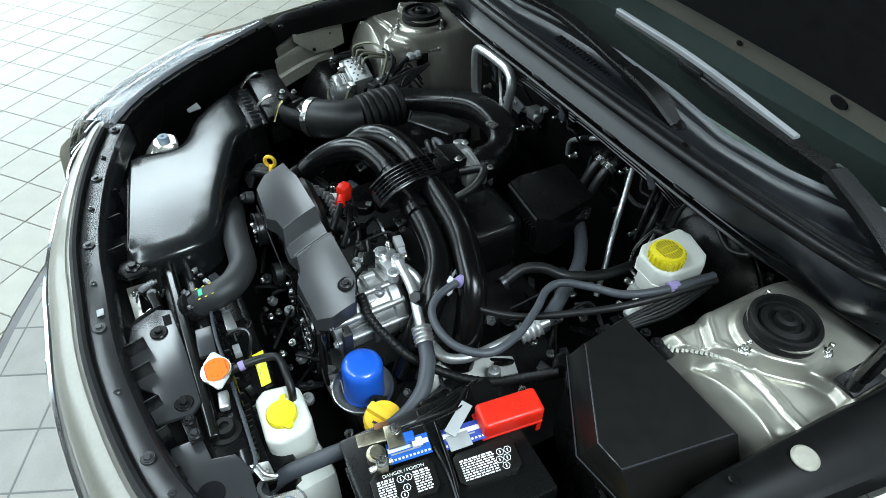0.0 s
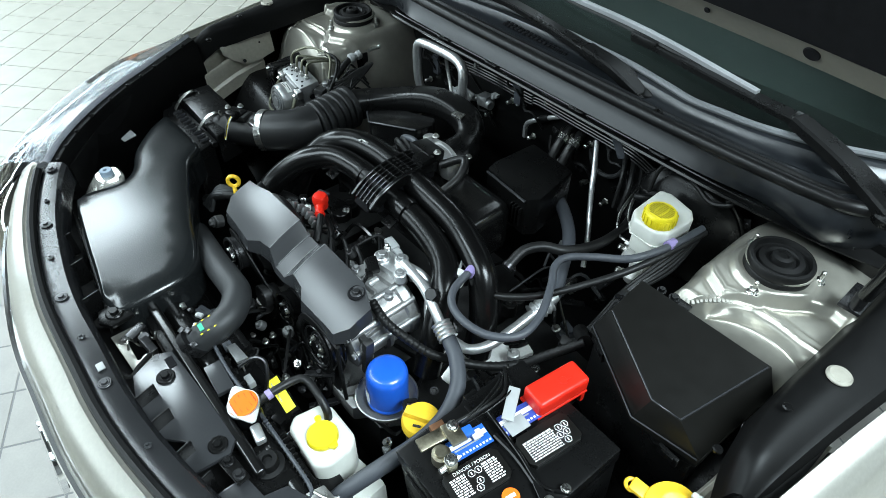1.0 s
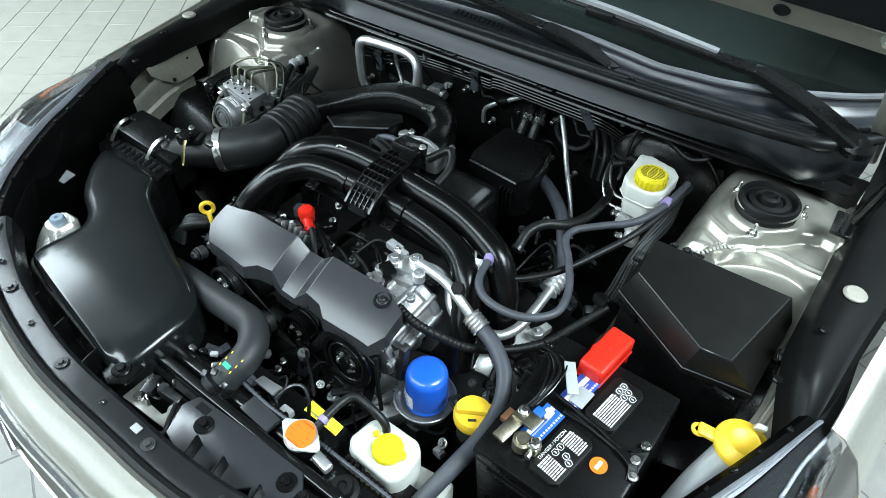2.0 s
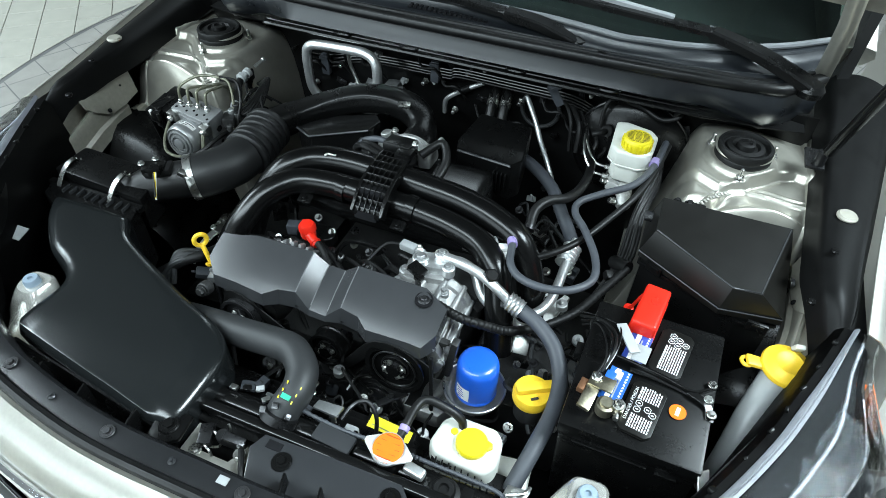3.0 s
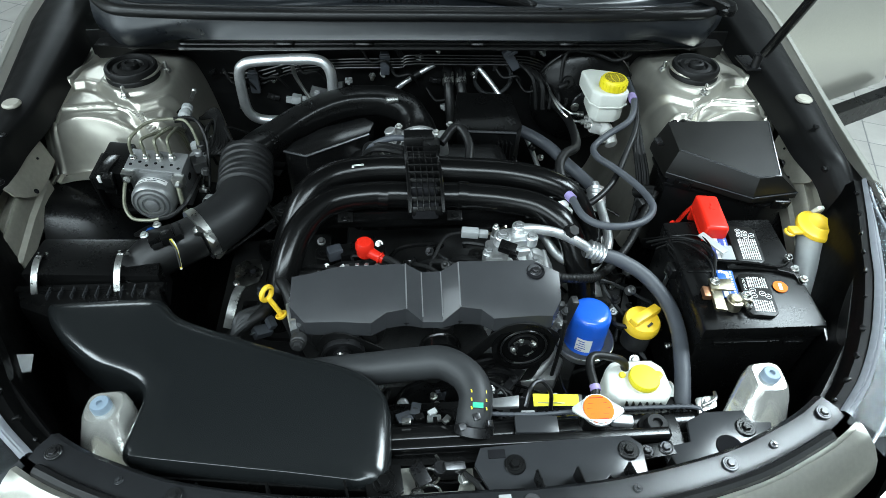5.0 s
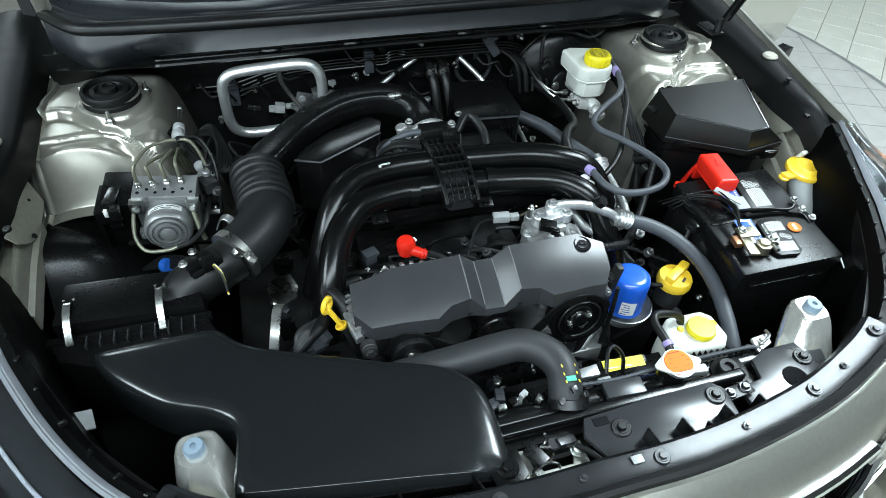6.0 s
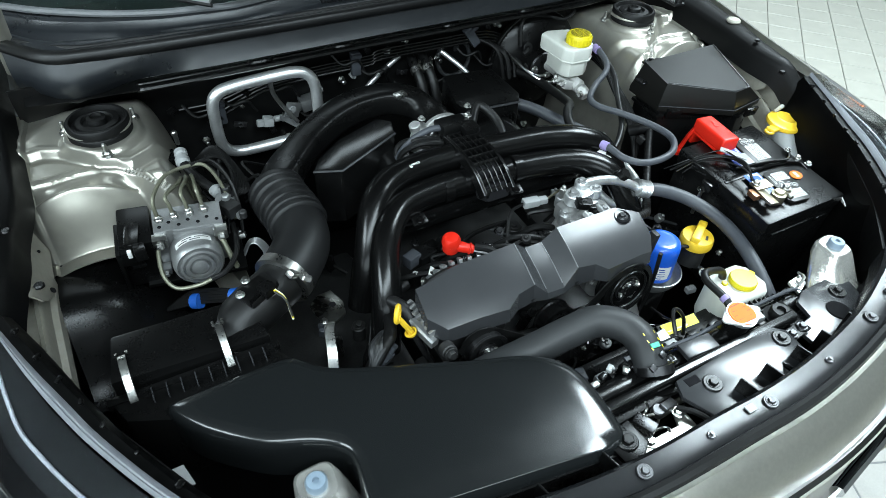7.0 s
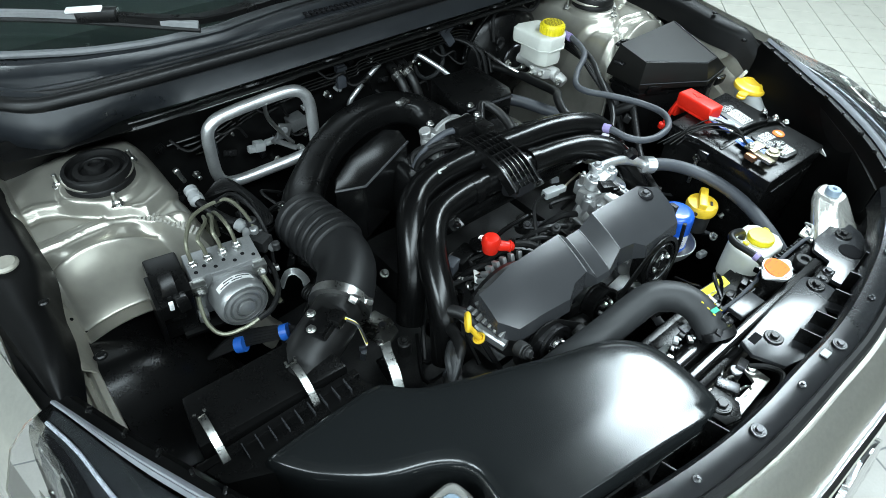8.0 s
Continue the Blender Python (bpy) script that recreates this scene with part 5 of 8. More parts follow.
# raised seam; its lighter plastic carries the highlight along it
part("seam", tube([(-0.267, -0.167, 0.913), (-0.224, -0.192, 0.919), (-0.11, -0.156, 0.941)], 0.0024, 6, 2, straight=True), PANEL, reso)

ecm = thing("vacuum_chamber", (0.11, -0.05, 0.85), "black plastic box lid behind the manifold", "plastic box")
part("lid", prism([(0.059, -0.116, 0.0), (0.174, -0.127, 0.0), (0.188, -0.106, 0), (0.178, -0.01, 0.012), (0.068, 0.0, 0.012), (0.052, -0.09, 0.0)], 0.84, 0.926, 0.005), BLACK, ecm, "black satin lid")
# the front edge's highlight line, put into a paler strip
part("front_rib", tube([(0.062, -0.119, 0.921), (0.172, -0.13, 0.922)], 0.0026, 6, 2), PANEL, ecm)
for k in range(4):
    part("rib", box((0.14 + 0.008 * k, -0.128, 0.88), (0.003, 0.012, 0.04), r=0.0006), BLACK, ecm)
part("connector", box((0.1, -0.135, 0.875), (0.03, 0.02, 0.012), (0, 0, 20)), BLACK, ecm)

# ---- engine front: belt cover, alternator, pulleys ----
ecov = thing("belt_cover", (-0.02, -0.5, 0.85), "charcoal plastic belt cover with a raised middle band", "engine cover")
COVER_PLAN = [(-0.225, -0.471), (-0.227, -0.513), (-0.205, -0.536), (-0.107, -0.543), (-0.084, -0.53), (-0.054, -0.526), (-0.03, -0.532), (0.0, -0.533), (0.027, -0.526), (0.059, -0.53), (0.077, -0.5425), (0.168, -0.54), (0.183, -0.518),
              (0.185, -0.478), (0.144, -0.461), (0.028, -0.46), (0.003, -0.46), (-0.028, -0.46), (-0.053, -0.461), (-0.158, -0.463), (-0.196, -0.469)]
WELL = V(0.147, -0.479, 0.9025)


def cover_top(x, y):
    """Height of the cover: it slopes to the front and rolls over there; a sunk band crosses its middle."""
    z = along([(-0.56, 0.8605), (-0.545, 0.869), (-0.526, 0.8805), (-0.5, 0.8945), (-0.48, 0.903), (-0.46, 0.9105)], y)
    z -= 0.021 * along([(-0.0535, 0.0), (-0.029, 1.0), (0.0015, 1.0), (0.0275, 0.0)], x)
    return z - 0.12 * max(0.0, -0.158 - x) - 0.13 * max(0.0, x - 0.144)


def belt_cover():
    """A sloping shell over its outline, cut along the folds, with a dropped lip and a bolt well at one end."""
    bm = bmesh.new()
    bm.faces.new([bm.verts.new((x, y, 0)) for x, y in COVER_PLAN])
    for y in (-0.48, -0.5, -0.526):
        bmesh.ops.bisect_plane(bm, geom=bm.verts[:] + bm.edges[:] + bm.faces[:], plane_co=(0, y, 0), plane_no=(0, 1, 0))
    for x in (-0.158, -0.0535, -0.029, 0.0015, 0.0275, 0.144):
        bmesh.ops.bisect_plane(bm, geom=bm.verts[:] + bm.edges[:] + bm.faces[:], plane_co=(x, 0, 0), plane_no=(1, 0, 0))
    for v in bm.verts:
        v.co.z = cover_top(v.co.x, v.co.y)
    bmesh.ops.recalc_face_normals(bm, faces=bm.faces)
    rim = [e for e in bm.edges if len(e.link_faces) == 1]
    low = bmesh.ops.extrude_edge_only(bm, edges=rim)["geom"]
    for v in low:
        if isinstance(v, bmesh.types.BMVert):
            if v.co.y < -0.5:
                v.co.y, v.co.z = v.co.y - 0.004, 0.846
            else:
                v.co.z -= 0.03
    bmesh.ops.recalc_face_normals(bm, faces=bm.faces)
    return bevel(bm, 0.0016, 2, 17)


part("shell", belt_cover(), GREYCOV, ecov, "charcoal satin shell", smooth=13)
# no hole is cut: a black disc gives the well's shade
part("bolt_well", join(disc(WELL - V(0, 0, 0.001), 0.0135, 0.0022), ring(WELL + V(0, 0, 0.0012), 0.0133, 0.0011, (0, -0.25, 1), 24)), FELT, ecov, "dark bolt well")
part("bolt", join(disc(WELL + V(0, 0, 0.0006), 0.0095, 0.0018), bolt(WELL + V(0, 0, 0.002), 0.0055, h=0.005)), DARKSTEEL, ecov, "dark steel bolt in its well")
# highlights of the folds, drawn as thin tubes of a paler plastic
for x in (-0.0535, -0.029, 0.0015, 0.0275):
    part("fold_edge", tube([V(x, y, cover_top(x, y) + 0.0002) for y in (-0.461, -0.48, -0.5, -0.526)], 0.0011, 6, 1, straight=True), FOLD, ecov, "pale fold line, its highlight put into the colour")
part("underside", prism([(-0.215, -0.475), (-0.215, -0.52), (-0.1, -0.53), (0.165, -0.53), (0.175, -0.48), (0.14, -0.468), (-0.15, -0.468)], 0.845, 0.852, 0), FELT, ecov, "black underside of the cover")

alt = thing("alternator", (-0.14, -0.46, 0.8), "cast aluminium alternator with cooling slots", "alternator")
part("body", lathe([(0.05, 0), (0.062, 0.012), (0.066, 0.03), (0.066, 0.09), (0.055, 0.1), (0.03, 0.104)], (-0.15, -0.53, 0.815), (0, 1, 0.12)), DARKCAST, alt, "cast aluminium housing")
for k, (x, y) in enumerate(((-0.085, -0.418), (-0.1, -0.415), (-0.116, -0.413), (-0.131, -0.413), (-0.146, -0.415), (-0.16, -0.42), (-0.174, -0.427), (-0.187, -0.436), (-0.198, -0.447), (-0.206, -0.459), (-0.211, -0.472))):
    part("fin", box((x, y, 0.852), (0.0065, 0.014, 0.016), (-30, 0, 9 * (k - 3)), r=0.0012), MOTOR, alt)
for k in range(7):
    part("fin", box((-0.228 + 0.0015 * k, -0.458 - 0.0105 * k, 0.858 - 0.0012 * abs(k - 3)), (0.014, 0.005, 0.013), (0, -35, -6), r=0.0012), MOTOR, alt)
part("end_frame", bar([(-0.236, -0.45, 0.845), (-0.232, -0.49, 0.843), (-0.222, -0.53, 0.84)], 0.013, 0.014), MOTOR, alt, "cast end frame")
part("pivot_lug", join(disc((-0.214, -0.545, 0.845), 0.012, 0.016, (0, -1, 0.3)), bolt((-0.214, -0.562, 0.85), 0.007, (0, -1, 0.3), 0.008)), DARKCAST, alt, "dull pivot bolt")
part("label", box((-0.16, -0.402, 0.835), (0.028, 0.002, 0.014), (-55, 0, 52), r=0.0005), PRINT, alt, "white printed label")
redb = thing("terminal_cap", (-0.118, -0.385, 0.86), "red rubber alternator terminal cap on its cable", "terminal cap")
part("cap", join(lathe([(0.0125, -0.016), (0.014, -0.012), (0.0135, -0.002), (0.0155, 0.0), (0.0155, 0.008), (0.012, 0.0135), (0.006, 0.015), (0.001, 0.0152)], (-0.118, -0.384, 0.872)), tube([(-0.113, -0.388, 0.868), (-0.1, -0.398, 0.866), (-0.088, -0.404, 0.863)], 0.0085, 12, 4, radii=lambda t: 1.15 - 0.25 * t), box((-0.126, -0.379, 0.884), (0.008, 0.005, 0.006), (0, 0, 30), r=0.0015)), RED, redb, "red rubber boot")
part("boot_rib", ring((-0.093, -0.402, 0.8645), 0.0085, 0.0016, (0.8, -0.5, -0.2), 18), RED, redb)
part("cable", tube([(-0.085, -0.405, 0.868), (-0.065, -0.42, 0.866), (-0.045, -0.44, 0.85)], 0.006, 8, 4), RUBBER, redb)

fead = thing("belt_drive", (0.06, -0.53, 0.7), "black belt pulleys with worn steel faces", "belt drive")
for c, r, fr, mt in (((0.128, -0.528, 0.806), 0.05, 0.024, GLOSS), ((0.088, -0.525, 0.688), 0.052, 0.03, DARKSTEEL), ((0.0, -0.52, 0.775), 0.034, 0.018, GLOSS), ((-0.15, -0.54, 0.812), 0.034, 0.016, DARKSTEEL), ((0.0, -0.53, 0.62), 0.075, 0.03, DARKSTEEL)):
    pul = part("pulley", lathe([(r, 0), (r, 0.003), (r * 0.94, 0.005), (r * 0.94, 0.02), (r, 0.022), (r, 0.026), (r * 0.85, 0.026), (r * 0.8, 0.018), (fr, 0.018), (fr * 0.9, 0.024), (0.012, 0.024), (0.011, 0.03), (0.001, 0.03)], c, (0, -1, 0.12), 36), mt, fead, "ribbed belt pulley")
    part("hub", lathe([(fr, 0), (fr, 0.003), (fr * 0.6, 0.005), (0.01, 0.008), (0.001, 0.01)], V(*c) + V(0, -0.019, 0.003), (0, -1, 0.12)), DARKSTEEL, pul)
    for k in range(4):
        a = k * math.pi / 2 + 0.4
        part("hub_bolt", bolt(V(*c) + V(fr * 0.7 * math.cos(a), -0.024, 0.003 + fr * 0.7 * math.sin(a)), 0.0034, (0, -1, 0.12)), STEEL, pul)
for c, r0 in (((0.128, -0.553, 0.809), 0.036), ((0.088, -0.55, 0.691), 0.044)):
    part("wear_ring", ring(c, r0, 0.0016, (0, -1, 0.12), 32), DARKSTEEL, fead, "worn bright ring")
for k in range(4):
    a = k * math.pi / 2 + 0.1
    part("hub_slot", tube([V(0.128 + 0.0195 * math.cos(a + q), -0.5535, 0.8095 + 0.0195 * math.sin(a + q)) for q in (0.0, 0.3, 0.6, 0.9)], 0.0017, 6, 3), STEEL, fead, "worn edge of a hub slot")
part("belt", tube([(-0.184, -0.545, 0.812), (-0.15, -0.548, 0.846), (0.0, -0.54, 0.735), (0.1, -0.548, 0.85), (0.175, -0.54, 0.82), (0.165, -0.54, 0.77), (0.14, -0.54, 0.68), (0.07, -0.545, 0.6), (-0.05, -0.55, 0.56)], 0.0022, 6, 6, flat=5), RUBBER, fead, "black ribbed belt")
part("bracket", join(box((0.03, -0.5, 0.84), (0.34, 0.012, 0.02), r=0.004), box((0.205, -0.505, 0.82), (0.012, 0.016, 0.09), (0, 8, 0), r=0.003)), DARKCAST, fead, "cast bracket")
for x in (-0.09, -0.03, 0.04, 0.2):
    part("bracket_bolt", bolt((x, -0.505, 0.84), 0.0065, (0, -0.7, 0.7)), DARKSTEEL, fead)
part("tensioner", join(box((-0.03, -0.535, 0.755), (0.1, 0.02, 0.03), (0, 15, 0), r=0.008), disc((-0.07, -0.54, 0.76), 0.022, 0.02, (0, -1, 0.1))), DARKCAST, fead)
part("front_casting", join(prism([(0.1, -0.545), (0.2, -0.545), (0.225, -0.5), (0.19, -0.47), (0.1, -0.48)], 0.66, 0.7, 0.008), tube([(0.165, -0.535, 0.7), (0.19, -0.52, 0.73), (0.2, -0.505, 0.76)], 0.007, 10, 4), bolt((0.15, -0.525, 0.7), 0.007), bolt((0.195, -0.51, 0.7), 0.006)), CAST, fead, "pale cast front housing")
part("vertical_stay", tube([(0.187, -0.545, 0.86), (0.189, -0.548, 0.8), (0.189, -0.546, 0.72)], 0.0035, 8, 4), RUBBER, fead)

ofil = thing("oil_filter", (0.245, -0.502, 0.74), "bright blue metal oil filter in an aluminium cup", "oil filter")
AX = V(0.0, 0.03, 0.99)
part("can", lathe([(0.032, 0), (0.0335, 0.004), (0.0335, 0.062), (0.033, 0.067), (0.0312, 0.0725), (0.027, 0.0765), (0.02, 0.078), (0.001, 0.0775)], (0.248, -0.501, 0.752), AX, 36), BLUE, ofil, "blue enamelled can")
part("flutes", lathe([(0.0342, 0), (0.0342, 0.004), (0.0336, 0.006)], (0.248, -0.501, 0.753), AX, 36), BLUE, ofil)
part("cup", lathe([(0.036, 0), (0.044, 0.006), (0.049, 0.018), (0.051, 0.019), (0.051, 0.016), (0.046, 0.003), (0.04, -0.006), (0.02, -0.008)], (0.246, -0.502, 0.742), AX, 36), MOTOR, ofil, "dull aluminium drip cup")
part("cup_rim", ring((0.246, -0.5015, 0.7605), 0.0503, 0.0016, AX, 40), STEEL, ofil, "bright rolled rim")
part("label", tube([V(0.248 + 0.0343 * math.cos(a), -0.501 + 0.0343 * math.sin(a), 0.778) for a in (-2.35, -2.2, -2.05, -1.9, -1.75, -1.6)], 0.0006, 4, 4, flat=26), PRINT, ofil, "white and blue printed label")
for k in range(5):
    a0 = -2.3 + 0.1 * (k % 2)
    part("label_bar", tube([V(0.248 + 0.0348 * math.cos(a), -0.501 + 0.0348 * math.sin(a), 0.766 + 0.0055 * k) for a in (a0, a0 + 0.12, a0 + 0.24, a0 + 0.3 + 0.06 * (k % 3))], 0.0004, 4, 4, flat=2.6), NAVY, ofil)

ocap = thing("oil_filler_cap", (0.338, -0.503, 0.77), "yellow plastic oil filler cap with a grip bar", "oil cap")
part("neck", lathe([(0.024, 0), (0.024, 0.045), (0.021, 0.05)], (0.338, -0.503, 0.745)), DARKCAST, ocap)
part("cap", lathe([(0.029, 0), (0.03, 0.003), (0.03, 0.014), (0.0275, 0.019), (0.001, 0.02)], (0.338, -0.503, 0.787), seg=36), YELLOW, ocap, "yellow round cap")
part("grip", box((0.341, -0.5, 0.811), (0.06, 0.016, 0.014), (0, 0, 30), r=0.004), YELLOW, ocap, "raised grip bar")
part("print", box((0.345, -0.517, 0.8076), (0.012, 0.004, 0.0008), (0, 0, 35), r=0), INK, ocap)

# ---- compressor and its pipes ----
comp = thing("ac_compressor", (0.12, -0.42, 0.8), "cast aluminium air conditioning compressor with bolted manifold", "compressor")
CX = V(0.134, -0.505, 0.81)
part("body", lathe([(0.05, -0.012), (0.06, -0.008), (0.061, 0.012), (0.055, 0.016), (0.055, 0.05), (0.062, 0.053), (0.062, 0.06), (0.057, 0.064), (0.057, 0.096), (0.061, 0.1), (0.061, 0.114), (0.052, 0.122), (0.034, 0.127), (0.03, 0.124), (0.012, 0.124)], CX, (0.05, 1, 0.1), 30), CAST, comp, "cast aluminium body")
part("rear_head", join(box((0.118, -0.402, 0.872), (0.07, 0.04, 0.03), (0, 0, 8), r=0.007), box((0.092, -0.425, 0.868), (0.03, 0.035, 0.022), (0, 0, -14), r=0.006), box((0.152, -0.432, 0.862), (0.03, 0.06, 0.018), (0, 18, 6), r=0.005)), CAST, comp, "stepped cast head")
part("web", box((0.122, -0.446, 0.876), (0.05, 0.006, 0.016), (0, 0, 4), r=0.002), CAST, comp)
part("web", box((0.13, -0.46, 0.874), (0.06, 0.005, 0.014), (0, 0, 4), r=0.002), CAST, comp)
part("name_plate", box((0.168, -0.452, 0.857), (0.028, 0.026, 0.0015), (0, 38, 4), r=0.0004), MOTOR, comp, "small stamped plate")
for k in range(3):
    part("plate_bar", box((0.169, -0.46 + 0.008 * k, 0.8582), (0.02, 0.002, 0.0008), (0, 38, 4), r=0), INK, comp)
for k in range(6):
    a = radians(10 + 32 * k)
    q = CX + V(0.059 * math.cos(a), 0.0, 0.059 * math.sin(a))
    part("through_bolt", join(tube([q + V(0, -0.012, 0), q + V(0.004, 0.112, 0.01)], 0.0062, 10, 2), bolt(q + V(0, -0.014, 0), 0.0055, (0, -1, 0))), CAST if k % 2 else MOTOR, comp)
part("manifold", join(box((0.128, -0.392, 0.893), (0.056, 0.036, 0.016), (0, 0, 10), r=0.005), disc((0.107, -0.4, 0.888), 0.0135, 0.02), disc((0.137, -0.382, 0.895), 0.0115, 0.017), disc((0.156, -0.4, 0.886), 0.0105, 0.018)), ALU, comp, "bright manifold block")
for p, r_ in (((0.107, -0.4, 0.908), 0.007), ((0.137, -0.382, 0.912), 0.0055), ((0.156, -0.4, 0.904), 0.0055), ((0.085, -0.412, 0.882), 0.006), ((0.082, -0.437, 0.879), 0.005), ((0.16, -0.428, 0.876), 0.005), ((0.1, -0.378, 0.889), 0.005), ((0.15, -0.37, 0.886), 0.005)):
    part("boss", join(disc(V(*p) - V(0, 0, 0.022), r_ * 1.7, 0.022, seg=16), bolt(p, r_)), MOTOR, comp)
part("pressure_plug", join(disc((0.098, -0.384, 0.89), 0.006, 0.02, (0, 0.1, 1), 6), disc((0.098, -0.383, 0.908), 0.0035, 0.008)), STEEL, comp)
part("plug", join(box((0.112, -0.424, 0.902), (0.028, 0.02, 0.012), (0, 8, -22), r=0.002), box((0.12, -0.436, 0.899), (0.014, 0.012, 0.01), (0, 8, -22)), tube([(0.12, -0.44, 0.897), (0.13, -0.458, 0.89), (0.15, -0.465, 0.88)], 0.0045, 8, 5)), BLACK, comp, "black plug on a short lead")
for k in range(5):
    part("fin", box((0.165 + 0.006 * k, -0.465, 0.838 - 0.003 * k), (0.003, 0.05, 0.034), (10, 0, 0), r=0.001), CAST, comp)

acl = thing("ac_pipes", (0.2, -0.4, 0.8), "bent bright aluminium refrigerant pipes with crimped ferrules", "refrigerant pipe")
part("pipe", tube([(0.13, -0.383, 0.905), (0.16, -0.384, 0.905), (0.2, -0.386, 0.897), (0.235, -0.394, 0.884), (0.262, -0.4, 0.868)], 0.0085, 12, 6), ALU, acl, "aluminium discharge pipe")
part("pipe", tube([(0.15, -0.378, 0.898), (0.168, -0.366, 0.886), (0.188, -0.362, 0.868), (0.209, -0.383, 0.845), (0.2355, -0.393, 0.833), (0.272, -0.384, 0.828), (0.3, -0.374, 0.826), (0.317, -0.345, 0.83), (0.322, -0.3, 0.837), (0.323, -0.24, 0.845), (0.325, -0.2, 0.85)], 0.0085, 12, 6), ALU, acl, "aluminium suction pipe")
part("ferrule", tube([(0.258, -0.399, 0.87), (0.283, -0.404, 0.861)], 0.0155, 14, 8, radii=lambda t: 1 + 0.08 * math.cos(t * 25)), ALU, acl, "crimped ferrule")
part("charge_cap", join(disc((0.222, -0.385, 0.895), 0.011, 0.018, (0.3, -0.5, 0.8), 6), disc((0.222, -0.385, 0.893), 0.013, 0.006, (0.3, -0.5, 0.8))), BLACK, acl, "black charging cap")
part("upper_ferrule", tube([(0.319, -0.25, 0.836), (0.324, -0.215, 0.846)], 0.0165, 14, 8, radii=lambda t: 1 + 0.1 * math.cos(t * 25)), ALU, acl)
part("foil_bracket", prism([(0.26, -0.35), (0.31, -0.25), (0.345, -0.26), (0.325, -0.33), (0.29, -0.37)], 0.752, 0.768, 0.004), BRIGHTCAST, acl, "bright foil covered bracket")
part("foil_plate", box((0.29, -0.39, 0.77), (0.03, 0.05, 0.004), (30, 20, 20), r=0.002), STEEL, acl)
hoses = thing("refrigerant_hose", (0.36, -0.5, 0.8), "thick slate grey refrigerant hose curving round the filter", "hose")
part("hose", tube([(0.28, -0.403, 0.862), (0.315, -0.416, 0.855), (0.35, -0.443, 0.845), (0.372, -0.487, 0.836), (0.376, -0.54, 0.828), (0.366, -0.6, 0.815), (0.352, -0.66, 0.79), (0.347, -0.69, 0.76)], 0.0122, 14, 7), GREYHOSE, hoses, "slate grey rubber hose")
part("end_ferrule", tube([(0.347, -0.688, 0.765), (0.344, -0.705, 0.725)], 0.016, 14, 8, radii=lambda t: 1 + 0.08 * math.cos(t * 25)), ALU, hoses)

# ---- hoses and cables over the engine's far corner ----
def hose(name, pts, r, material, label, n=6, rib=0.0, count=60):
    h = whole(name, tube(pts, r, 12, n if not rib else 16, radii=(lambda t: 1 + rib * math.sin(t * count * 2 * math.pi)) if rib else None), material, label, "hose" if "hose" in name else "cable")
    return h


hose("purge_hose", [(0.222, -0.27, 0.9), (0.236, -0.318, 0.918), (0.246, -0.362, 0.915), (0.27, -0.386, 0.913), (0.31, -0.392, 0.913), (0.35, -0.38, 0.914), (0.376, -0.345, 0.914), (0.368, -0.295, 0.915), (0.338, -0.24, 0.917), (0.314, -0.205, 0.918), (0.315, -0.175, 0.92), (0.348, -0.147, 0.928), (0.395, -0.122, 0.945), (0.42, -0.06, 0.952), (0.43, 0.02, 0.952)], 0.0064, GREYHOSE, "looped slate grey rubber purge hose")
hose("vent_hose", [(0.2, -0.26, 0.86), (0.235, -0.3, 0.872), (0.275, -0.305, 0.885), (0.33, -0.262, 0.9), (0.375, -0.19, 0.918), (0.405, -0.135, 0.935), (0.425, -0.06, 0.945), (0.436, 0.02, 0.948)], 0.0058, HOSE, "black rubber vent hose beside the loop")
hose("booster_hose", [(0.245, -0.24, 0.885), (0.245, -0.205, 0.9), (0.262, -0.175, 0.905), (0.29, -0.145, 0.898), (0.306, -0.08, 0.885), (0.305, 0.0, 0.88), (0.28, 0.07, 0.88), (0.255, 0.11, 0.885)], 0.0092, HOSE, "black rubber brake booster hose")
hose("heater_hose", [(0.13, -0.01, 0.88), (0.2, -0.045, 0.872), (0.25, -0.085, 0.862), (0.285, -0.14, 0.852), (0.315, -0.19, 0.845), (0.322, -0.215, 0.842)], 0.0122, GREYHOSE, "wide slate grey heater hose")
hose("corrugated_cable", [(0.16, -0.46, 0.88), (0.2, -0.462, 0.868), (0.24, -0.448, 0.85), (0.275, -0.425, 0.828), (0.325, -0.375, 0.81), (0.365, -0.33, 0.815), (0.395, -0.29, 0.84), (0.425, -0.25, 0.868)], 0.0075, RUBBER, "black corrugated cable conduit", rib=0.09, count=70)
rh = thing("radiator_hose", (0, -0.62, 0.8), "thick black rubber radiator hose with paint marks and clamp", "hose")
part("hose", tube([(-0.27, -0.585, 0.795), (-0.18, -0.597, 0.826), (-0.1, -0.606, 0.847), (-0.045, -0.609, 0.858), (-0.005, -0.615, 0.866), (0.025, -0.638, 0.866), (0.035, -0.666, 0.862), (0.031, -0.69, 0.853), (0.027, -0.706, 0.842)], 0.0235, 20, 8), RADHOSE, rh)
part("clamp", tube([(0.03, -0.705, 0.852), (0.028, -0.714, 0.844)], 0.0262, 24, 2), DARKSTEEL, rh, "dark steel spring clamp")
for c_, r_ in (((0.048, -0.713, 0.866), 30), ((0.012, -0.716, 0.868), -10), ((0.03, -0.71, 0.88), 0)):
    part("clamp_ear", box(c_, (0.009, 0.009, 0.005), (20, r_, 15), r=0.001), DARKSTEEL, rh)
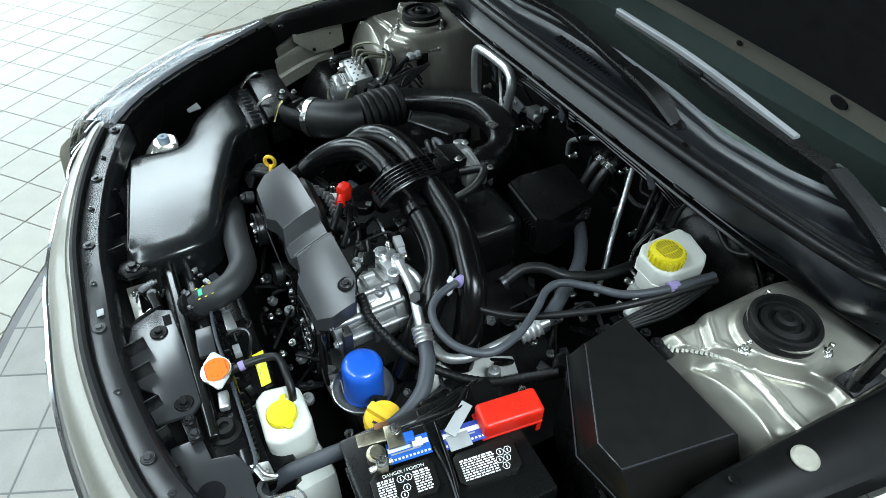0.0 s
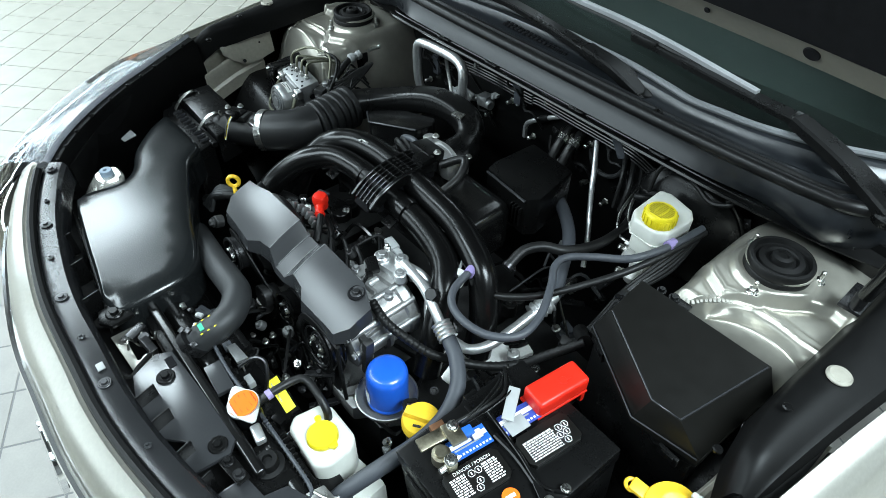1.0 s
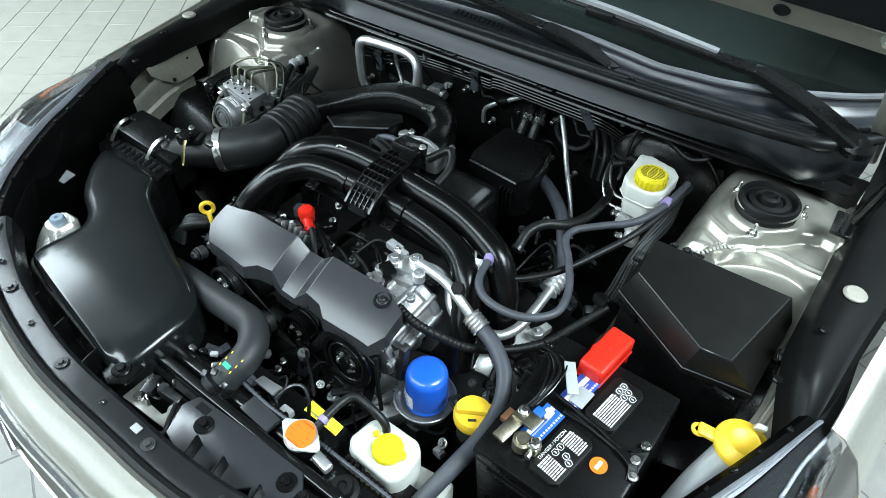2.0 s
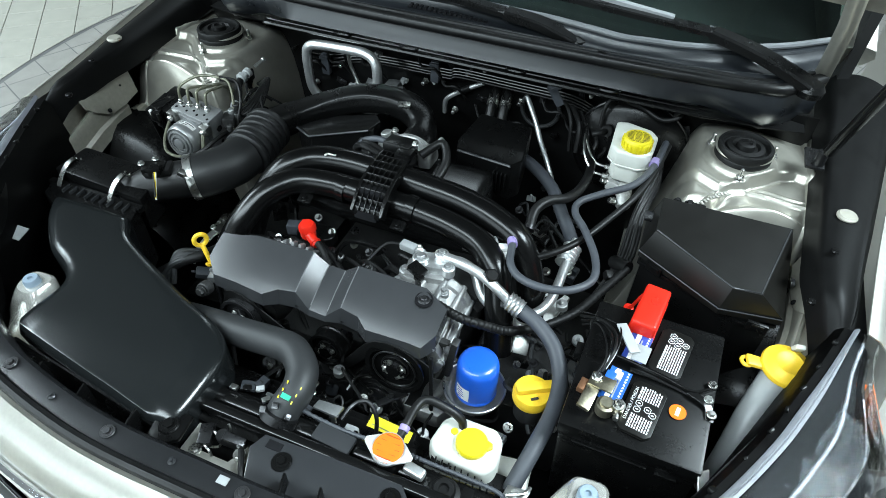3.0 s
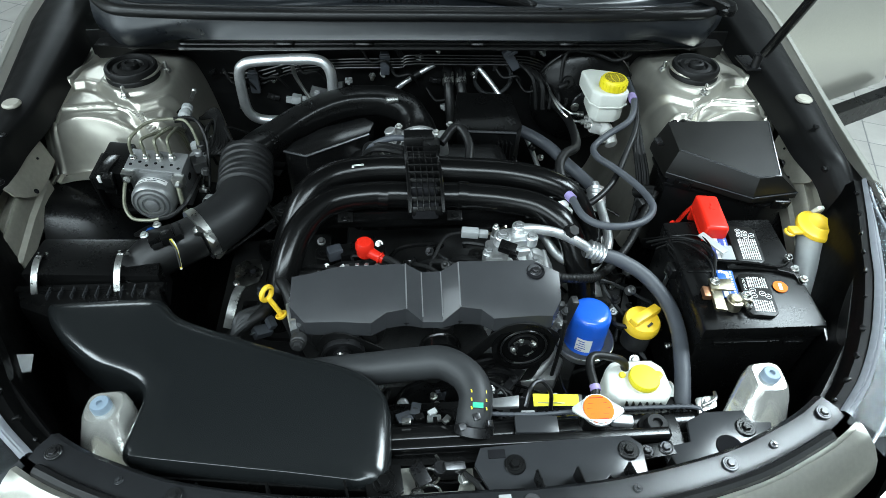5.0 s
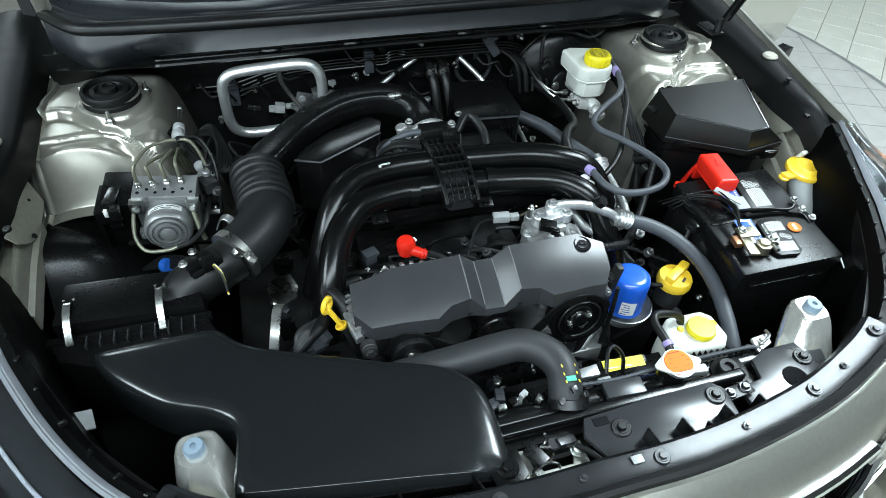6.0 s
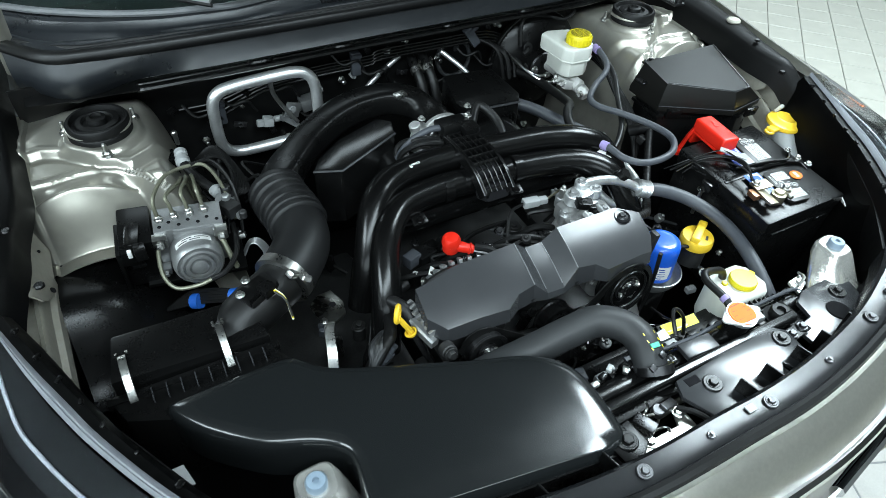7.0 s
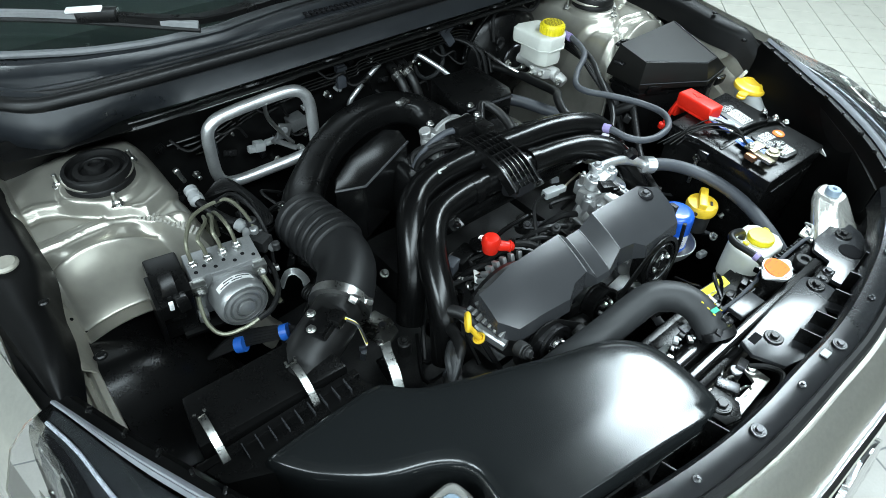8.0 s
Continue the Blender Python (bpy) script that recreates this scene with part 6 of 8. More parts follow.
part("paint_mark", box((0.034, -0.692, 0.8782), (0.014, 0.007, 0.0015), (14, 4, -4), r=0), mat("green paint mark", (0.02, 0.42, 0.24), 0.5, grain=300, bump=0), rh, "green paint mark")
for k in range(2):
    for q in range(3):
        part("paint_dash", box((0.027 + 0.02 * k - 0.001 * q, -0.674 - 0.011 * q, 0.8845 - 0.0025 * q - 0.0045 * k), (0.0016, 0.004, 0.001), (14, 25 * k, 8), r=0), LEMON, rh, "yellow paint dash")
part("outlet", lathe([(0.02, 0), (0.021, 0.003), (0.021, 0.03), (0.026, 0.032)], (0.027, -0.728, 0.8), (0, 0.25, 1)), BLACK, rh)
whole("hose_tape", tube([(0.2335, -0.313, 0.9175), (0.2385, -0.326, 0.918)], 0.0085, 12, 2), LAVENDER, "lavender tape round the grey hose", "tape")
whole("hose_tape", tube([(0.418, -0.062, 0.952), (0.42, -0.045, 0.952)], 0.0085, 12, 2), LAVENDER, "lavender tape round the grey hose", "tape")
sol = thing("purge_valve", (0.225, -0.305, 0.89), "small pale plastic valve with plug and wires", "valve")
part("body", join(box((0.222, -0.328, 0.904), (0.018, 0.014, 0.016), (0, 0, 20)), box((0.23, -0.338, 0.9), (0.014, 0.012, 0.012), (0, 0, 20))), PRINT, sol)
part("wire", tube([(0.22, -0.335, 0.9), (0.2, -0.3, 0.91), (0.19, -0.28, 0.9)], 0.0025, 6, 5), NECK, sol)
whole("hose_clip", join(tube([(0.245, -0.243, 0.884), (0.245, -0.236, 0.887)], 0.0108, 14, 2), box((0.257, -0.24, 0.886), (0.01, 0.003, 0.006))), DARKSTEEL, "bright steel spring clip on the booster hose", "hose clip")

# ---- dipstick, plug wires and brackets beside the alternator ----
dip = thing("dipstick", (-0.255, -0.497, 0.84), "yellow plastic engine dipstick ring", "dipstick")
ringpts = [V(-0.262, -0.49, 0.884) + V(0.006 * math.cos(a), 0.0085 * math.cos(a), 0.0118 * math.sin(a)) for a in (k * math.pi / 8 for k in range(16))]
part("ring", tube(ringpts, 0.004, 10, 2, closed=True), YELLOW, dip, "yellow ring handle")
part("stem", tube([(-0.26, -0.4915, 0.873), (-0.252, -0.495, 0.858), (-0.2445, -0.499, 0.844)], 0.0042, 8, 4), YELLOW, dip)
part("collar", lathe([(0.0045, 0), (0.008, 0.001), (0.0095, 0.004), (0.0095, 0.006), (0.0075, 0.0065), (0.0055, 0.003)], (-0.2435, -0.4995, 0.8395), (-0.4, 0.2, 0.9), 22), YELLOW, dip)
part("tube", tube([(-0.243, -0.5, 0.842), (-0.225, -0.52, 0.79), (-0.2, -0.55, 0.72), (-0.19, -0.57, 0.66)], 0.0045, 8, 5), DARKSTEEL, dip, "dark steel guide tube")
whole("wire_loom", tube([(-0.34, -0.53, 0.81), (-0.3, -0.51, 0.835), (-0.275, -0.49, 0.84), (-0.26, -0.455, 0.835), (-0.25, -0.41, 0.82), (-0.2, -0.39, 0.82)], 0.0095, 10, 12, radii=lambda t: 1 + 0.06 * math.sin(t * 350)), RUBBER, "taped black wiring loom beside the dipstick", "wiring loom")
for k in range(4):
    whole("loom_wire", tube([(-0.34 + 0.01 * k, -0.535, 0.80), (-0.31, -0.52 + 0.004 * k, 0.835 + 0.004 * k), (-0.285, -0.5 + 0.006 * k, 0.84), (-0.27, -0.47, 0.825)], 0.0055, 8, 6), RADHOSE, "black loom wire curving by the cover", "wire", "loom wires")
plate = thing("support_bracket", (-0.32, -0.37, 0.78), "bare steel bracket plate with a round hole", "bracket")
part("plate", prism([(-0.333, -0.328), (-0.308, -0.326), (-0.298, -0.358), (-0.303, -0.382), (-0.322, -0.392), (-0.342, -0.388), (-0.35, -0.345)], 0.789, 0.7945, 0.0015), DULLSTEEL, plate, "dull steel plate")
part("leg", bar([(-0.33, -0.385, 0.792), (-0.338, -0.4, 0.788), (-0.345, -0.428, 0.775), (-0.352, -0.45, 0.755)], 0.016, 0.003, 4), STEEL, plate, "bent steel leg")
part("hole", disc((-0.316, -0.357, 0.7938), 0.0055, 0.0012), FELT, plate)
part("bolt", bolt((-0.34, -0.385, 0.795), 0.004), STEEL, plate)
whole("grey_plug", join(box((-0.284, -0.487, 0.79), (0.03, 0.018, 0.018), (20, 20, 35), r=0.003), box((-0.27, -0.478, 0.8), (0.012, 0.02, 0.014), (20, 20, 35), r=0.002), box((-0.292, -0.495, 0.797), (0.02, 0.003, 0.004), (20, 20, 35), r=0.001)), GREYHOSE, "grey plastic wiring plug beside the dipstick", "connector")
whole("breather_elbow", tube([(-0.262, -0.418, 0.845), (-0.25, -0.44, 0.855), (-0.238, -0.462, 0.853), (-0.232, -0.482, 0.838)], 0.0095, 12, 6), HOSE, "black rubber elbow beside the alternator", "hose")
foil = thing("harness_clip", (-0.388, -0.246, 0.85), "pale metal harness clip beside the bellows", "clip")
part("strip", bar([(-0.415, -0.236, 0.845), (-0.404, -0.238, 0.866), (-0.392, -0.244, 0.869), (-0.384, -0.252, 0.858), (-0.382, -0.256, 0.845)], 0.014, 0.002, 4), ALU, foil, "bent bright strip")
for k in range(5):
    part("band", ring((-0.386 + 0.001 * k, -0.265 - 0.005 * k, 0.838), 0.011, 0.0022, (0.1, -1, 0.1), 16), RUBBER, foil)
coil = thing("coil_connector", (-0.17, -0.36, 0.8), "grey plastic plug and black ignition coil", "connector")
part("plug", box((-0.172, -0.352, 0.83), (0.026, 0.02, 0.022), (0, 0, 20), r=0.003), GREYHOSE, coil, "grey plug")
part("coil", join(box((-0.14, -0.345, 0.825), (0.05, 0.03, 0.02), (0, 0, 15), r=0.004), disc((-0.105, -0.35, 0.82), 0.02, 0.02)), BLACK, coil)
for k in range(6):
    whole("engine_wire", tube([(-0.23 + 0.05 * k, -0.36, 0.8), (-0.2 + 0.05 * k, -0.385, 0.83 + 0.006 * (k % 3)), (-0.16 + 0.05 * k, -0.4, 0.835), (-0.13 + 0.055 * k, -0.43, 0.82)], 0.004 + 0.001 * (k % 3), 8, 6), RUBBER if k % 2 else HOSE, "black engine wire under the runners", "wire", "engine wires")
con = thing("sensor_connector", (0.062, -0.35, 0.85), "pale grey plastic sensor connector with its wire", "connector")
part("housing", join(box((0.062, -0.348, 0.866), (0.03, 0.016, 0.014), (0, 0, -8), r=0.002), box((0.085, -0.352, 0.866), (0.016, 0.012, 0.011), (0, 0, -8), r=0.002)), NECK, con, "pale grey housing")
part("wire", tube([(0.048, -0.346, 0.866), (0.02, -0.35, 0.86), (0.0, -0.375, 0.84), (-0.015, -0.4, 0.82)], 0.003, 6, 6), HOSE, con)
part("wire", tube([(0.092, -0.353, 0.866), (0.11, -0.35, 0.87), (0.12, -0.36, 0.89)], 0.0022, 6, 6), BRASS, con)

# ---- brake fluid reservoir, booster ----
brk = thing("brake_reservoir", (0.37, 0.0, 0.88), "milky white brake fluid reservoir with yellow cap", "brake fluid reservoir")
part("tank", prism([(0.332, 0.035), (0.352, 0.042), (0.4, 0.03), (0.414, 0.012), (0.41, -0.052), (0.392, -0.066), (0.35, -0.064), (0.335, -0.045)], 0.935, 0.967, 0.006, 3), WHITEP, brk, "milky plastic tank")
part("tank_lower", prism([(0.345, 0.02), (0.4, 0.02), (0.408, -0.048), (0.39, -0.06), (0.352, -0.058), (0.342, -0.04)], 0.898, 0.937, 0.006, 2), WHITEP, brk)
part("seam", prism([(0.332, 0.03), (0.352, 0.038), (0.4, 0.027), (0.412, 0.012), (0.412, -0.053), (0.393, -0.067), (0.35, -0.065), (0.334, -0.046)], 0.935, 0.938, 0.001), WHITEP, brk)
cap = part("cap", lathe([(0.0255, 0), (0.026, 0.002), (0.026, 0.017), (0.0235, 0.021), (0.001, 0.0215)], (0.379, -0.037, 0.967), seg=40), LEMON, brk, "yellow screw cap with black printing")
for k in range(20):
    a = k * math.pi / 10
    part("grip", box((0.379 + 0.026 * math.cos(a), -0.037 + 0.026 * math.sin(a), 0.976), (0.0035, 0.0038, 0.016), (0, 0, math.degrees(a)), r=0.0008), LEMON, cap)
PENCAP = mat("worn black print", (0.2, 0.16, 0.015), 0.5, grain=900, bump=0, spots=0.8, wear=(0.65, 0.54, 0.02))
for k in range(9):
    w = 0.042 * math.sqrt(max(0.08, 1 - ((k - 4) / 4.8) ** 2))
    for q in range(3):
        part("print", box((0.379 + (q - 1) * w * 0.34, -0.053 + 0.004 * k, 0.9888), (w * 0.28, 0.0019, 0.0006), r=0), PENCAP, cap)
part("master_cylinder", join(lathe([(0.013, 0), (0.015, 0.004), (0.015, 0.03), (0.0125, 0.034), (0.0125, 0.11)], (0.382, -0.068, 0.876), (-0.1, 1, 0.05)), lathe([(0.011, 0), (0.014, 0.003), (0.014, 0.02), (0.011, 0.024)], (0.384, -0.066, 0.872), (0.1, -0.9, -0.4)), box((0.36, -0.04, 0.88), (0.03, 0.04, 0.02), (0, 15, 0), r=0.004)), BRIGHTCAST, brk, "cast master cylinder")
for p_ in ((0.345, -0.05, 0.885), (0.352, -0.02, 0.886), (0.37, -0.085, 0.87)):
    part("fitting", join(disc(p_, 0.006, 0.014, (-0.7, -0.5, 0.3), 6), disc(p_, 0.0075, 0.004, (-0.7, -0.5, 0.3))), STEEL, brk)
for k, (y, dx) in enumerate(((-0.03, -0.02), (0.0, -0.02))):
    part("line_nut", disc((0.345, y, 0.882), 0.006, 0.014, (-1, 0, 0), 6), STEEL, brk)
    part("brake_line", tube([(0.335, y, 0.882), (0.31, y + 0.005, 0.885), (0.285, y + 0.04, 0.9), (0.27, 0.09, 0.92)], 0.0028, 6, 6), STEEL, brk, "thin steel brake line")
boost = thing("brake_booster", (0.37, 0.09, 0.86), "round black brake booster on the firewall", "brake booster")
part("shell", lathe([(0.02, -0.005), (0.05, 0.0), (0.1, 0.012), (0.115, 0.03), (0.115, 0.05), (0.1, 0.06)], (0.365, 0.06, 0.87), (0, 1, 0), 40), BLACK, boost, "pressed black shell")
part("crimped_rim", ring((0.365, 0.098, 0.87), 0.1155, 0.0035, (0, 1, 0), 44), GLOSS, boost)
part("flange", lathe([(0.018, 0), (0.034, 0.001), (0.036, 0.004), (0.034, 0.008)], (0.368, 0.05, 0.87), (0, 1, 0), 24), DARKSTEEL, boost, "steel mounting flange")
for sx in (-1, 1):
    part("stud_nut", bolt((0.368 + sx * 0.028, 0.05, 0.87), 0.0065, (0, -1, 0), 0.01), STEEL, boost)
part("check_valve", join(disc((0.315, 0.062, 0.925), 0.012, 0.012, (0, -1, 0.3)), tube([(0.315, 0.055, 0.927), (0.306, 0.04, 0.93), (0.29, 0.035, 0.925)], 0.006, 10, 4)), RUBBER, boost, "black check valve")

# ---- fuse box ----
fuse = thing("fuse_box", (0.55, -0.24, 0.8), "black plastic fuse box with a sloped chamfered lid", "fuse box")


def fuse_lid():
    top = [V(0.446, -0.173, 0.972), V(0.646, -0.168, 0.97), V(0.613, -0.31, 0.947), V(0.571, -0.313, 0.946), V(0.447, -0.243, 0.957)]
    low = [V(0.432, -0.163, 0.918), V(0.664, -0.158, 0.918), V(0.653, -0.316, 0.915), V(0.563, -0.329, 0.915), V(0.432, -0.25, 0.915)]
    bot = [p + V(0, 0, -0.012) for p in low]
    return bevel(loft([bot, low, top]), 0.0055, 4, 15)


lid = part("lid", fuse_lid(), LIDPLASTIC, fuse, "satin black lid", smooth=25)
# edge highlights of the lid, painted as lines of lighter plastic
part("edge_bead", tube([V(0.449, -0.241, 0.9575), V(0.571, -0.311, 0.9465), V(0.611, -0.3085, 0.9475), V(0.643, -0.172, 0.97)], 0.0013, 6, 1, straight=True), PANEL, lid)
part("edge_bead", tube([V(0.431, -0.2515, 0.9155), V(0.562, -0.331, 0.9155), V(0.652, -0.3175, 0.9155)], 0.0012, 6, 1, straight=True), PANEL, lid)
BX = [(0.445, -0.172), (0.655, -0.17), (0.648, -0.305), (0.596, -0.32), (0.44, -0.25)]
part("box", prism(BX, 0.72, 0.905, 0.004), BLACK, fuse)
part("flange", prism([(x + (x - 0.55) * 0.05, y + (y + 0.24) * 0.05) for x, y in BX], 0.885, 0.892, 0.002), BLACK, fuse)
for at, rz in (((0.462, -0.268, 0.9), -30), ((0.622, -0.328, 0.898), -4)):
    part("latch", join(box(at, (0.03, 0.006, 0.02), (8, 0, rz), r=0.002), box(V(*at) + V(0, -0.004, 0.004), (0.018, 0.004, 0.008), (0, 0, rz))), BLACK, lid, "small latch")
part("side_bolt", bolt((0.664, -0.23, 0.915), 0.006, (1, 0, 0.4)), DARKSTEEL, fuse)
part("side_tab", box((0.44, -0.19, 0.94), (0.03, 0.024, 0.004)), DARKSTEEL, fuse)
part("rear_tab", join(box((0.5, -0.15, 0.95), (0.034, 0.02, 0.006), (0, 0, 0)), bolt((0.49, -0.148, 0.953), 0.006), bolt((0.47, -0.152, 0.955), 0.005)), BLACK, fuse)

# ---- battery ----
bat = thing("battery", (0.49, -0.47, 0.68), "black car battery with white warning labels and orange dot", "battery")
BT = pose(0.489, -0.471, 0.79, 3.2, -3.0, -2.5)


def on_bat(bm):
    return moved(bm, BT)


case = part("case", on_bat(box((0, 0, -0.025), (0.182, 0.222, 0.2), r=0.006)), BLACK, bat, "black battery case")
part("lid", on_bat(join(box((0, 0, 0.085), (0.185, 0.226, 0.03), r=0.005), box((0.0, 0.0, 0.1), (0.17, 0.006, 0.004), r=0.001))), BLACK, bat, "black battery lid")
part("grip_ledge", on_bat(join(box((-0.02, -0.1135, 0.066), (0.1, 0.005, 0.005), r=0.001), box((0.055, -0.1135, 0.06), (0.028, 0.005, 0.008), r=0.001))), BLACK, case, "moulded grip ledge")


def bar_mesh(m, x, y, dx, dy):
    return moved(box((x, y, 0), (dx, dy, 0.0005), r=0), m)


def hexagon(m, x, y, r):
    return moved(join(*[box((x + r * math.cos(a), y + r * math.sin(a), 0), (0.0007, r * 1.1, 0.0005), (0, 0, math.degrees(a)), r=0) for a in (k * math.pi / 3 for k in range(6))]), m)


def headline(m, lab):
    cu = bpy.data.curves.new("headline", "FONT")
    cu.body, cu.size, cu.align_x, cu.align_y = "DANGER / POISON", 0.0064, "CENTER", "CENTER"
    tmp = bpy.data.objects.new("headline", cu)
    scene.collection.objects.link(tmp)
    me = bpy.data.meshes.new_from_object(tmp)
    bpy.data.objects.remove(tmp)
    bm = bmesh.new()
    bm.from_mesh(me)
    part("headline", moved(bm, m @ pose(-0.0155, 0.002, 0, 0, 0, 90)), PRINT, lab, "white lettering")


def warning_label(at, blocks, icons, seed):
    """A raised eight-cornered panel; its print reads along +y with its head towards -x."""
    m = Matrix.Translation(at) @ pose(0, 0, 0, 3.2, -3.0, -10)
    oct_ = [(-0.023, -0.034), (-0.016, -0.041), (0.016, -0.041), (0.023, -0.034), (0.023, 0.034), (0.016, 0.041), (-0.016, 0.041), (-0.023, 0.034)]
    lab = part("label", moved(prism(oct_, -0.006, 0.0, 0.0012), m), LIDPLASTIC, bat, "raised black warning panel with white print")
    up = m @ Matrix.Translation((0, 0, 0.0004))
    rl = random.Random(seed)
    if len(blocks) > 1:
        headline(up, lab)
    for y0, y1 in blocks:
        for k in range(9):
            y, x = y0, -0.0095 + 0.0033 * k
            while y < y1 - 0.002:
                ln = min(rl.uniform(0.003, 0.009), y1 - y)
                part("print_bar", bar_mesh(up, x, y + ln / 2, 0.0017 if k else 0.0024, ln - 0.0008), PRINT, lab)
                y += ln + 0.0006
    for x, y in icons:
        part("icon", hexagon(up, x, y, 0.0042), PRINT, lab)
        part("icon_mark", bar_mesh(up, x, y, 0.004, 0.0016), PRINT, lab)


warning_label(V(0.486, -0.532, 0.8945), ((-0.034, -0.012), (0.012, 0.034)), ((-0.006, -0.004), (-0.006, 0.006), (0.007, 0.001), (0.015, -0.004)), 4)
warning_label(V(0.51, -0.429, 0.9005), ((-0.034, 0.012),), ((-0.006, 0.02), (0.004, 0.026), (0.004, 0.016), (0.014, 0.021), (-0.006, 0.03)), 9)
part("orange_dot", moved(lathe([(0.0112, 0), (0.0112, 0.0012), (0.001, 0.0014)], (0, 0, 0)), pose(0.531, -0.517, 0.8915, 3, -3, 0)), ORANGE, bat, "orange round sticker")
part("dot_print", moved(box((0, 0, 0.0016), (0.005, 0.013, 0.0005), r=0), pose(0.531, -0.517, 0.8915, 3, -3, -10)), PRINT, bat)
for cx, cy, m_ in ((0.446, -0.508, SKYBLUE), (0.463, -0.438, NAVY)):
    lm = pose(cx, cy, 0.8925 + 0.085 * (cy + 0.508), 3.2, -3, -10)
    st = part("side_label", moved(box((0, 0, 0), (0.03, 0.056, 0.0012), r=0), lm), m_, bat, "blue and white printed label")
    part("label_band", moved(box((-0.004, 0, 0.0009), (0.007, 0.054, 0.0006), r=0), lm), PRINT, st)
    part("label_band", moved(box((0.0025, -0.004, 0.0009), (0.002, 0.04, 0.0006), r=0), lm), NECK, st)
    for k in range(11):
        part("label_dot", moved(box((0.0105, -0.025 + 0.005 * k, 0.0009), (0.0028, 0.0028, 0.0006), r=0), lm), PRINT, st)
neg = part("negative_clamp", join(box((0.415, -0.546, 0.9), (0.018, 0.04, 0.006), (0, 6, -10), r=0.0015), box((0.428, -0.52, 0.905), (0.034, 0.022, 0.004), (0, -4, -10), r=0.001), lathe([(0.0125, -0.012), (0.0125, 0.004), (0.0085, 0.005), (0.008, 0.009), (0.001, 0.009)], (0.439, -0.55, 0.9)), box((0.455, -0.549, 0.9), (0.016, 0.014, 0.016), (0, 0, -10), r=0.002)), BRASS, bat, "dull brass negative clamp")
part("clamp_bolt", join(bolt((0.455, -0.548, 0.908), 0.006, h=0.008), tube([(0.455, -0.566, 0.9), (0.455, -0.535, 0.9)], 0.004, 8, 2)), STEEL, neg, "steel clamp bolt")
part("strap_bolt", bolt((0.42, -0.515, 0.907), 0.0055), STEEL, neg)
part("sense_block", join(box((0.436, -0.506, 0.901), (0.014, 0.02, 0.01), (0, 0, -10), r=0.002)), SKYBLUE, bat, "bright blue sensor block")
part("sense_top", box((0.446, -0.496, 0.9), (0.012, 0.014, 0.004), (0, 0, -10), r=0.001), PRINT, bat)
part("copper_strap", box((0.405, -0.528, 0.896), (0.012, 0.02, 0.01), (0, 0, -10), r=0.001), mat("copper strap", (0.4, 0.2, 0.11), 0.4, 0.9, grain=300), bat)
part("divider", tube([(0.46, -0.476, 0.8955), (0.5, -0.4765, 0.8955), (0.55, -0.485, 0.894)], 0.004, 6, 4, flat=0.6), GLOSS, bat)
part("hold_down", join(bar([(0.43, -0.462, 0.9), (0.5, -0.474, 0.902), (0.545, -0.482, 0.9), (0.575, -0.462, 0.898)], 0.0042, 0.005), bar([(0.54, -0.483, 0.899), (0.565, -0.495, 0.898), (0.572, -0.515, 0.89)], 0.011, 0.003)), GLOSS, bat, "black battery hold-down bar")
for p_ in ((0.566, -0.488, 0.9), (0.572, -0.508, 0.897), (0.569, -0.462, 0.9)):
    part("hold_bolt", bolt(p_, 0.0045), STEEL, bat)

pos = thing("positive_cover", (0.465, -0.375, 0.9), "glossy red plastic positive terminal cover", "terminal cover")
PC = pose(0.4685, -0.371, 0.91, 0, 0, -8)
part("hood", moved(join(box((0, 0, 0), (0.038, 0.086, 0.029), r=0.006, seg=3), box((0.0, 0.0385, -0.02), (0.036, 0.008, 0.04), r=0.003)), PC), RED, pos, "red plastic hood")
part("hood_lip", moved(box((0.0, -0.002, -0.0135), (0.0405, 0.087, 0.004), r=0.0015), PC), RED, pos)
part("strap", bar([(0.459, -0.331, 0.905), (0.453, -0.326, 0.885), (0.445, -0.322, 0.855)], 0.009, 0.005), RED, pos)
part("strap_eye", lathe([(0.008, 0), (0.009, 0.003), (0.008, 0.01), (0.004, 0.012)], (0.442, -0.321, 0.842)), RED, pos)
part("arrow", moved(join(disc((0.002, 0.008, 0.0145), 0.006, 0.0012), box((0.002, 0.016, 0.0152), (0.004, 0.01, 0.0014), r=0.0004)), PC), RED, pos)
tray = thing("battery_tray_cables", (0.42, -0.43, 0.85), "bundle of black battery cables with terminal blocks", "cable bundle")
for k in range(4):
    part("cable", tube([(0.416 + 0.004 * k, -0.515 + 0.006 * k, 0.906), (0.424 + 0.004 * k, -0.486 + 0.007 * k, 0.914 + 0.003 * (k % 3)), (0.418 + 0.005 * k, -0.45 + 0.009 * k, 0.91 + 0.004 * (k % 2)), (0.402 + 0.001 * k, -0.412 + 0.005 * k, 0.894), (0.38 - 0.003 * k, -0.395 + 0.012 * k, 0.862 - 0.004 * k)], 0.0014 + 0.0005 * (k % 3), 8, 6), GLOSS if k % 2 else RUBBER, tray)
part("block", join(box((0.403, -0.412, 0.88), (0.022, 0.03, 0.014), (0, 0, 10)), box((0.388, -0.45, 0.865), (0.014, 0.022, 0.02)), box((0.396, -0.43, 0.878), (0.008, 0.03, 0.004), (0, 0, 20))), GLOSS, tray, "black terminal block")
part("stud", join(disc((0.392, -0.439, 0.79), 0.0035, 0.065), bolt((0.392, -0.439, 0.848), 0.006, h=0.01)), STEEL, tray, "tall steel stud")
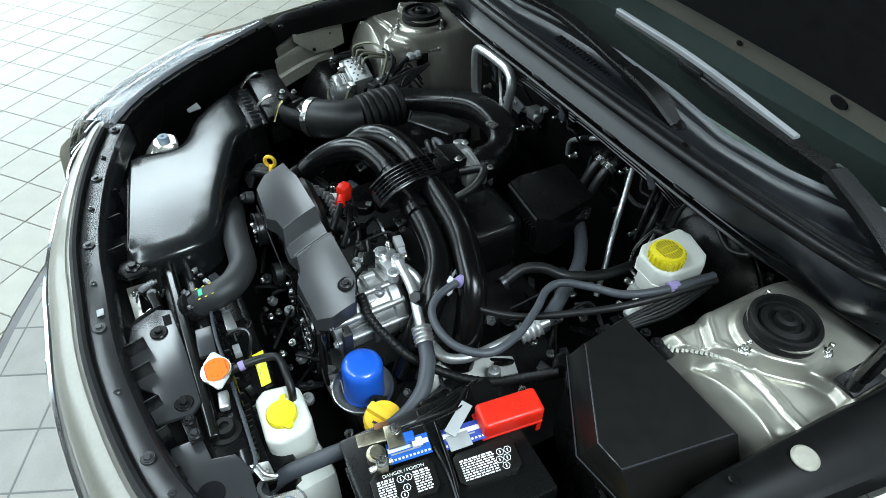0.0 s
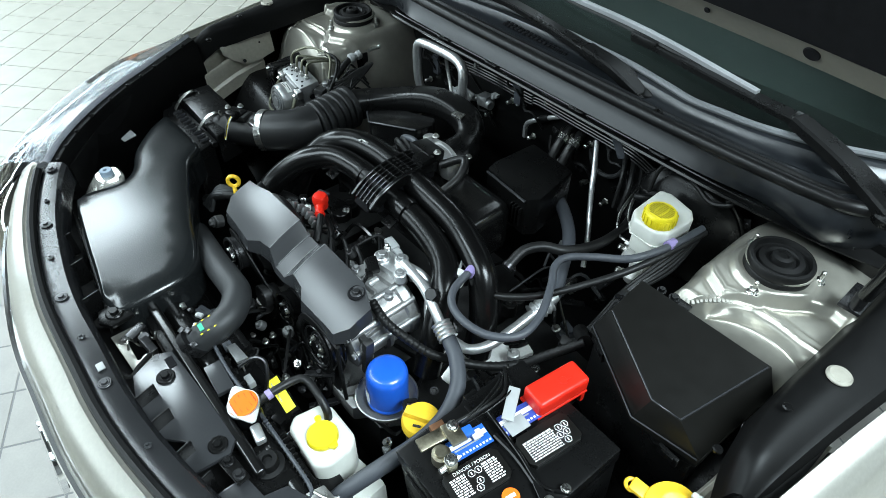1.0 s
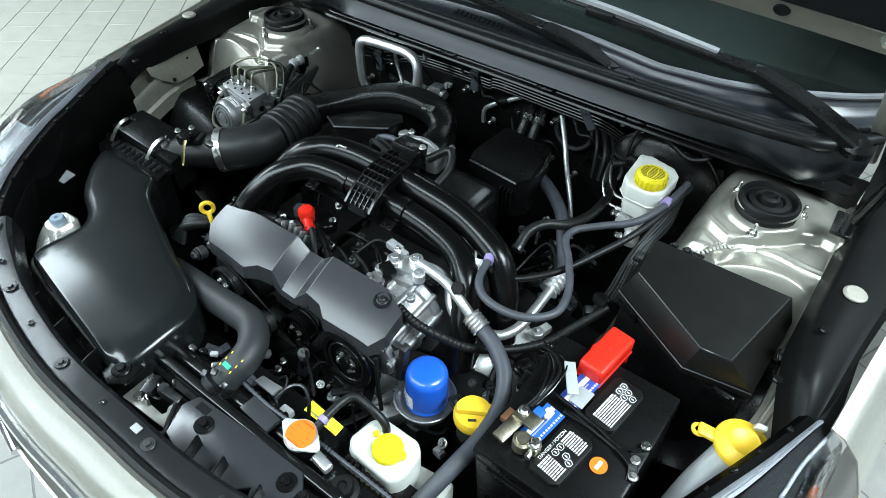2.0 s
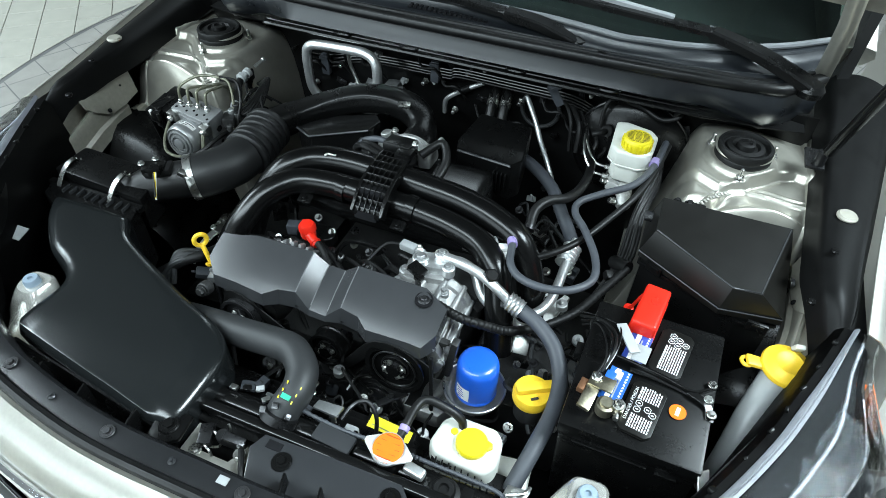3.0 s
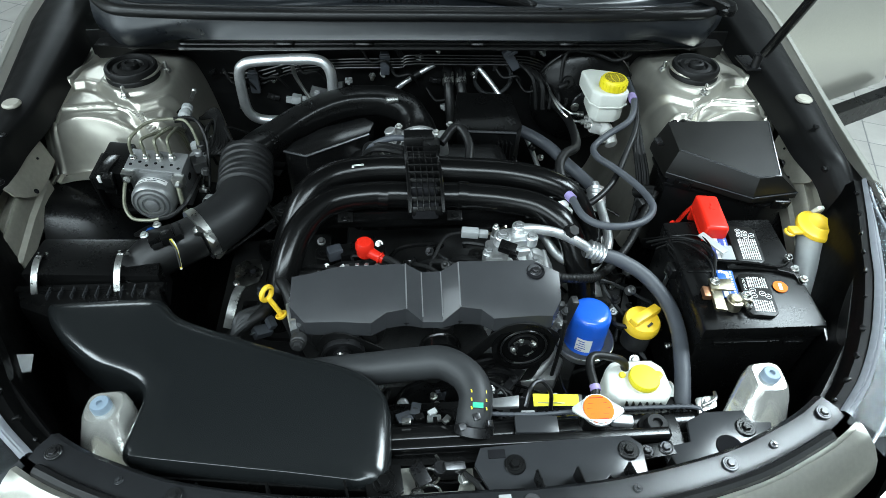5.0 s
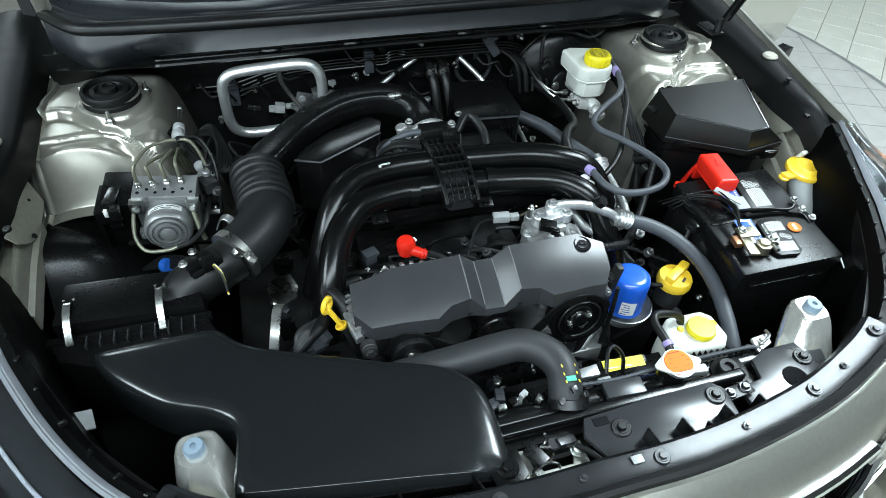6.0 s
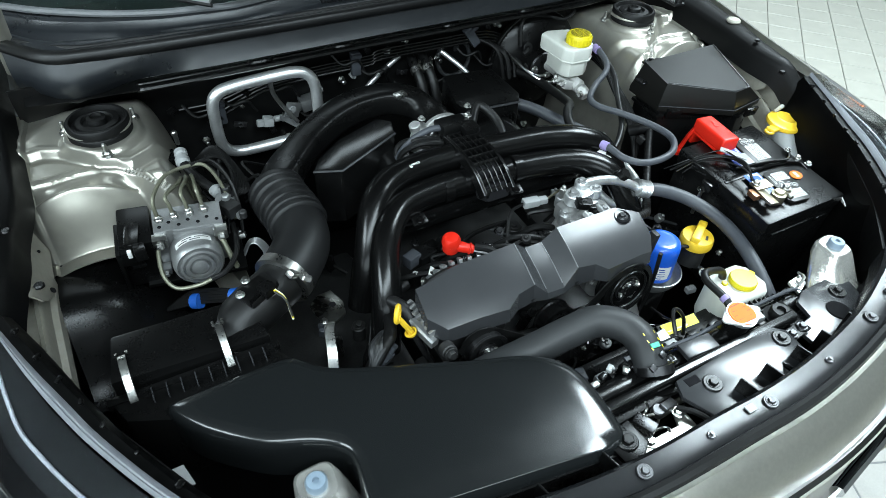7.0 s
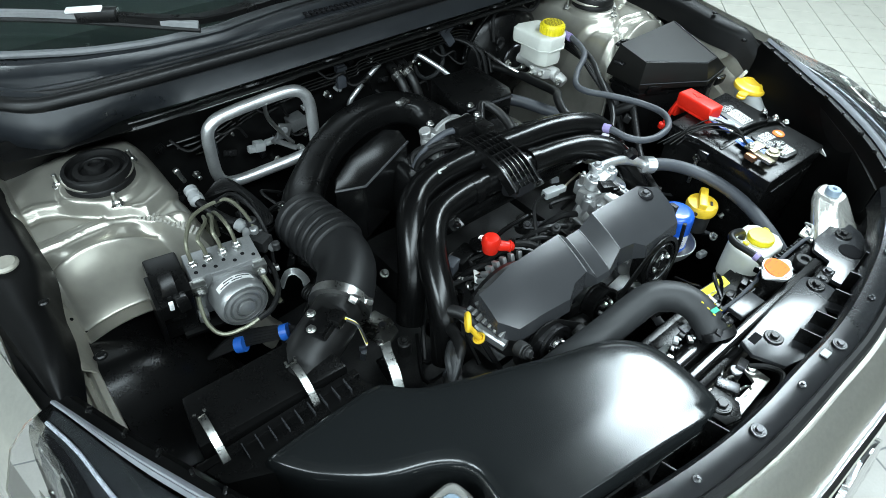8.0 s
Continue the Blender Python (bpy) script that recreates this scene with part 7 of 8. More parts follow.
part("tag", join(box((0.447, -0.436, 0.912), (0.016, 0.05, 0.003), (4, 6, 34), r=0.001), box((0.47, -0.447, 0.9005), (0.022, 0.03, 0.001), (3, -3, -8), r=0)), NECK, tray, "pale grey printed tag")

# ---- washer filler ----
wash = thing("washer_filler", (0.65, -0.43, 0.75), "milky washer filler neck with yellow flip cap", "washer filler")
part("neck", tube([(0.665, -0.38, 0.874), (0.653, -0.405, 0.86), (0.64, -0.44, 0.835), (0.63, -0.48, 0.79), (0.622, -0.51, 0.72)], 0.0205, 18, 6, radii=lambda t: 1.12 - 0.12 * smoothstep(0, 0.3, t)), NECK, wash, "milky plastic neck")
part("cap", lathe([(0.03, -0.002), (0.0345, 0.001), (0.0355, 0.005), (0.034, 0.009), (0.026, 0.0115), (0.022, 0.0165), (0.019, 0.0175), (0.017, 0.016), (0.001, 0.0155)], (0.667, -0.378, 0.884), (0.06, -0.1, 1), 40), YELLOW, wash, "yellow flip cap")
part("cap_tab", join(box((0.626, -0.386, 0.888), (0.026, 0.019, 0.007), (0, 10, 10), r=0.003), ring((0.615, -0.388, 0.886), 0.0075, 0.0028, (0.1, 0, 1), 18)), YELLOW, wash, "yellow lifting tab")
part("neck_top", lathe([(0.022, -0.02), (0.028, -0.012), (0.03, -0.004), (0.029, 0.0)], (0.667, -0.378, 0.884), (0.06, -0.1, 1), 28), NECK, wash, "milky neck rim")
part("cap_hinge", prism([(0.69, -0.395), (0.712, -0.377), (0.718, -0.368), (0.708, -0.362), (0.688, -0.358)], 0.882, 0.89, 0.003), YELLOW, wash, "pointed hinge lip")
part("bracket", box((0.678, -0.349, 0.9), (0.014, 0.008, 0.026), (25, 0, 10), r=0.004), WHITEP, wash, "milky mounting ear")
whole("pale_sticker", box((0.58, -0.597, 0.863), (0.022, 0.002, 0.048), (-38, 22, 48), r=0), PRINT, "pale printed sticker on the black inner wing", "sticker")
whole("pale_sticker", box((-0.589, -0.59, 0.87), (0.045, 0.03, 0.002), (0, 20, 15), r=0), NECK, "pale printed sticker on the black inner wing", "sticker")

# ---- coolant tank and radiator cap ----
cool = thing("coolant_tank", (0.29, -0.63, 0.7), "white plastic coolant overflow tank with lemon cap", "coolant tank")
part("tank", prism([(0.236, -0.614), (0.25, -0.6), (0.312, -0.6), (0.326, -0.614), (0.328, -0.655), (0.314, -0.671), (0.242, -0.668), (0.229, -0.652)], 0.755, 0.834, 0.01, 3), WHITEP, cool, "white plastic tank")
part("tank_lower", prism([(0.256, -0.606), (0.37, -0.59), (0.375, -0.65), (0.335, -0.66), (0.26, -0.655)], 0.6, 0.765, 0.012, 2), WHITEP, cool)
part("cap", lathe([(0.0215, 0), (0.0225, 0.002), (0.0225, 0.0075), (0.0208, 0.0105), (0.001, 0.011)], (0.287, -0.638, 0.834), seg=36), LEMON, cool, "lemon yellow cap")
part("cap_tab", prism([(0.304, -0.647), (0.316, -0.636), (0.314, -0.629), (0.302, -0.626)], 0.837, 0.843, 0.002), LEMON, cool)
part("spout", disc((0.258, -0.628, 0.832), 0.005, 0.006), LEMON, cool)
part("overflow_hose", tube([(0.198, -0.69, 0.86), (0.2, -0.665, 0.868), (0.202, -0.63, 0.868), (0.213, -0.615, 0.868), (0.245, -0.613, 0.858), (0.262, -0.614, 0.846), (0.266, -0.616, 0.832)], 0.0062, 10, 6), HOSE, cool, "bent black overflow hose")
part("hose_band", tube([(0.2, -0.672, 0.867), (0.2, -0.664, 0.868)], 0.0075, 10, 2), LAVENDER, cool)
part("front_bracket", join(box((0.3, -0.682, 0.81), (0.09, 0.012, 0.018), r=0.002), box((0.335, -0.69, 0.818), (0.03, 0.02, 0.02), (0, 0, 20), r=0.003), bolt((0.345, -0.685, 0.83), 0.005)), BLACK, cool)
radc = thing("radiator_pressure_cap", (0.194, -0.703, 0.84), "steel radiator cap with an orange warning disc", "radiator cap")
part("neck", lathe([(0.019, -0.035), (0.019, -0.004), (0.017, 0.0)], (0.194, -0.703, 0.863), (0, -0.08, 1), 28), BLACK, radc, "black filler neck")
part("base", lathe([(0.019, 0.0), (0.021, 0.002), (0.0225, 0.005), (0.0225, 0.01), (0.001, 0.0105)], (0.194, -0.703, 0.863), (0, -0.08, 1), 36), ALU, radc, "bright steel cap")
part("ear_plate", moved(prism([(-0.0345, -0.0028), (-0.0345, 0.0028), (-0.031, 0.0058), (-0.0175, 0.0155), (0.0, 0.0215), (0.0175, 0.0155), (0.031, 0.0058), (0.0345, 0.0028), (0.0345, -0.0028), (0.031, -0.0058), (0.0175, -0.0155), (0.0, -0.0215), (-0.0175, -0.0155), (-0.031, -0.0058)], 0, 0.0035, 0.0012), pose(0.194, -0.7035, 0.869, -4, 0, -4)), BRIGHTCAST, radc, "bright pressed ears")
od = part("disc", lathe([(0.0203, 0), (0.0203, 0.0012), (0.001, 0.0016)], (0.194, -0.7035, 0.8735), (0, -0.08, 1), 36), ORANGE, radc, "orange printed disc")
for k in range(5):
    part("print_bar", box((0.194, -0.718 + 0.0075 * k, 0.8746 + 0.0006 * (k - 2)), (0.031 - 0.006 * abs(k - 2), 0.0014, 0.0006), (-4, 0, 0), r=0), RED, od)
ylab = thing("caution_label", (0.165, -0.642, 0.79), "yellow caution sticker on a black bracket", "label")
part("sticker", box((0.163, -0.643, 0.796), (0.068, 0.022, 0.0012), (15, 0, -4), r=0), YPRINT, ylab, "yellow printed sticker")
part("white_band", box((0.163, -0.657, 0.7925), (0.068, 0.008, 0.0012), (15, 0, -4), r=0), PRINT, ylab)
part("print_bar", box((0.155, -0.645, 0.7963), (0.04, 0.0016, 0.0006), (15, 0, -4), r=0), BRASS, ylab)
part("backing", box((0.163, -0.645, 0.788), (0.08, 0.034, 0.01), (15, 0, -4), r=0.002), BLACK, ylab)
whole("fan_shroud", join(box((0.05, -0.665, 0.72), (0.62, 0.05, 0.15), r=0.01), box((0.05, -0.64, 0.78), (0.5, 0.02, 0.02), r=0.004)), BLACK, "black plastic radiator fan shroud", "fan shroud")
whole("conduit", tube([(0.04, -0.687, 0.822), (0.13, -0.6885, 0.823), (0.225, -0.689, 0.822), (0.275, -0.686, 0.822), (0.312, -0.686, 0.82), (0.335, -0.678, 0.81)], 0.0042, 8, 60, radii=lambda t: 1 + 0.22 * math.sin(t * 2 * math.pi * 75)), DARKSTEEL, "thin corrugated grey conduit along the radiator top", "conduit")
for x_, m_ in ((0.07, BLACK), (0.245, STEEL), (0.262, BLACK)):
    cl_ = thing("rail_plug", (x_, -0.66, 0.81), "small plug with a bent wire on the radiator rail", "plug", "radiator rail plugs")
    part("plug", join(box((x_, -0.662, 0.812), (0.014, 0.022, 0.012), (0, 0, 10), r=0.002), box((x_, -0.646, 0.815), (0.009, 0.014, 0.008), (0, 0, 10), r=0.001)), m_ if m_ is not STEEL else GLOSS, cl_)
    part("wire", tube([(x_, -0.64, 0.815), (x_ + 0.008, -0.632, 0.818), (x_ + 0.016, -0.64, 0.814), (x_ + 0.018, -0.66, 0.808)], 0.0022, 6, 5), STEEL if m_ is STEEL else RUBBER, cl_)
for at_, sz_, rz_ in (((-0.062, -0.664, 0.806), (0.022, 0.016, 0.008), 20), ((-0.046, -0.652, 0.806), (0.014, 0.02, 0.01), -12), ((0.037, -0.665, 0.809), (0.02, 0.014, 0.004), -6)):
    tg = thing("plastic_tag", (at_[0], at_[1], at_[2] - sz_[2] / 2), "small grey plastic tag clipped on the radiator rail", "tag", "radiator rail tags")
    part("tag", join(box(at_, sz_, (0, 6, rz_), r=0.0012), box((at_[0], at_[1], at_[2] - sz_[2] / 2 - 0.004), (0.01, 0.008, 0.01), (0, 0, rz_), r=0.001)), GREYHOSE, tg, "grey plastic body")
    part("slot", box((at_[0], at_[1], at_[2] + sz_[2] / 2), (sz_[0] * 0.5, 0.002, 0.0012), (0, 6, rz_), r=0), INK, tg)
for k in range(6):
    whole("wire_clip", box((-0.02 + 0.045 * k, -0.668, 0.802), (0.02, 0.012, 0.014), (0, 0, 8 * (k % 3)), r=0.002), BLACK if k % 3 else NECK, "small plug on the radiator top rail", "clip", "radiator rail clips")

# ---- brake control unit ----
absu = thing("brake_control_unit", (-0.48, -0.22, 0.8), "silver brake control block with motor and bent brake lines", "brake unit")
AT = pose(-0.484, -0.214, 0.878, 10, 4, -6)
part("block", moved(join(box((0, 0.016, 0), (0.098, 0.046, 0.09), r=0.002), box((0.006, -0.009, 0.03), (0.058, 0.008, 0.026), r=0.001)), AT), MOTOR, absu, "machined aluminium block")
for k in range(7):
    part("port", moved(disc((-0.04 + 0.0135 * k, 0.002 + 0.007 * (k % 2), 0.0447), 0.0028, 0.0008), AT), FELT, absu)
part("port", moved(disc((0.0488, 0.016, 0.012), 0.007, 0.0008, (1, 0, 0)), AT), FELT, absu)
part("port", moved(disc((0.0488, 0.012, -0.02), 0.004, 0.0008, (1, 0, 0)), AT), FELT, absu)
MA = V(0.08, -0.9, 0.22)
mot = part("motor", moved(lathe([(0.0361, 0.0000), (0.0370, 0.0030), (0.0370, 0.0340), (0.0353, 0.0410), (0.0323, 0.0445), (0.0314, 0.0405), (0.0288, 0.0405), (0.0279, 0.0460), (0.0245, 0.0470), (0.0237, 0.0425), (0.0211, 0.0425), (0.0202, 0.0480), (0.0159, 0.0485), (0.0151, 0.0440), (0.0125, 0.0440), (0.0116, 0.0495), (0.0052, 0.0510), (0.0009, 0.0510)], (0.002, -0.012, 0.0), MA, 40), AT), MOTOR, absu, "round silver pump motor with stepped rings")
LBL = AT @ Matrix.Translation((0.002, -0.012, 0.0)) @ MA.to_track_quat("Z", "Y").to_matrix().to_4x4()
arc = lambda a0, a1, r, z: [(r * math.cos(mix(a0, a1, k / 9)), r * math.sin(mix(a0, a1, k / 9)), z) for k in range(10)]
top = math.atan2(*[(LBL.to_3x3().inverted() @ V(0, 0, 1))[k] for k in (1, 0)])
part("motor_label", moved(loft([[V(*p), V(p[0], p[1], 0.029)] for p in arc(top - 0.75, top + 0.75, 0.0376, 0.017)], closed=False), LBL), PRINT, mot, "white printed label")
for a0, a1, z in ((-0.65, -0.1, 0.02), (0.0, 0.4, 0.02), (-0.3, 0.1, 0.025), (0.2, 0.6, 0.025)):
    part("label_bar", moved(loft([[V(*p), V(p[0], p[1], z + 0.002)] for p in arc(top + a0, top + a1, 0.0379, z)], closed=False), LBL), GREYHOSE, mot)
part("module", moved(join(box((-0.075, 0.02, -0.012), (0.046, 0.075, 0.1), r=0.005), box((-0.085, -0.02, 0.02), (0.03, 0.02, 0.03), r=0.003)), AT), BLACK, absu, "black control module")
part("module_pin", moved(box((-0.084, -0.03, 0.034), (0.006, 0.006, 0.014), r=0.001), AT), PRINT, absu, "white locking pin")
for k in range(4):
    p = V(-0.519 + 0.0217 * k, -0.203, 0.922)
    part("union_nut", join(disc(p, 0.0068, 0.009, (0, 0.1, 1), 6), disc(p, 0.005, 0.014, (0, 0.1, 1))), STEEL, absu, "steel union nut")
    if k == 0:
        pts = [p, p + V(0, 0.004, 0.034), (-0.51, -0.185, 0.968), (-0.49, -0.163, 0.975), (-0.455, -0.15, 0.973), (-0.43, -0.15, 0.965), (-0.415, -0.168, 0.93), (-0.41, -0.19, 0.88)]
    else:
        pts = [p, p + V(-0.001, 0.003, 0.024), p + V(-0.002, 0.012, 0.037), (-0.487 + 0.011 * k, -0.16, 0.957 - 0.003 * (k % 2)), (-0.478 + 0.008 * k, -0.135, 0.945), (-0.47 + 0.007 * k, -0.11, 0.915), (-0.465 + 0.006 * k, -0.1, 0.87)]
    part("brake_line", tube(pts, 0.0029, 8, 6), OLIVE, absu, "bent olive brake line")
pts = [AT @ V(*q) for q in ((-0.046, -0.016, 0.028), (-0.049, -0.03, 0.014), (-0.047, -0.052, -0.006), (-0.032, -0.068, -0.018), (0.0, -0.072, -0.014), (0.022, -0.07, -0.006))]
part("front_line", tube(pts, 0.0033, 8, 6), OLIVE, absu, "bent olive brake line")
pts = [AT @ V(*q) for q in ((0.018, -0.0705, -0.008), (0.04, -0.066, 0.0), (0.058, -0.045, 0.008), (0.064, -0.015, 0.012), (0.064, 0.02, 0.006))]
part("front_line_sleeve", tube(pts, 0.0042, 8, 6), HOSE, absu, "black sleeved brake line")
pts = [AT @ V(*q) for q in ((0.04, -0.014, 0.03), (0.045, -0.026, 0.02), (0.052, -0.042, 0.0), (0.058, -0.05, -0.016))]
part("side_line", tube(pts, 0.0042, 8, 6), OLIVE, absu)
for sx in (-1, 1):
    part("corner_boss", moved(join(box((sx * 0.043, -0.012, 0.03), (0.02, 0.014, 0.02), r=0.0015), disc((sx * 0.044, -0.018, 0.03), 0.0065, 0.008, (0, -1, -0.4), 6)), AT), STEEL, absu)
part("corner_boss", moved(join(box((-0.044, -0.014, -0.036), (0.014, 0.014, 0.016), r=0.0015), bolt((-0.044, -0.022, -0.036), 0.004, (0, -1, 0))), AT), MOTOR, absu)
part("cradle", moved(join(box((0.0, 0.02, -0.06), (0.15, 0.09, 0.008), r=0.002), box((-0.1, 0.0, -0.01), (0.006, 0.06, 0.09), r=0.002)), AT), SHADOWBLACK, absu)
prop = thing("brake_valve", (-0.45, -0.06, 0.9), "pale collared sensor valve beside the brake lines", "brake valve")
VA = (-0.05, -0.75, -0.1)
part("tip", join(tube([(-0.455, 0.002, 0.941), (-0.455, -0.03, 0.94)], 0.0038, 8, 2), disc((-0.455, 0.006, 0.941), 0.005, 0.009, (0, -1, 0))), STEEL, prop)
part("collar", lathe([(0.006, 0), (0.0105, 0.003), (0.0105, 0.012), (0.008, 0.014), (0.008, 0.02), (0.0115, 0.022), (0.0115, 0.032), (0.007, 0.036)], (-0.456, -0.05, 0.938), VA), NECK, prop, "pale valve collars")
part("neck", tube([(-0.457, -0.082, 0.934), (-0.452, -0.1, 0.928), (-0.44, -0.125, 0.92), (-0.425, -0.15, 0.915)], 0.0075, 10, 5), RUBBER, prop)
part("lower_collar", lathe([(0.007, 0), (0.01, 0.002), (0.01, 0.012), (0.006, 0.015)], (-0.428, -0.145, 0.917), (0.3, -0.8, -0.2)), NECK, prop)
part("block", join(box((-0.418, -0.175, 0.905), (0.03, 0.026, 0.02), (10, 0, -25), r=0.003), disc((-0.416, -0.178, 0.914), 0.007, 0.01, seg=12), disc((-0.408, -0.195, 0.9), 0.006, 0.016, (0.3, -1, -0.3), 6)), MOTOR, prop, "small aluminium junction block")
part("bracket", join(box((-0.475, -0.05, 0.925), (0.03, 0.02, 0.012), (0, 0, 15), r=0.002), box((-0.468, -0.04, 0.91), (0.006, 0.03, 0.04))), BLACK, prop)
for k in range(2):
    part("arc_line", tube([(-0.452, -0.15, 0.974 - 0.006 * k), (-0.42, -0.14 + 0.006 * k, 0.966 - 0.008 * k), (-0.402, -0.16, 0.935), (-0.4, -0.185, 0.9), (-0.405, -0.2, 0.86)], 0.003, 8, 6), HOSE, prop, "black arched line")
harn = thing("sensor_harness", (-0.42, -0.18, 0.88), "dark wiring harness with small silver plugs", "wiring harness")
part("plug", join(box((-0.415, -0.19, 0.905), (0.024, 0.03, 0.02), (0, 0, 25)), disc((-0.412, -0.165, 0.915), 0.008, 0.016), disc((-0.4, -0.21, 0.895), 0.006, 0.014)), DARKCAST, harn)
for k in range(6):
    part("wire", tube([(-0.42, -0.2 + 0.01 * k, 0.9), (-0.395 + 0.004 * k, -0.15, 0.925 - 0.004 * k), (-0.4, -0.09 + 0.006 * k, 0.935), (-0.44, -0.05, 0.91)], 0.0035, 6, 6), RUBBER, harn)
loom = thing("taped_loom", (-0.48, -0.29, 0.8), "black wire loom held by two blue tapes", "wiring loom")
for k in range(5):
    part("wire", tube([(-0.55, -0.24, 0.78), (-0.505, -0.265 + 0.003 * k, 0.8 + 0.003 * k), (-0.45, -0.31 + 0.003 * k, 0.825 + 0.002 * k), (-0.42, -0.33, 0.83)], 0.004, 6, 6), RUBBER, loom)
part("blue_tape", tube([(-0.51, -0.262, 0.802), (-0.5, -0.27, 0.806)], 0.0125, 12, 2), SKYBLUE, loom, "bright blue tape")
part("blue_tape", tube([(-0.455, -0.305, 0.83), (-0.446, -0.311, 0.834)], 0.0125, 12, 2), SKYBLUE, loom, "bright blue tape")
whole("side_plug", join(box((-0.56, -0.21, 0.9), (0.02, 0.05, 0.05), (0, 0, -10)), box((-0.555, -0.24, 0.91), (0.016, 0.02, 0.02))), GLOSS, "black multi pin plug beside the brake unit", "connector")

# ---- firewall pipes, guard tube ----
guard = thing("guard_tube", (-0.285, 0.06, 0.85), "bent bright aluminium tube guard before the firewall", "tube guard")
gp = [(-0.378, 0.06, 0.9), (-0.376, 0.058, 0.945), (-0.366, 0.056, 0.966), (-0.34, 0.055, 0.976), (-0.27, 0.052, 0.982), (-0.22, 0.046, 0.985), (-0.196, 0.042, 0.975), (-0.187, 0.038, 0.95), (-0.188, 0.034, 0.9), (-0.19, 0.03, 0.86)]
part("tube", tube(gp, 0.0108, 14, 6), ALU, guard, "bright bent tube")
part("lower_tube", tube([(-0.378, 0.06, 0.902), (-0.376, 0.062, 0.865), (-0.365, 0.065, 0.842), (-0.34, 0.066, 0.832), (-0.29, 0.06, 0.835), (-0.22, 0.04, 0.85), (-0.19, 0.03, 0.862)], 0.0108, 14, 6), ALU, guard)
part("joint", tube([(-0.266, 0.052, 0.9825), (-0.262, 0.0515, 0.983)], 0.0112, 14, 2), ALU, guard)
part("stay", tube([(-0.266, 0.055, 0.975), (-0.264, 0.058, 0.945), (-0.25, 0.055, 0.915), (-0.228, 0.045, 0.88)], 0.0042, 8, 5), STEEL, guard, "thin steel stay")
sens = thing("pressure_sensor", (-0.22, 0.1, 0.86), "pale aluminium sensor block with plug on the firewall", "sensor")
part("block", join(box((-0.185, 0.112, 0.878), (0.034, 0.028, 0.026), (0, -8, 0), r=0.003), lathe([(0.008, 0), (0.0085, 0.03), (0.006, 0.034), (0.006, 0.05)], (-0.205, 0.105, 0.876), (-0.85, -0.4, -0.1)), disc((-0.168, 0.104, 0.878), 0.011, 0.012, (1, -0.2, 0), 16)), MOTOR, sens, "small aluminium valve block")
part("bracket", join(box((-0.225, 0.085, 0.885), (0.035, 0.004, 0.03), (0, 25, 20), r=0.001), box((-0.235, 0.06, 0.872), (0.012, 0.05, 0.004), (0, 0, 25), r=0.001), bolt((-0.226, 0.08, 0.889), 0.005, (0, -1, 0.4))), MOTOR, sens, "pressed mounting bracket")
part("plug", join(box((-0.274, 0.1, 0.863), (0.02, 0.018, 0.018), (0, 10, 0), r=0.002), box((-0.29, 0.1, 0.862), (0.014, 0.012, 0.012), (0, 10, 0), r=0.002), disc((-0.262, 0.1, 0.864), 0.0065, 0.02, (1, 0, 0), 14)), NECK, sens)
part("valve_nut", join(disc((-0.245, 0.1, 0.866), 0.008, 0.012, (1, 0, 0), 6), disc((-0.215, 0.055, 0.862), 0.006, 0.014, (0.2, -1, 0.2), 6)), STEEL, sens)
for k in range(4):
    z = 0.9555 - 0.0068 * k
    whole("firewall_pipe", tube([(-0.43 + 0.015 * k, 0.122, 0.915 - 0.012 * k), (-0.36, 0.112, 0.922 - 0.011 * k), (-0.27, 0.112, z - 0.012), (-0.17, 0.108, z - 0.002), (-0.06, 0.106, z), (-0.04, 0.106, z + 0.001), (-0.02, 0.106, z + 0.008), (0.1, 0.104, z + 0.008), (0.2, 0.1, z + 0.009), (0.245, 0.102, z + 0.002), (0.29, 0.11, z - 0.02)], 0.0026, 8, 6), GLOSS, "thin black coated line along the firewall", "pipe", "firewall lines")
for p, rz in (((-0.078, 0.106, 0.945), 0), ((0.195, 0.103, 0.955), -35), ((-0.36, 0.11, 0.9), 0)):
    cl = thing("line_clamp", p, "grey plastic clamp holding the firewall lines", "pipe clamp", "firewall clamps")
    part("body", box(p, (0.02, 0.014, 0.05), (0, rz, 0), r=0.003), GREYHOSE, cl)
    part("lip", box(V(*p) + V(0, -0.008, 0.018), (0.022, 0.006, 0.008), (0, rz, 0), r=0.001), GREYHOSE, cl)
whole("white_pipe", tube([(-0.058, 0.118, 0.84), (-0.056, 0.116, 0.872), (-0.04, 0.116, 0.89), (-0.012, 0.12, 0.908), (0.03, 0.125, 0.932)], 0.0055, 10, 6), ALU, "short bright bent pipe on the firewall", "pipe")
whole("pipe_sleeve", tube([(-0.02, 0.119, 0.903), (0.0, 0.121, 0.915)], 0.008, 10, 3), RUBBER, "black sleeve on the short bent pipe", "sleeve")
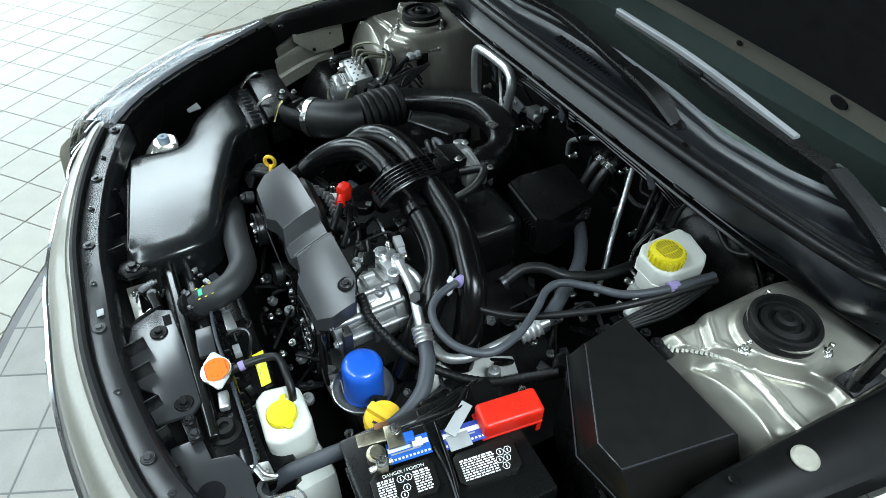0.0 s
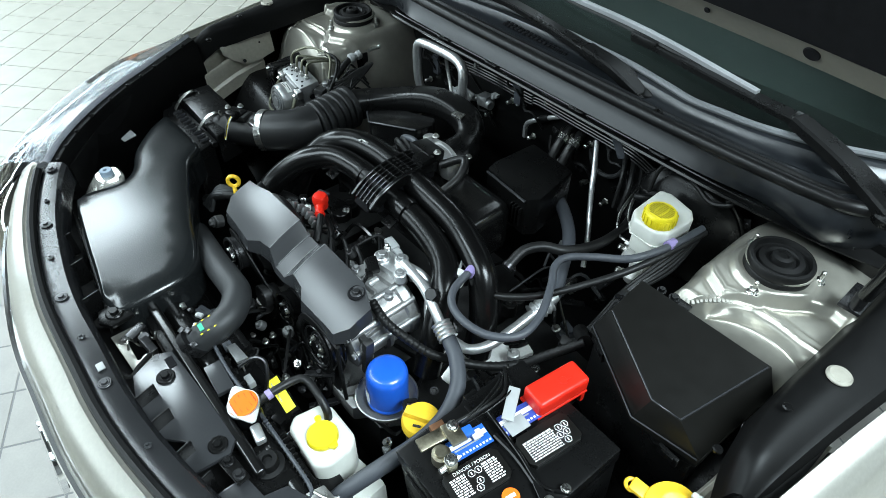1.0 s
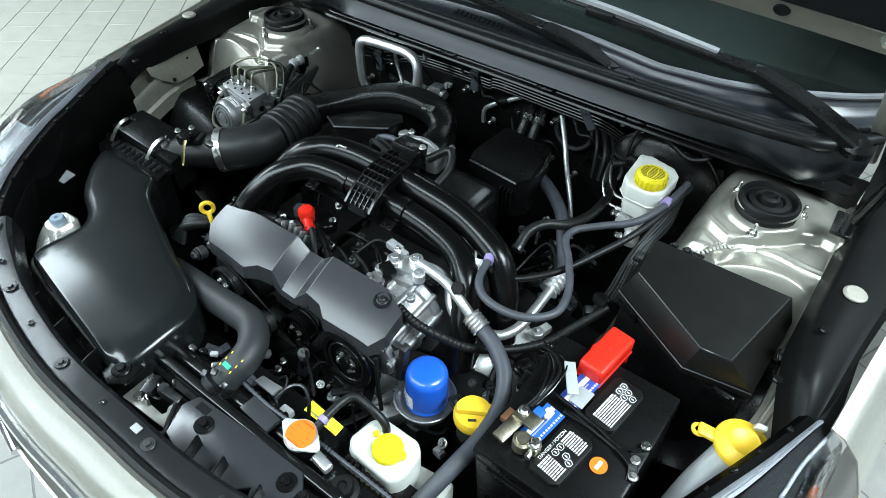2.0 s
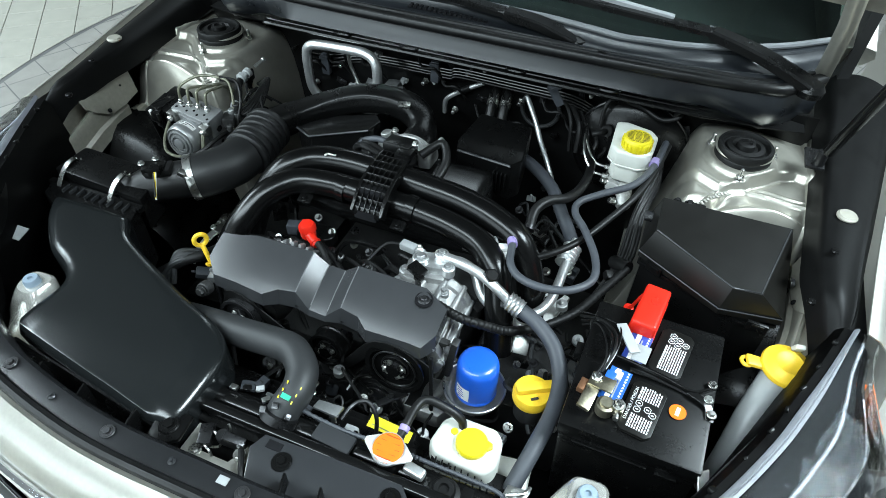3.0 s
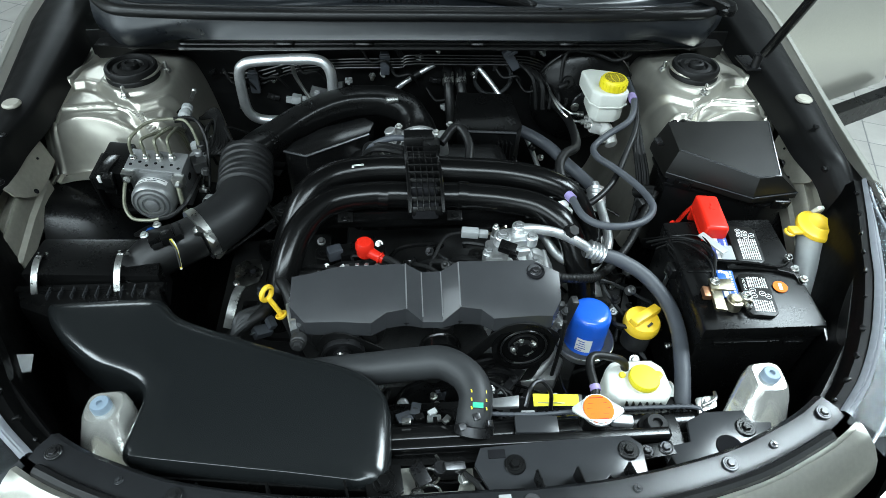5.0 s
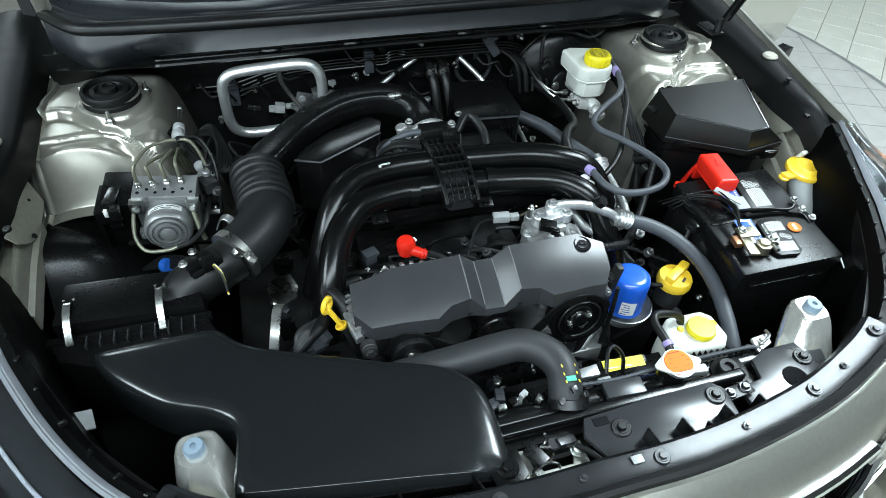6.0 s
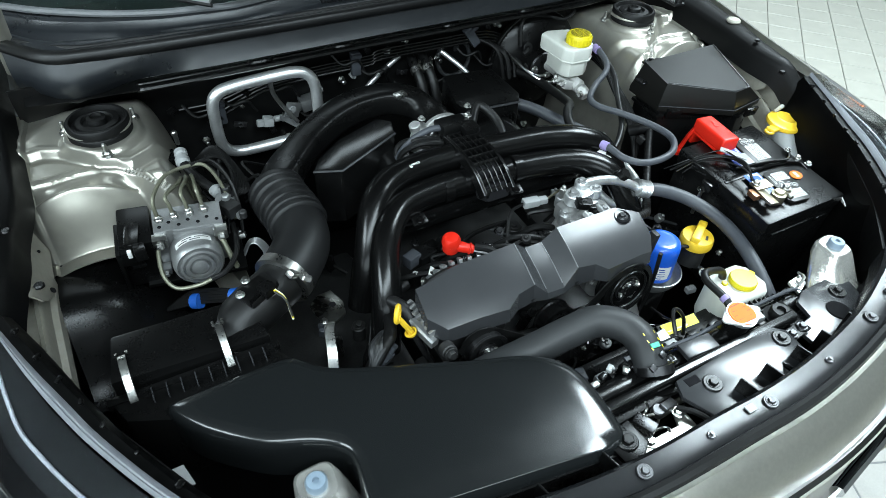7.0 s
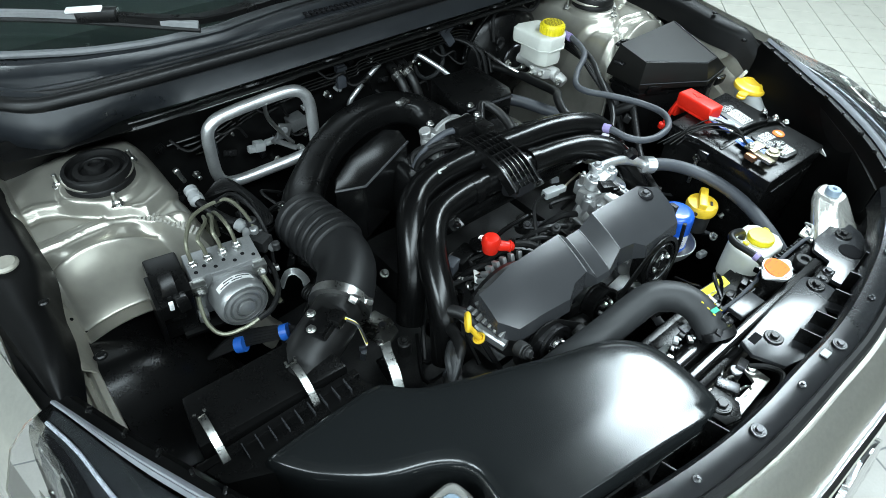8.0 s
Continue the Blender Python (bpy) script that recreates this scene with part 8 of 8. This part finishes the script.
for k in range(2):
    hp = thing("heater_pipe", (0.06 + 0.028 * k, 0.11, 0.86), "dark heater pipe with a steel spring clip", "heater pipe", "heater pipes")
    part("pipe", tube([(0.06 + 0.028 * k, 0.14, 0.92), (0.06 + 0.028 * k, 0.11, 0.908), (0.062 + 0.028 * k, 0.08, 0.88), (0.066 + 0.028 * k, 0.05, 0.82)], 0.011, 12, 6), HOSE, hp)
    part("clip", join(tube([(0.06 + 0.028 * k, 0.108, 0.906), (0.0605 + 0.028 * k, 0.098, 0.899)], 0.013, 12, 2), box((0.052 + 0.028 * k, 0.105, 0.918), (0.004, 0.01, 0.012)), box((0.069 + 0.028 * k, 0.105, 0.918), (0.004, 0.01, 0.012))), STEEL, hp, "bright spring clip")
whole("filler_pipe", tube([(0.13, 0.122, 0.925), (0.165, 0.08, 0.895), (0.185, 0.055, 0.87), (0.215, 0.02, 0.84), (0.235, 0.0, 0.81), (0.26, -0.03, 0.76)], 0.0055, 10, 6), ALU, "straight bright pipe slanting from the firewall", "pipe")
whole("grommet_ring", ring((0.163, 0.122, 0.902), 0.041, 0.005, (0, -1, 0.1)), RADHOSE, "round grey firewall grommet ring", "grommet")
for k in range(5):
    whole("firewall_hose", tube([(0.2 + 0.018 * k, 0.125, 0.93), (0.215 + 0.02 * k, 0.1, 0.945 - 0.01 * k), (0.24 + 0.02 * k, 0.06, 0.93 - 0.012 * k), (0.25 + 0.015 * k, 0.04, 0.87)], 0.004 + 0.0015 * (k % 2), 8, 6), RUBBER, "thin black hose hanging from the firewall", "hose", "firewall hoses")
whole("booster_wire", tube([(0.3, 0.06, 0.93), (0.302, 0.07, 0.975), (0.32, 0.075, 0.99), (0.37, 0.07, 0.985), (0.41, 0.06, 0.975), (0.44, 0.065, 0.985), (0.44, 0.08, 0.99), (0.43, 0.075, 0.98)], 0.004, 8, 6), RUBBER, "black wire arched over the brake booster", "wire")
for k in range(5):
    whole("corner_wire", tube([(0.43, 0.02, 0.95 - 0.006 * k), (0.425 + 0.003 * k, -0.06, 0.935 - 0.006 * k), (0.41 + 0.004 * k, -0.14, 0.9), (0.405 + 0.005 * k, -0.22, 0.85), (0.38, -0.28, 0.8)], 0.0035 + 0.001 * (k % 2), 8, 6), RUBBER if k != 2 else HOSE, "black wire running down beside the strut tower", "wire", "tower wires")
whole("loom_joint", join(tube([(0.425, -0.25, 0.868), (0.412, -0.24, 0.862), (0.4, -0.225, 0.85)], 0.012, 10, 4), box((0.4, -0.26, 0.85), (0.02, 0.015, 0.015), (20, 10, 30))), RUBBER, "taped joint of the black looms", "wiring joint")

# ---- made-up small fixings, scattered to give glints in the dark ----
rg = random.Random(31)
for k in range(52):
    x = -0.46 + 0.018 * k + rg.uniform(-0.01, 0.01)
    z = rg.uniform(0.8, 0.975)
    kind = k % 4
    if kind == 0:
        part("stud", join(disc((x, 0.115, z), 0.0045, 0.016, (0, -1, 0.1), 8), disc((x, 0.12, z), 0.008, 0.004, (0, -1, 0.1), 6)), STEEL, fire)
    elif kind == 1:
        part("clip", join(box((x, 0.115, z), (0.016, 0.012, 0.008), (0, rg.uniform(-40, 40), 0), r=0.001), box((x, 0.107, z), (0.006, 0.006, 0.012))), rg.choice((BLACK, NECK, NECK, STEEL)), fire)
    elif kind == 2:
        part("wire", tube([(x, 0.12, z), (x + 0.02, 0.1, z - 0.02), (x + 0.05, 0.095, z - 0.015), (x + 0.07, 0.11, z - 0.05)], 0.0028, 6, 5), RUBBER, fire)
    else:
        part("bracket", join(box((x, 0.116, z), (0.026, 0.003, 0.012), (0, rg.uniform(0, 90), 0), r=0.001), bolt((x, 0.114, z), 0.0038, (0, -1, 0))), DARKSTEEL, fire)
for k in range(22):
    a, r_ = rg.uniform(0, 6.28), rg.uniform(0.03, 0.08)
    x, y, z = -0.39 + 0.035 * math.cos(a), -0.17 + r_ * math.sin(a), rg.uniform(0.84, 0.92)
    if k % 3 == 0:
        part("terminal", join(box((x, y, z), (0.012, 0.016, 0.008), (rg.uniform(-30, 30), rg.uniform(-30, 30), rg.uniform(0, 90)), r=0.001), disc((x, y, z + 0.003), 0.003, 0.008)), rg.choice((DARKCAST, STEEL, BLACK)), harn)
    else:
        part("wire", tube([(x, y, z), (x + rg.uniform(-0.03, 0.03), y + 0.03, z + 0.02), (x + rg.uniform(-0.04, 0.04), y + 0.06, z - 0.02)], 0.0024, 6, 5), RUBBER, harn)

# ---- made-up wires, bolts and lugs for glints in the dark between the large things ----
rw = random.Random(77)
for x0, x1, y0, y1, z0, z1, n in ((-0.2, 0.06, -0.43, -0.34, 0.79, 0.845, 26), (0.29, 0.39, -0.56, -0.28, 0.7, 0.79, 24), (-0.12, 0.22, -0.6, -0.54, 0.66, 0.76, 22), (0.2, 0.33, -0.25, -0.02, 0.74, 0.84, 18)):
    for k in range(n):
        x, y, z = rw.uniform(x0, x1), rw.uniform(y0, y1), rw.uniform(z0, z1)
        tilt = (rw.uniform(-0.6, 0.6), rw.uniform(-0.9, 0.1), 1)
        kind = rw.random()
        if kind < 0.3:
            part("bolt", bolt((x, y, z), rw.uniform(0.0035, 0.006), tilt, 0.009), rw.choice((STEEL, STEEL, DARKSTEEL)), engine)
        elif kind < 0.5:
            part("lug", join(disc((x, y, z), rw.uniform(0.007, 0.012), 0.014, tilt, 14), disc(V(x, y, z) + V(*tilt).normalized() * 0.014, 0.004, 0.006, tilt, 6)), rw.choice((CAST, DARKCAST, MOTOR)), engine)
        elif kind < 0.65:
            part("plug", join(box((x, y, z), (0.018, 0.012, 0.012), (rw.uniform(-40, 40), rw.uniform(-40, 40), rw.uniform(0, 180)), r=0.002), box((x, y, z + 0.007), (0.008, 0.006, 0.006), (0, 0, rw.uniform(0, 180)))), rw.choice((BLACK, GLOSS, NECK)), engine)
        else:
            q = V(x, y, z)
            part("wire", tube([q, q + V(rw.uniform(-0.03, 0.03), rw.uniform(-0.03, 0.03), rw.uniform(0, 0.025)), q + V(rw.uniform(-0.06, 0.06), rw.uniform(-0.05, 0.05), 0.01), q + V(rw.uniform(-0.09, 0.09), rw.uniform(-0.06, 0.06), -0.03)], rw.uniform(0.002, 0.0042), 6, 5), rw.choice((GLOSS, RUBBER, RADHOSE)), engine)
lay_tiles()
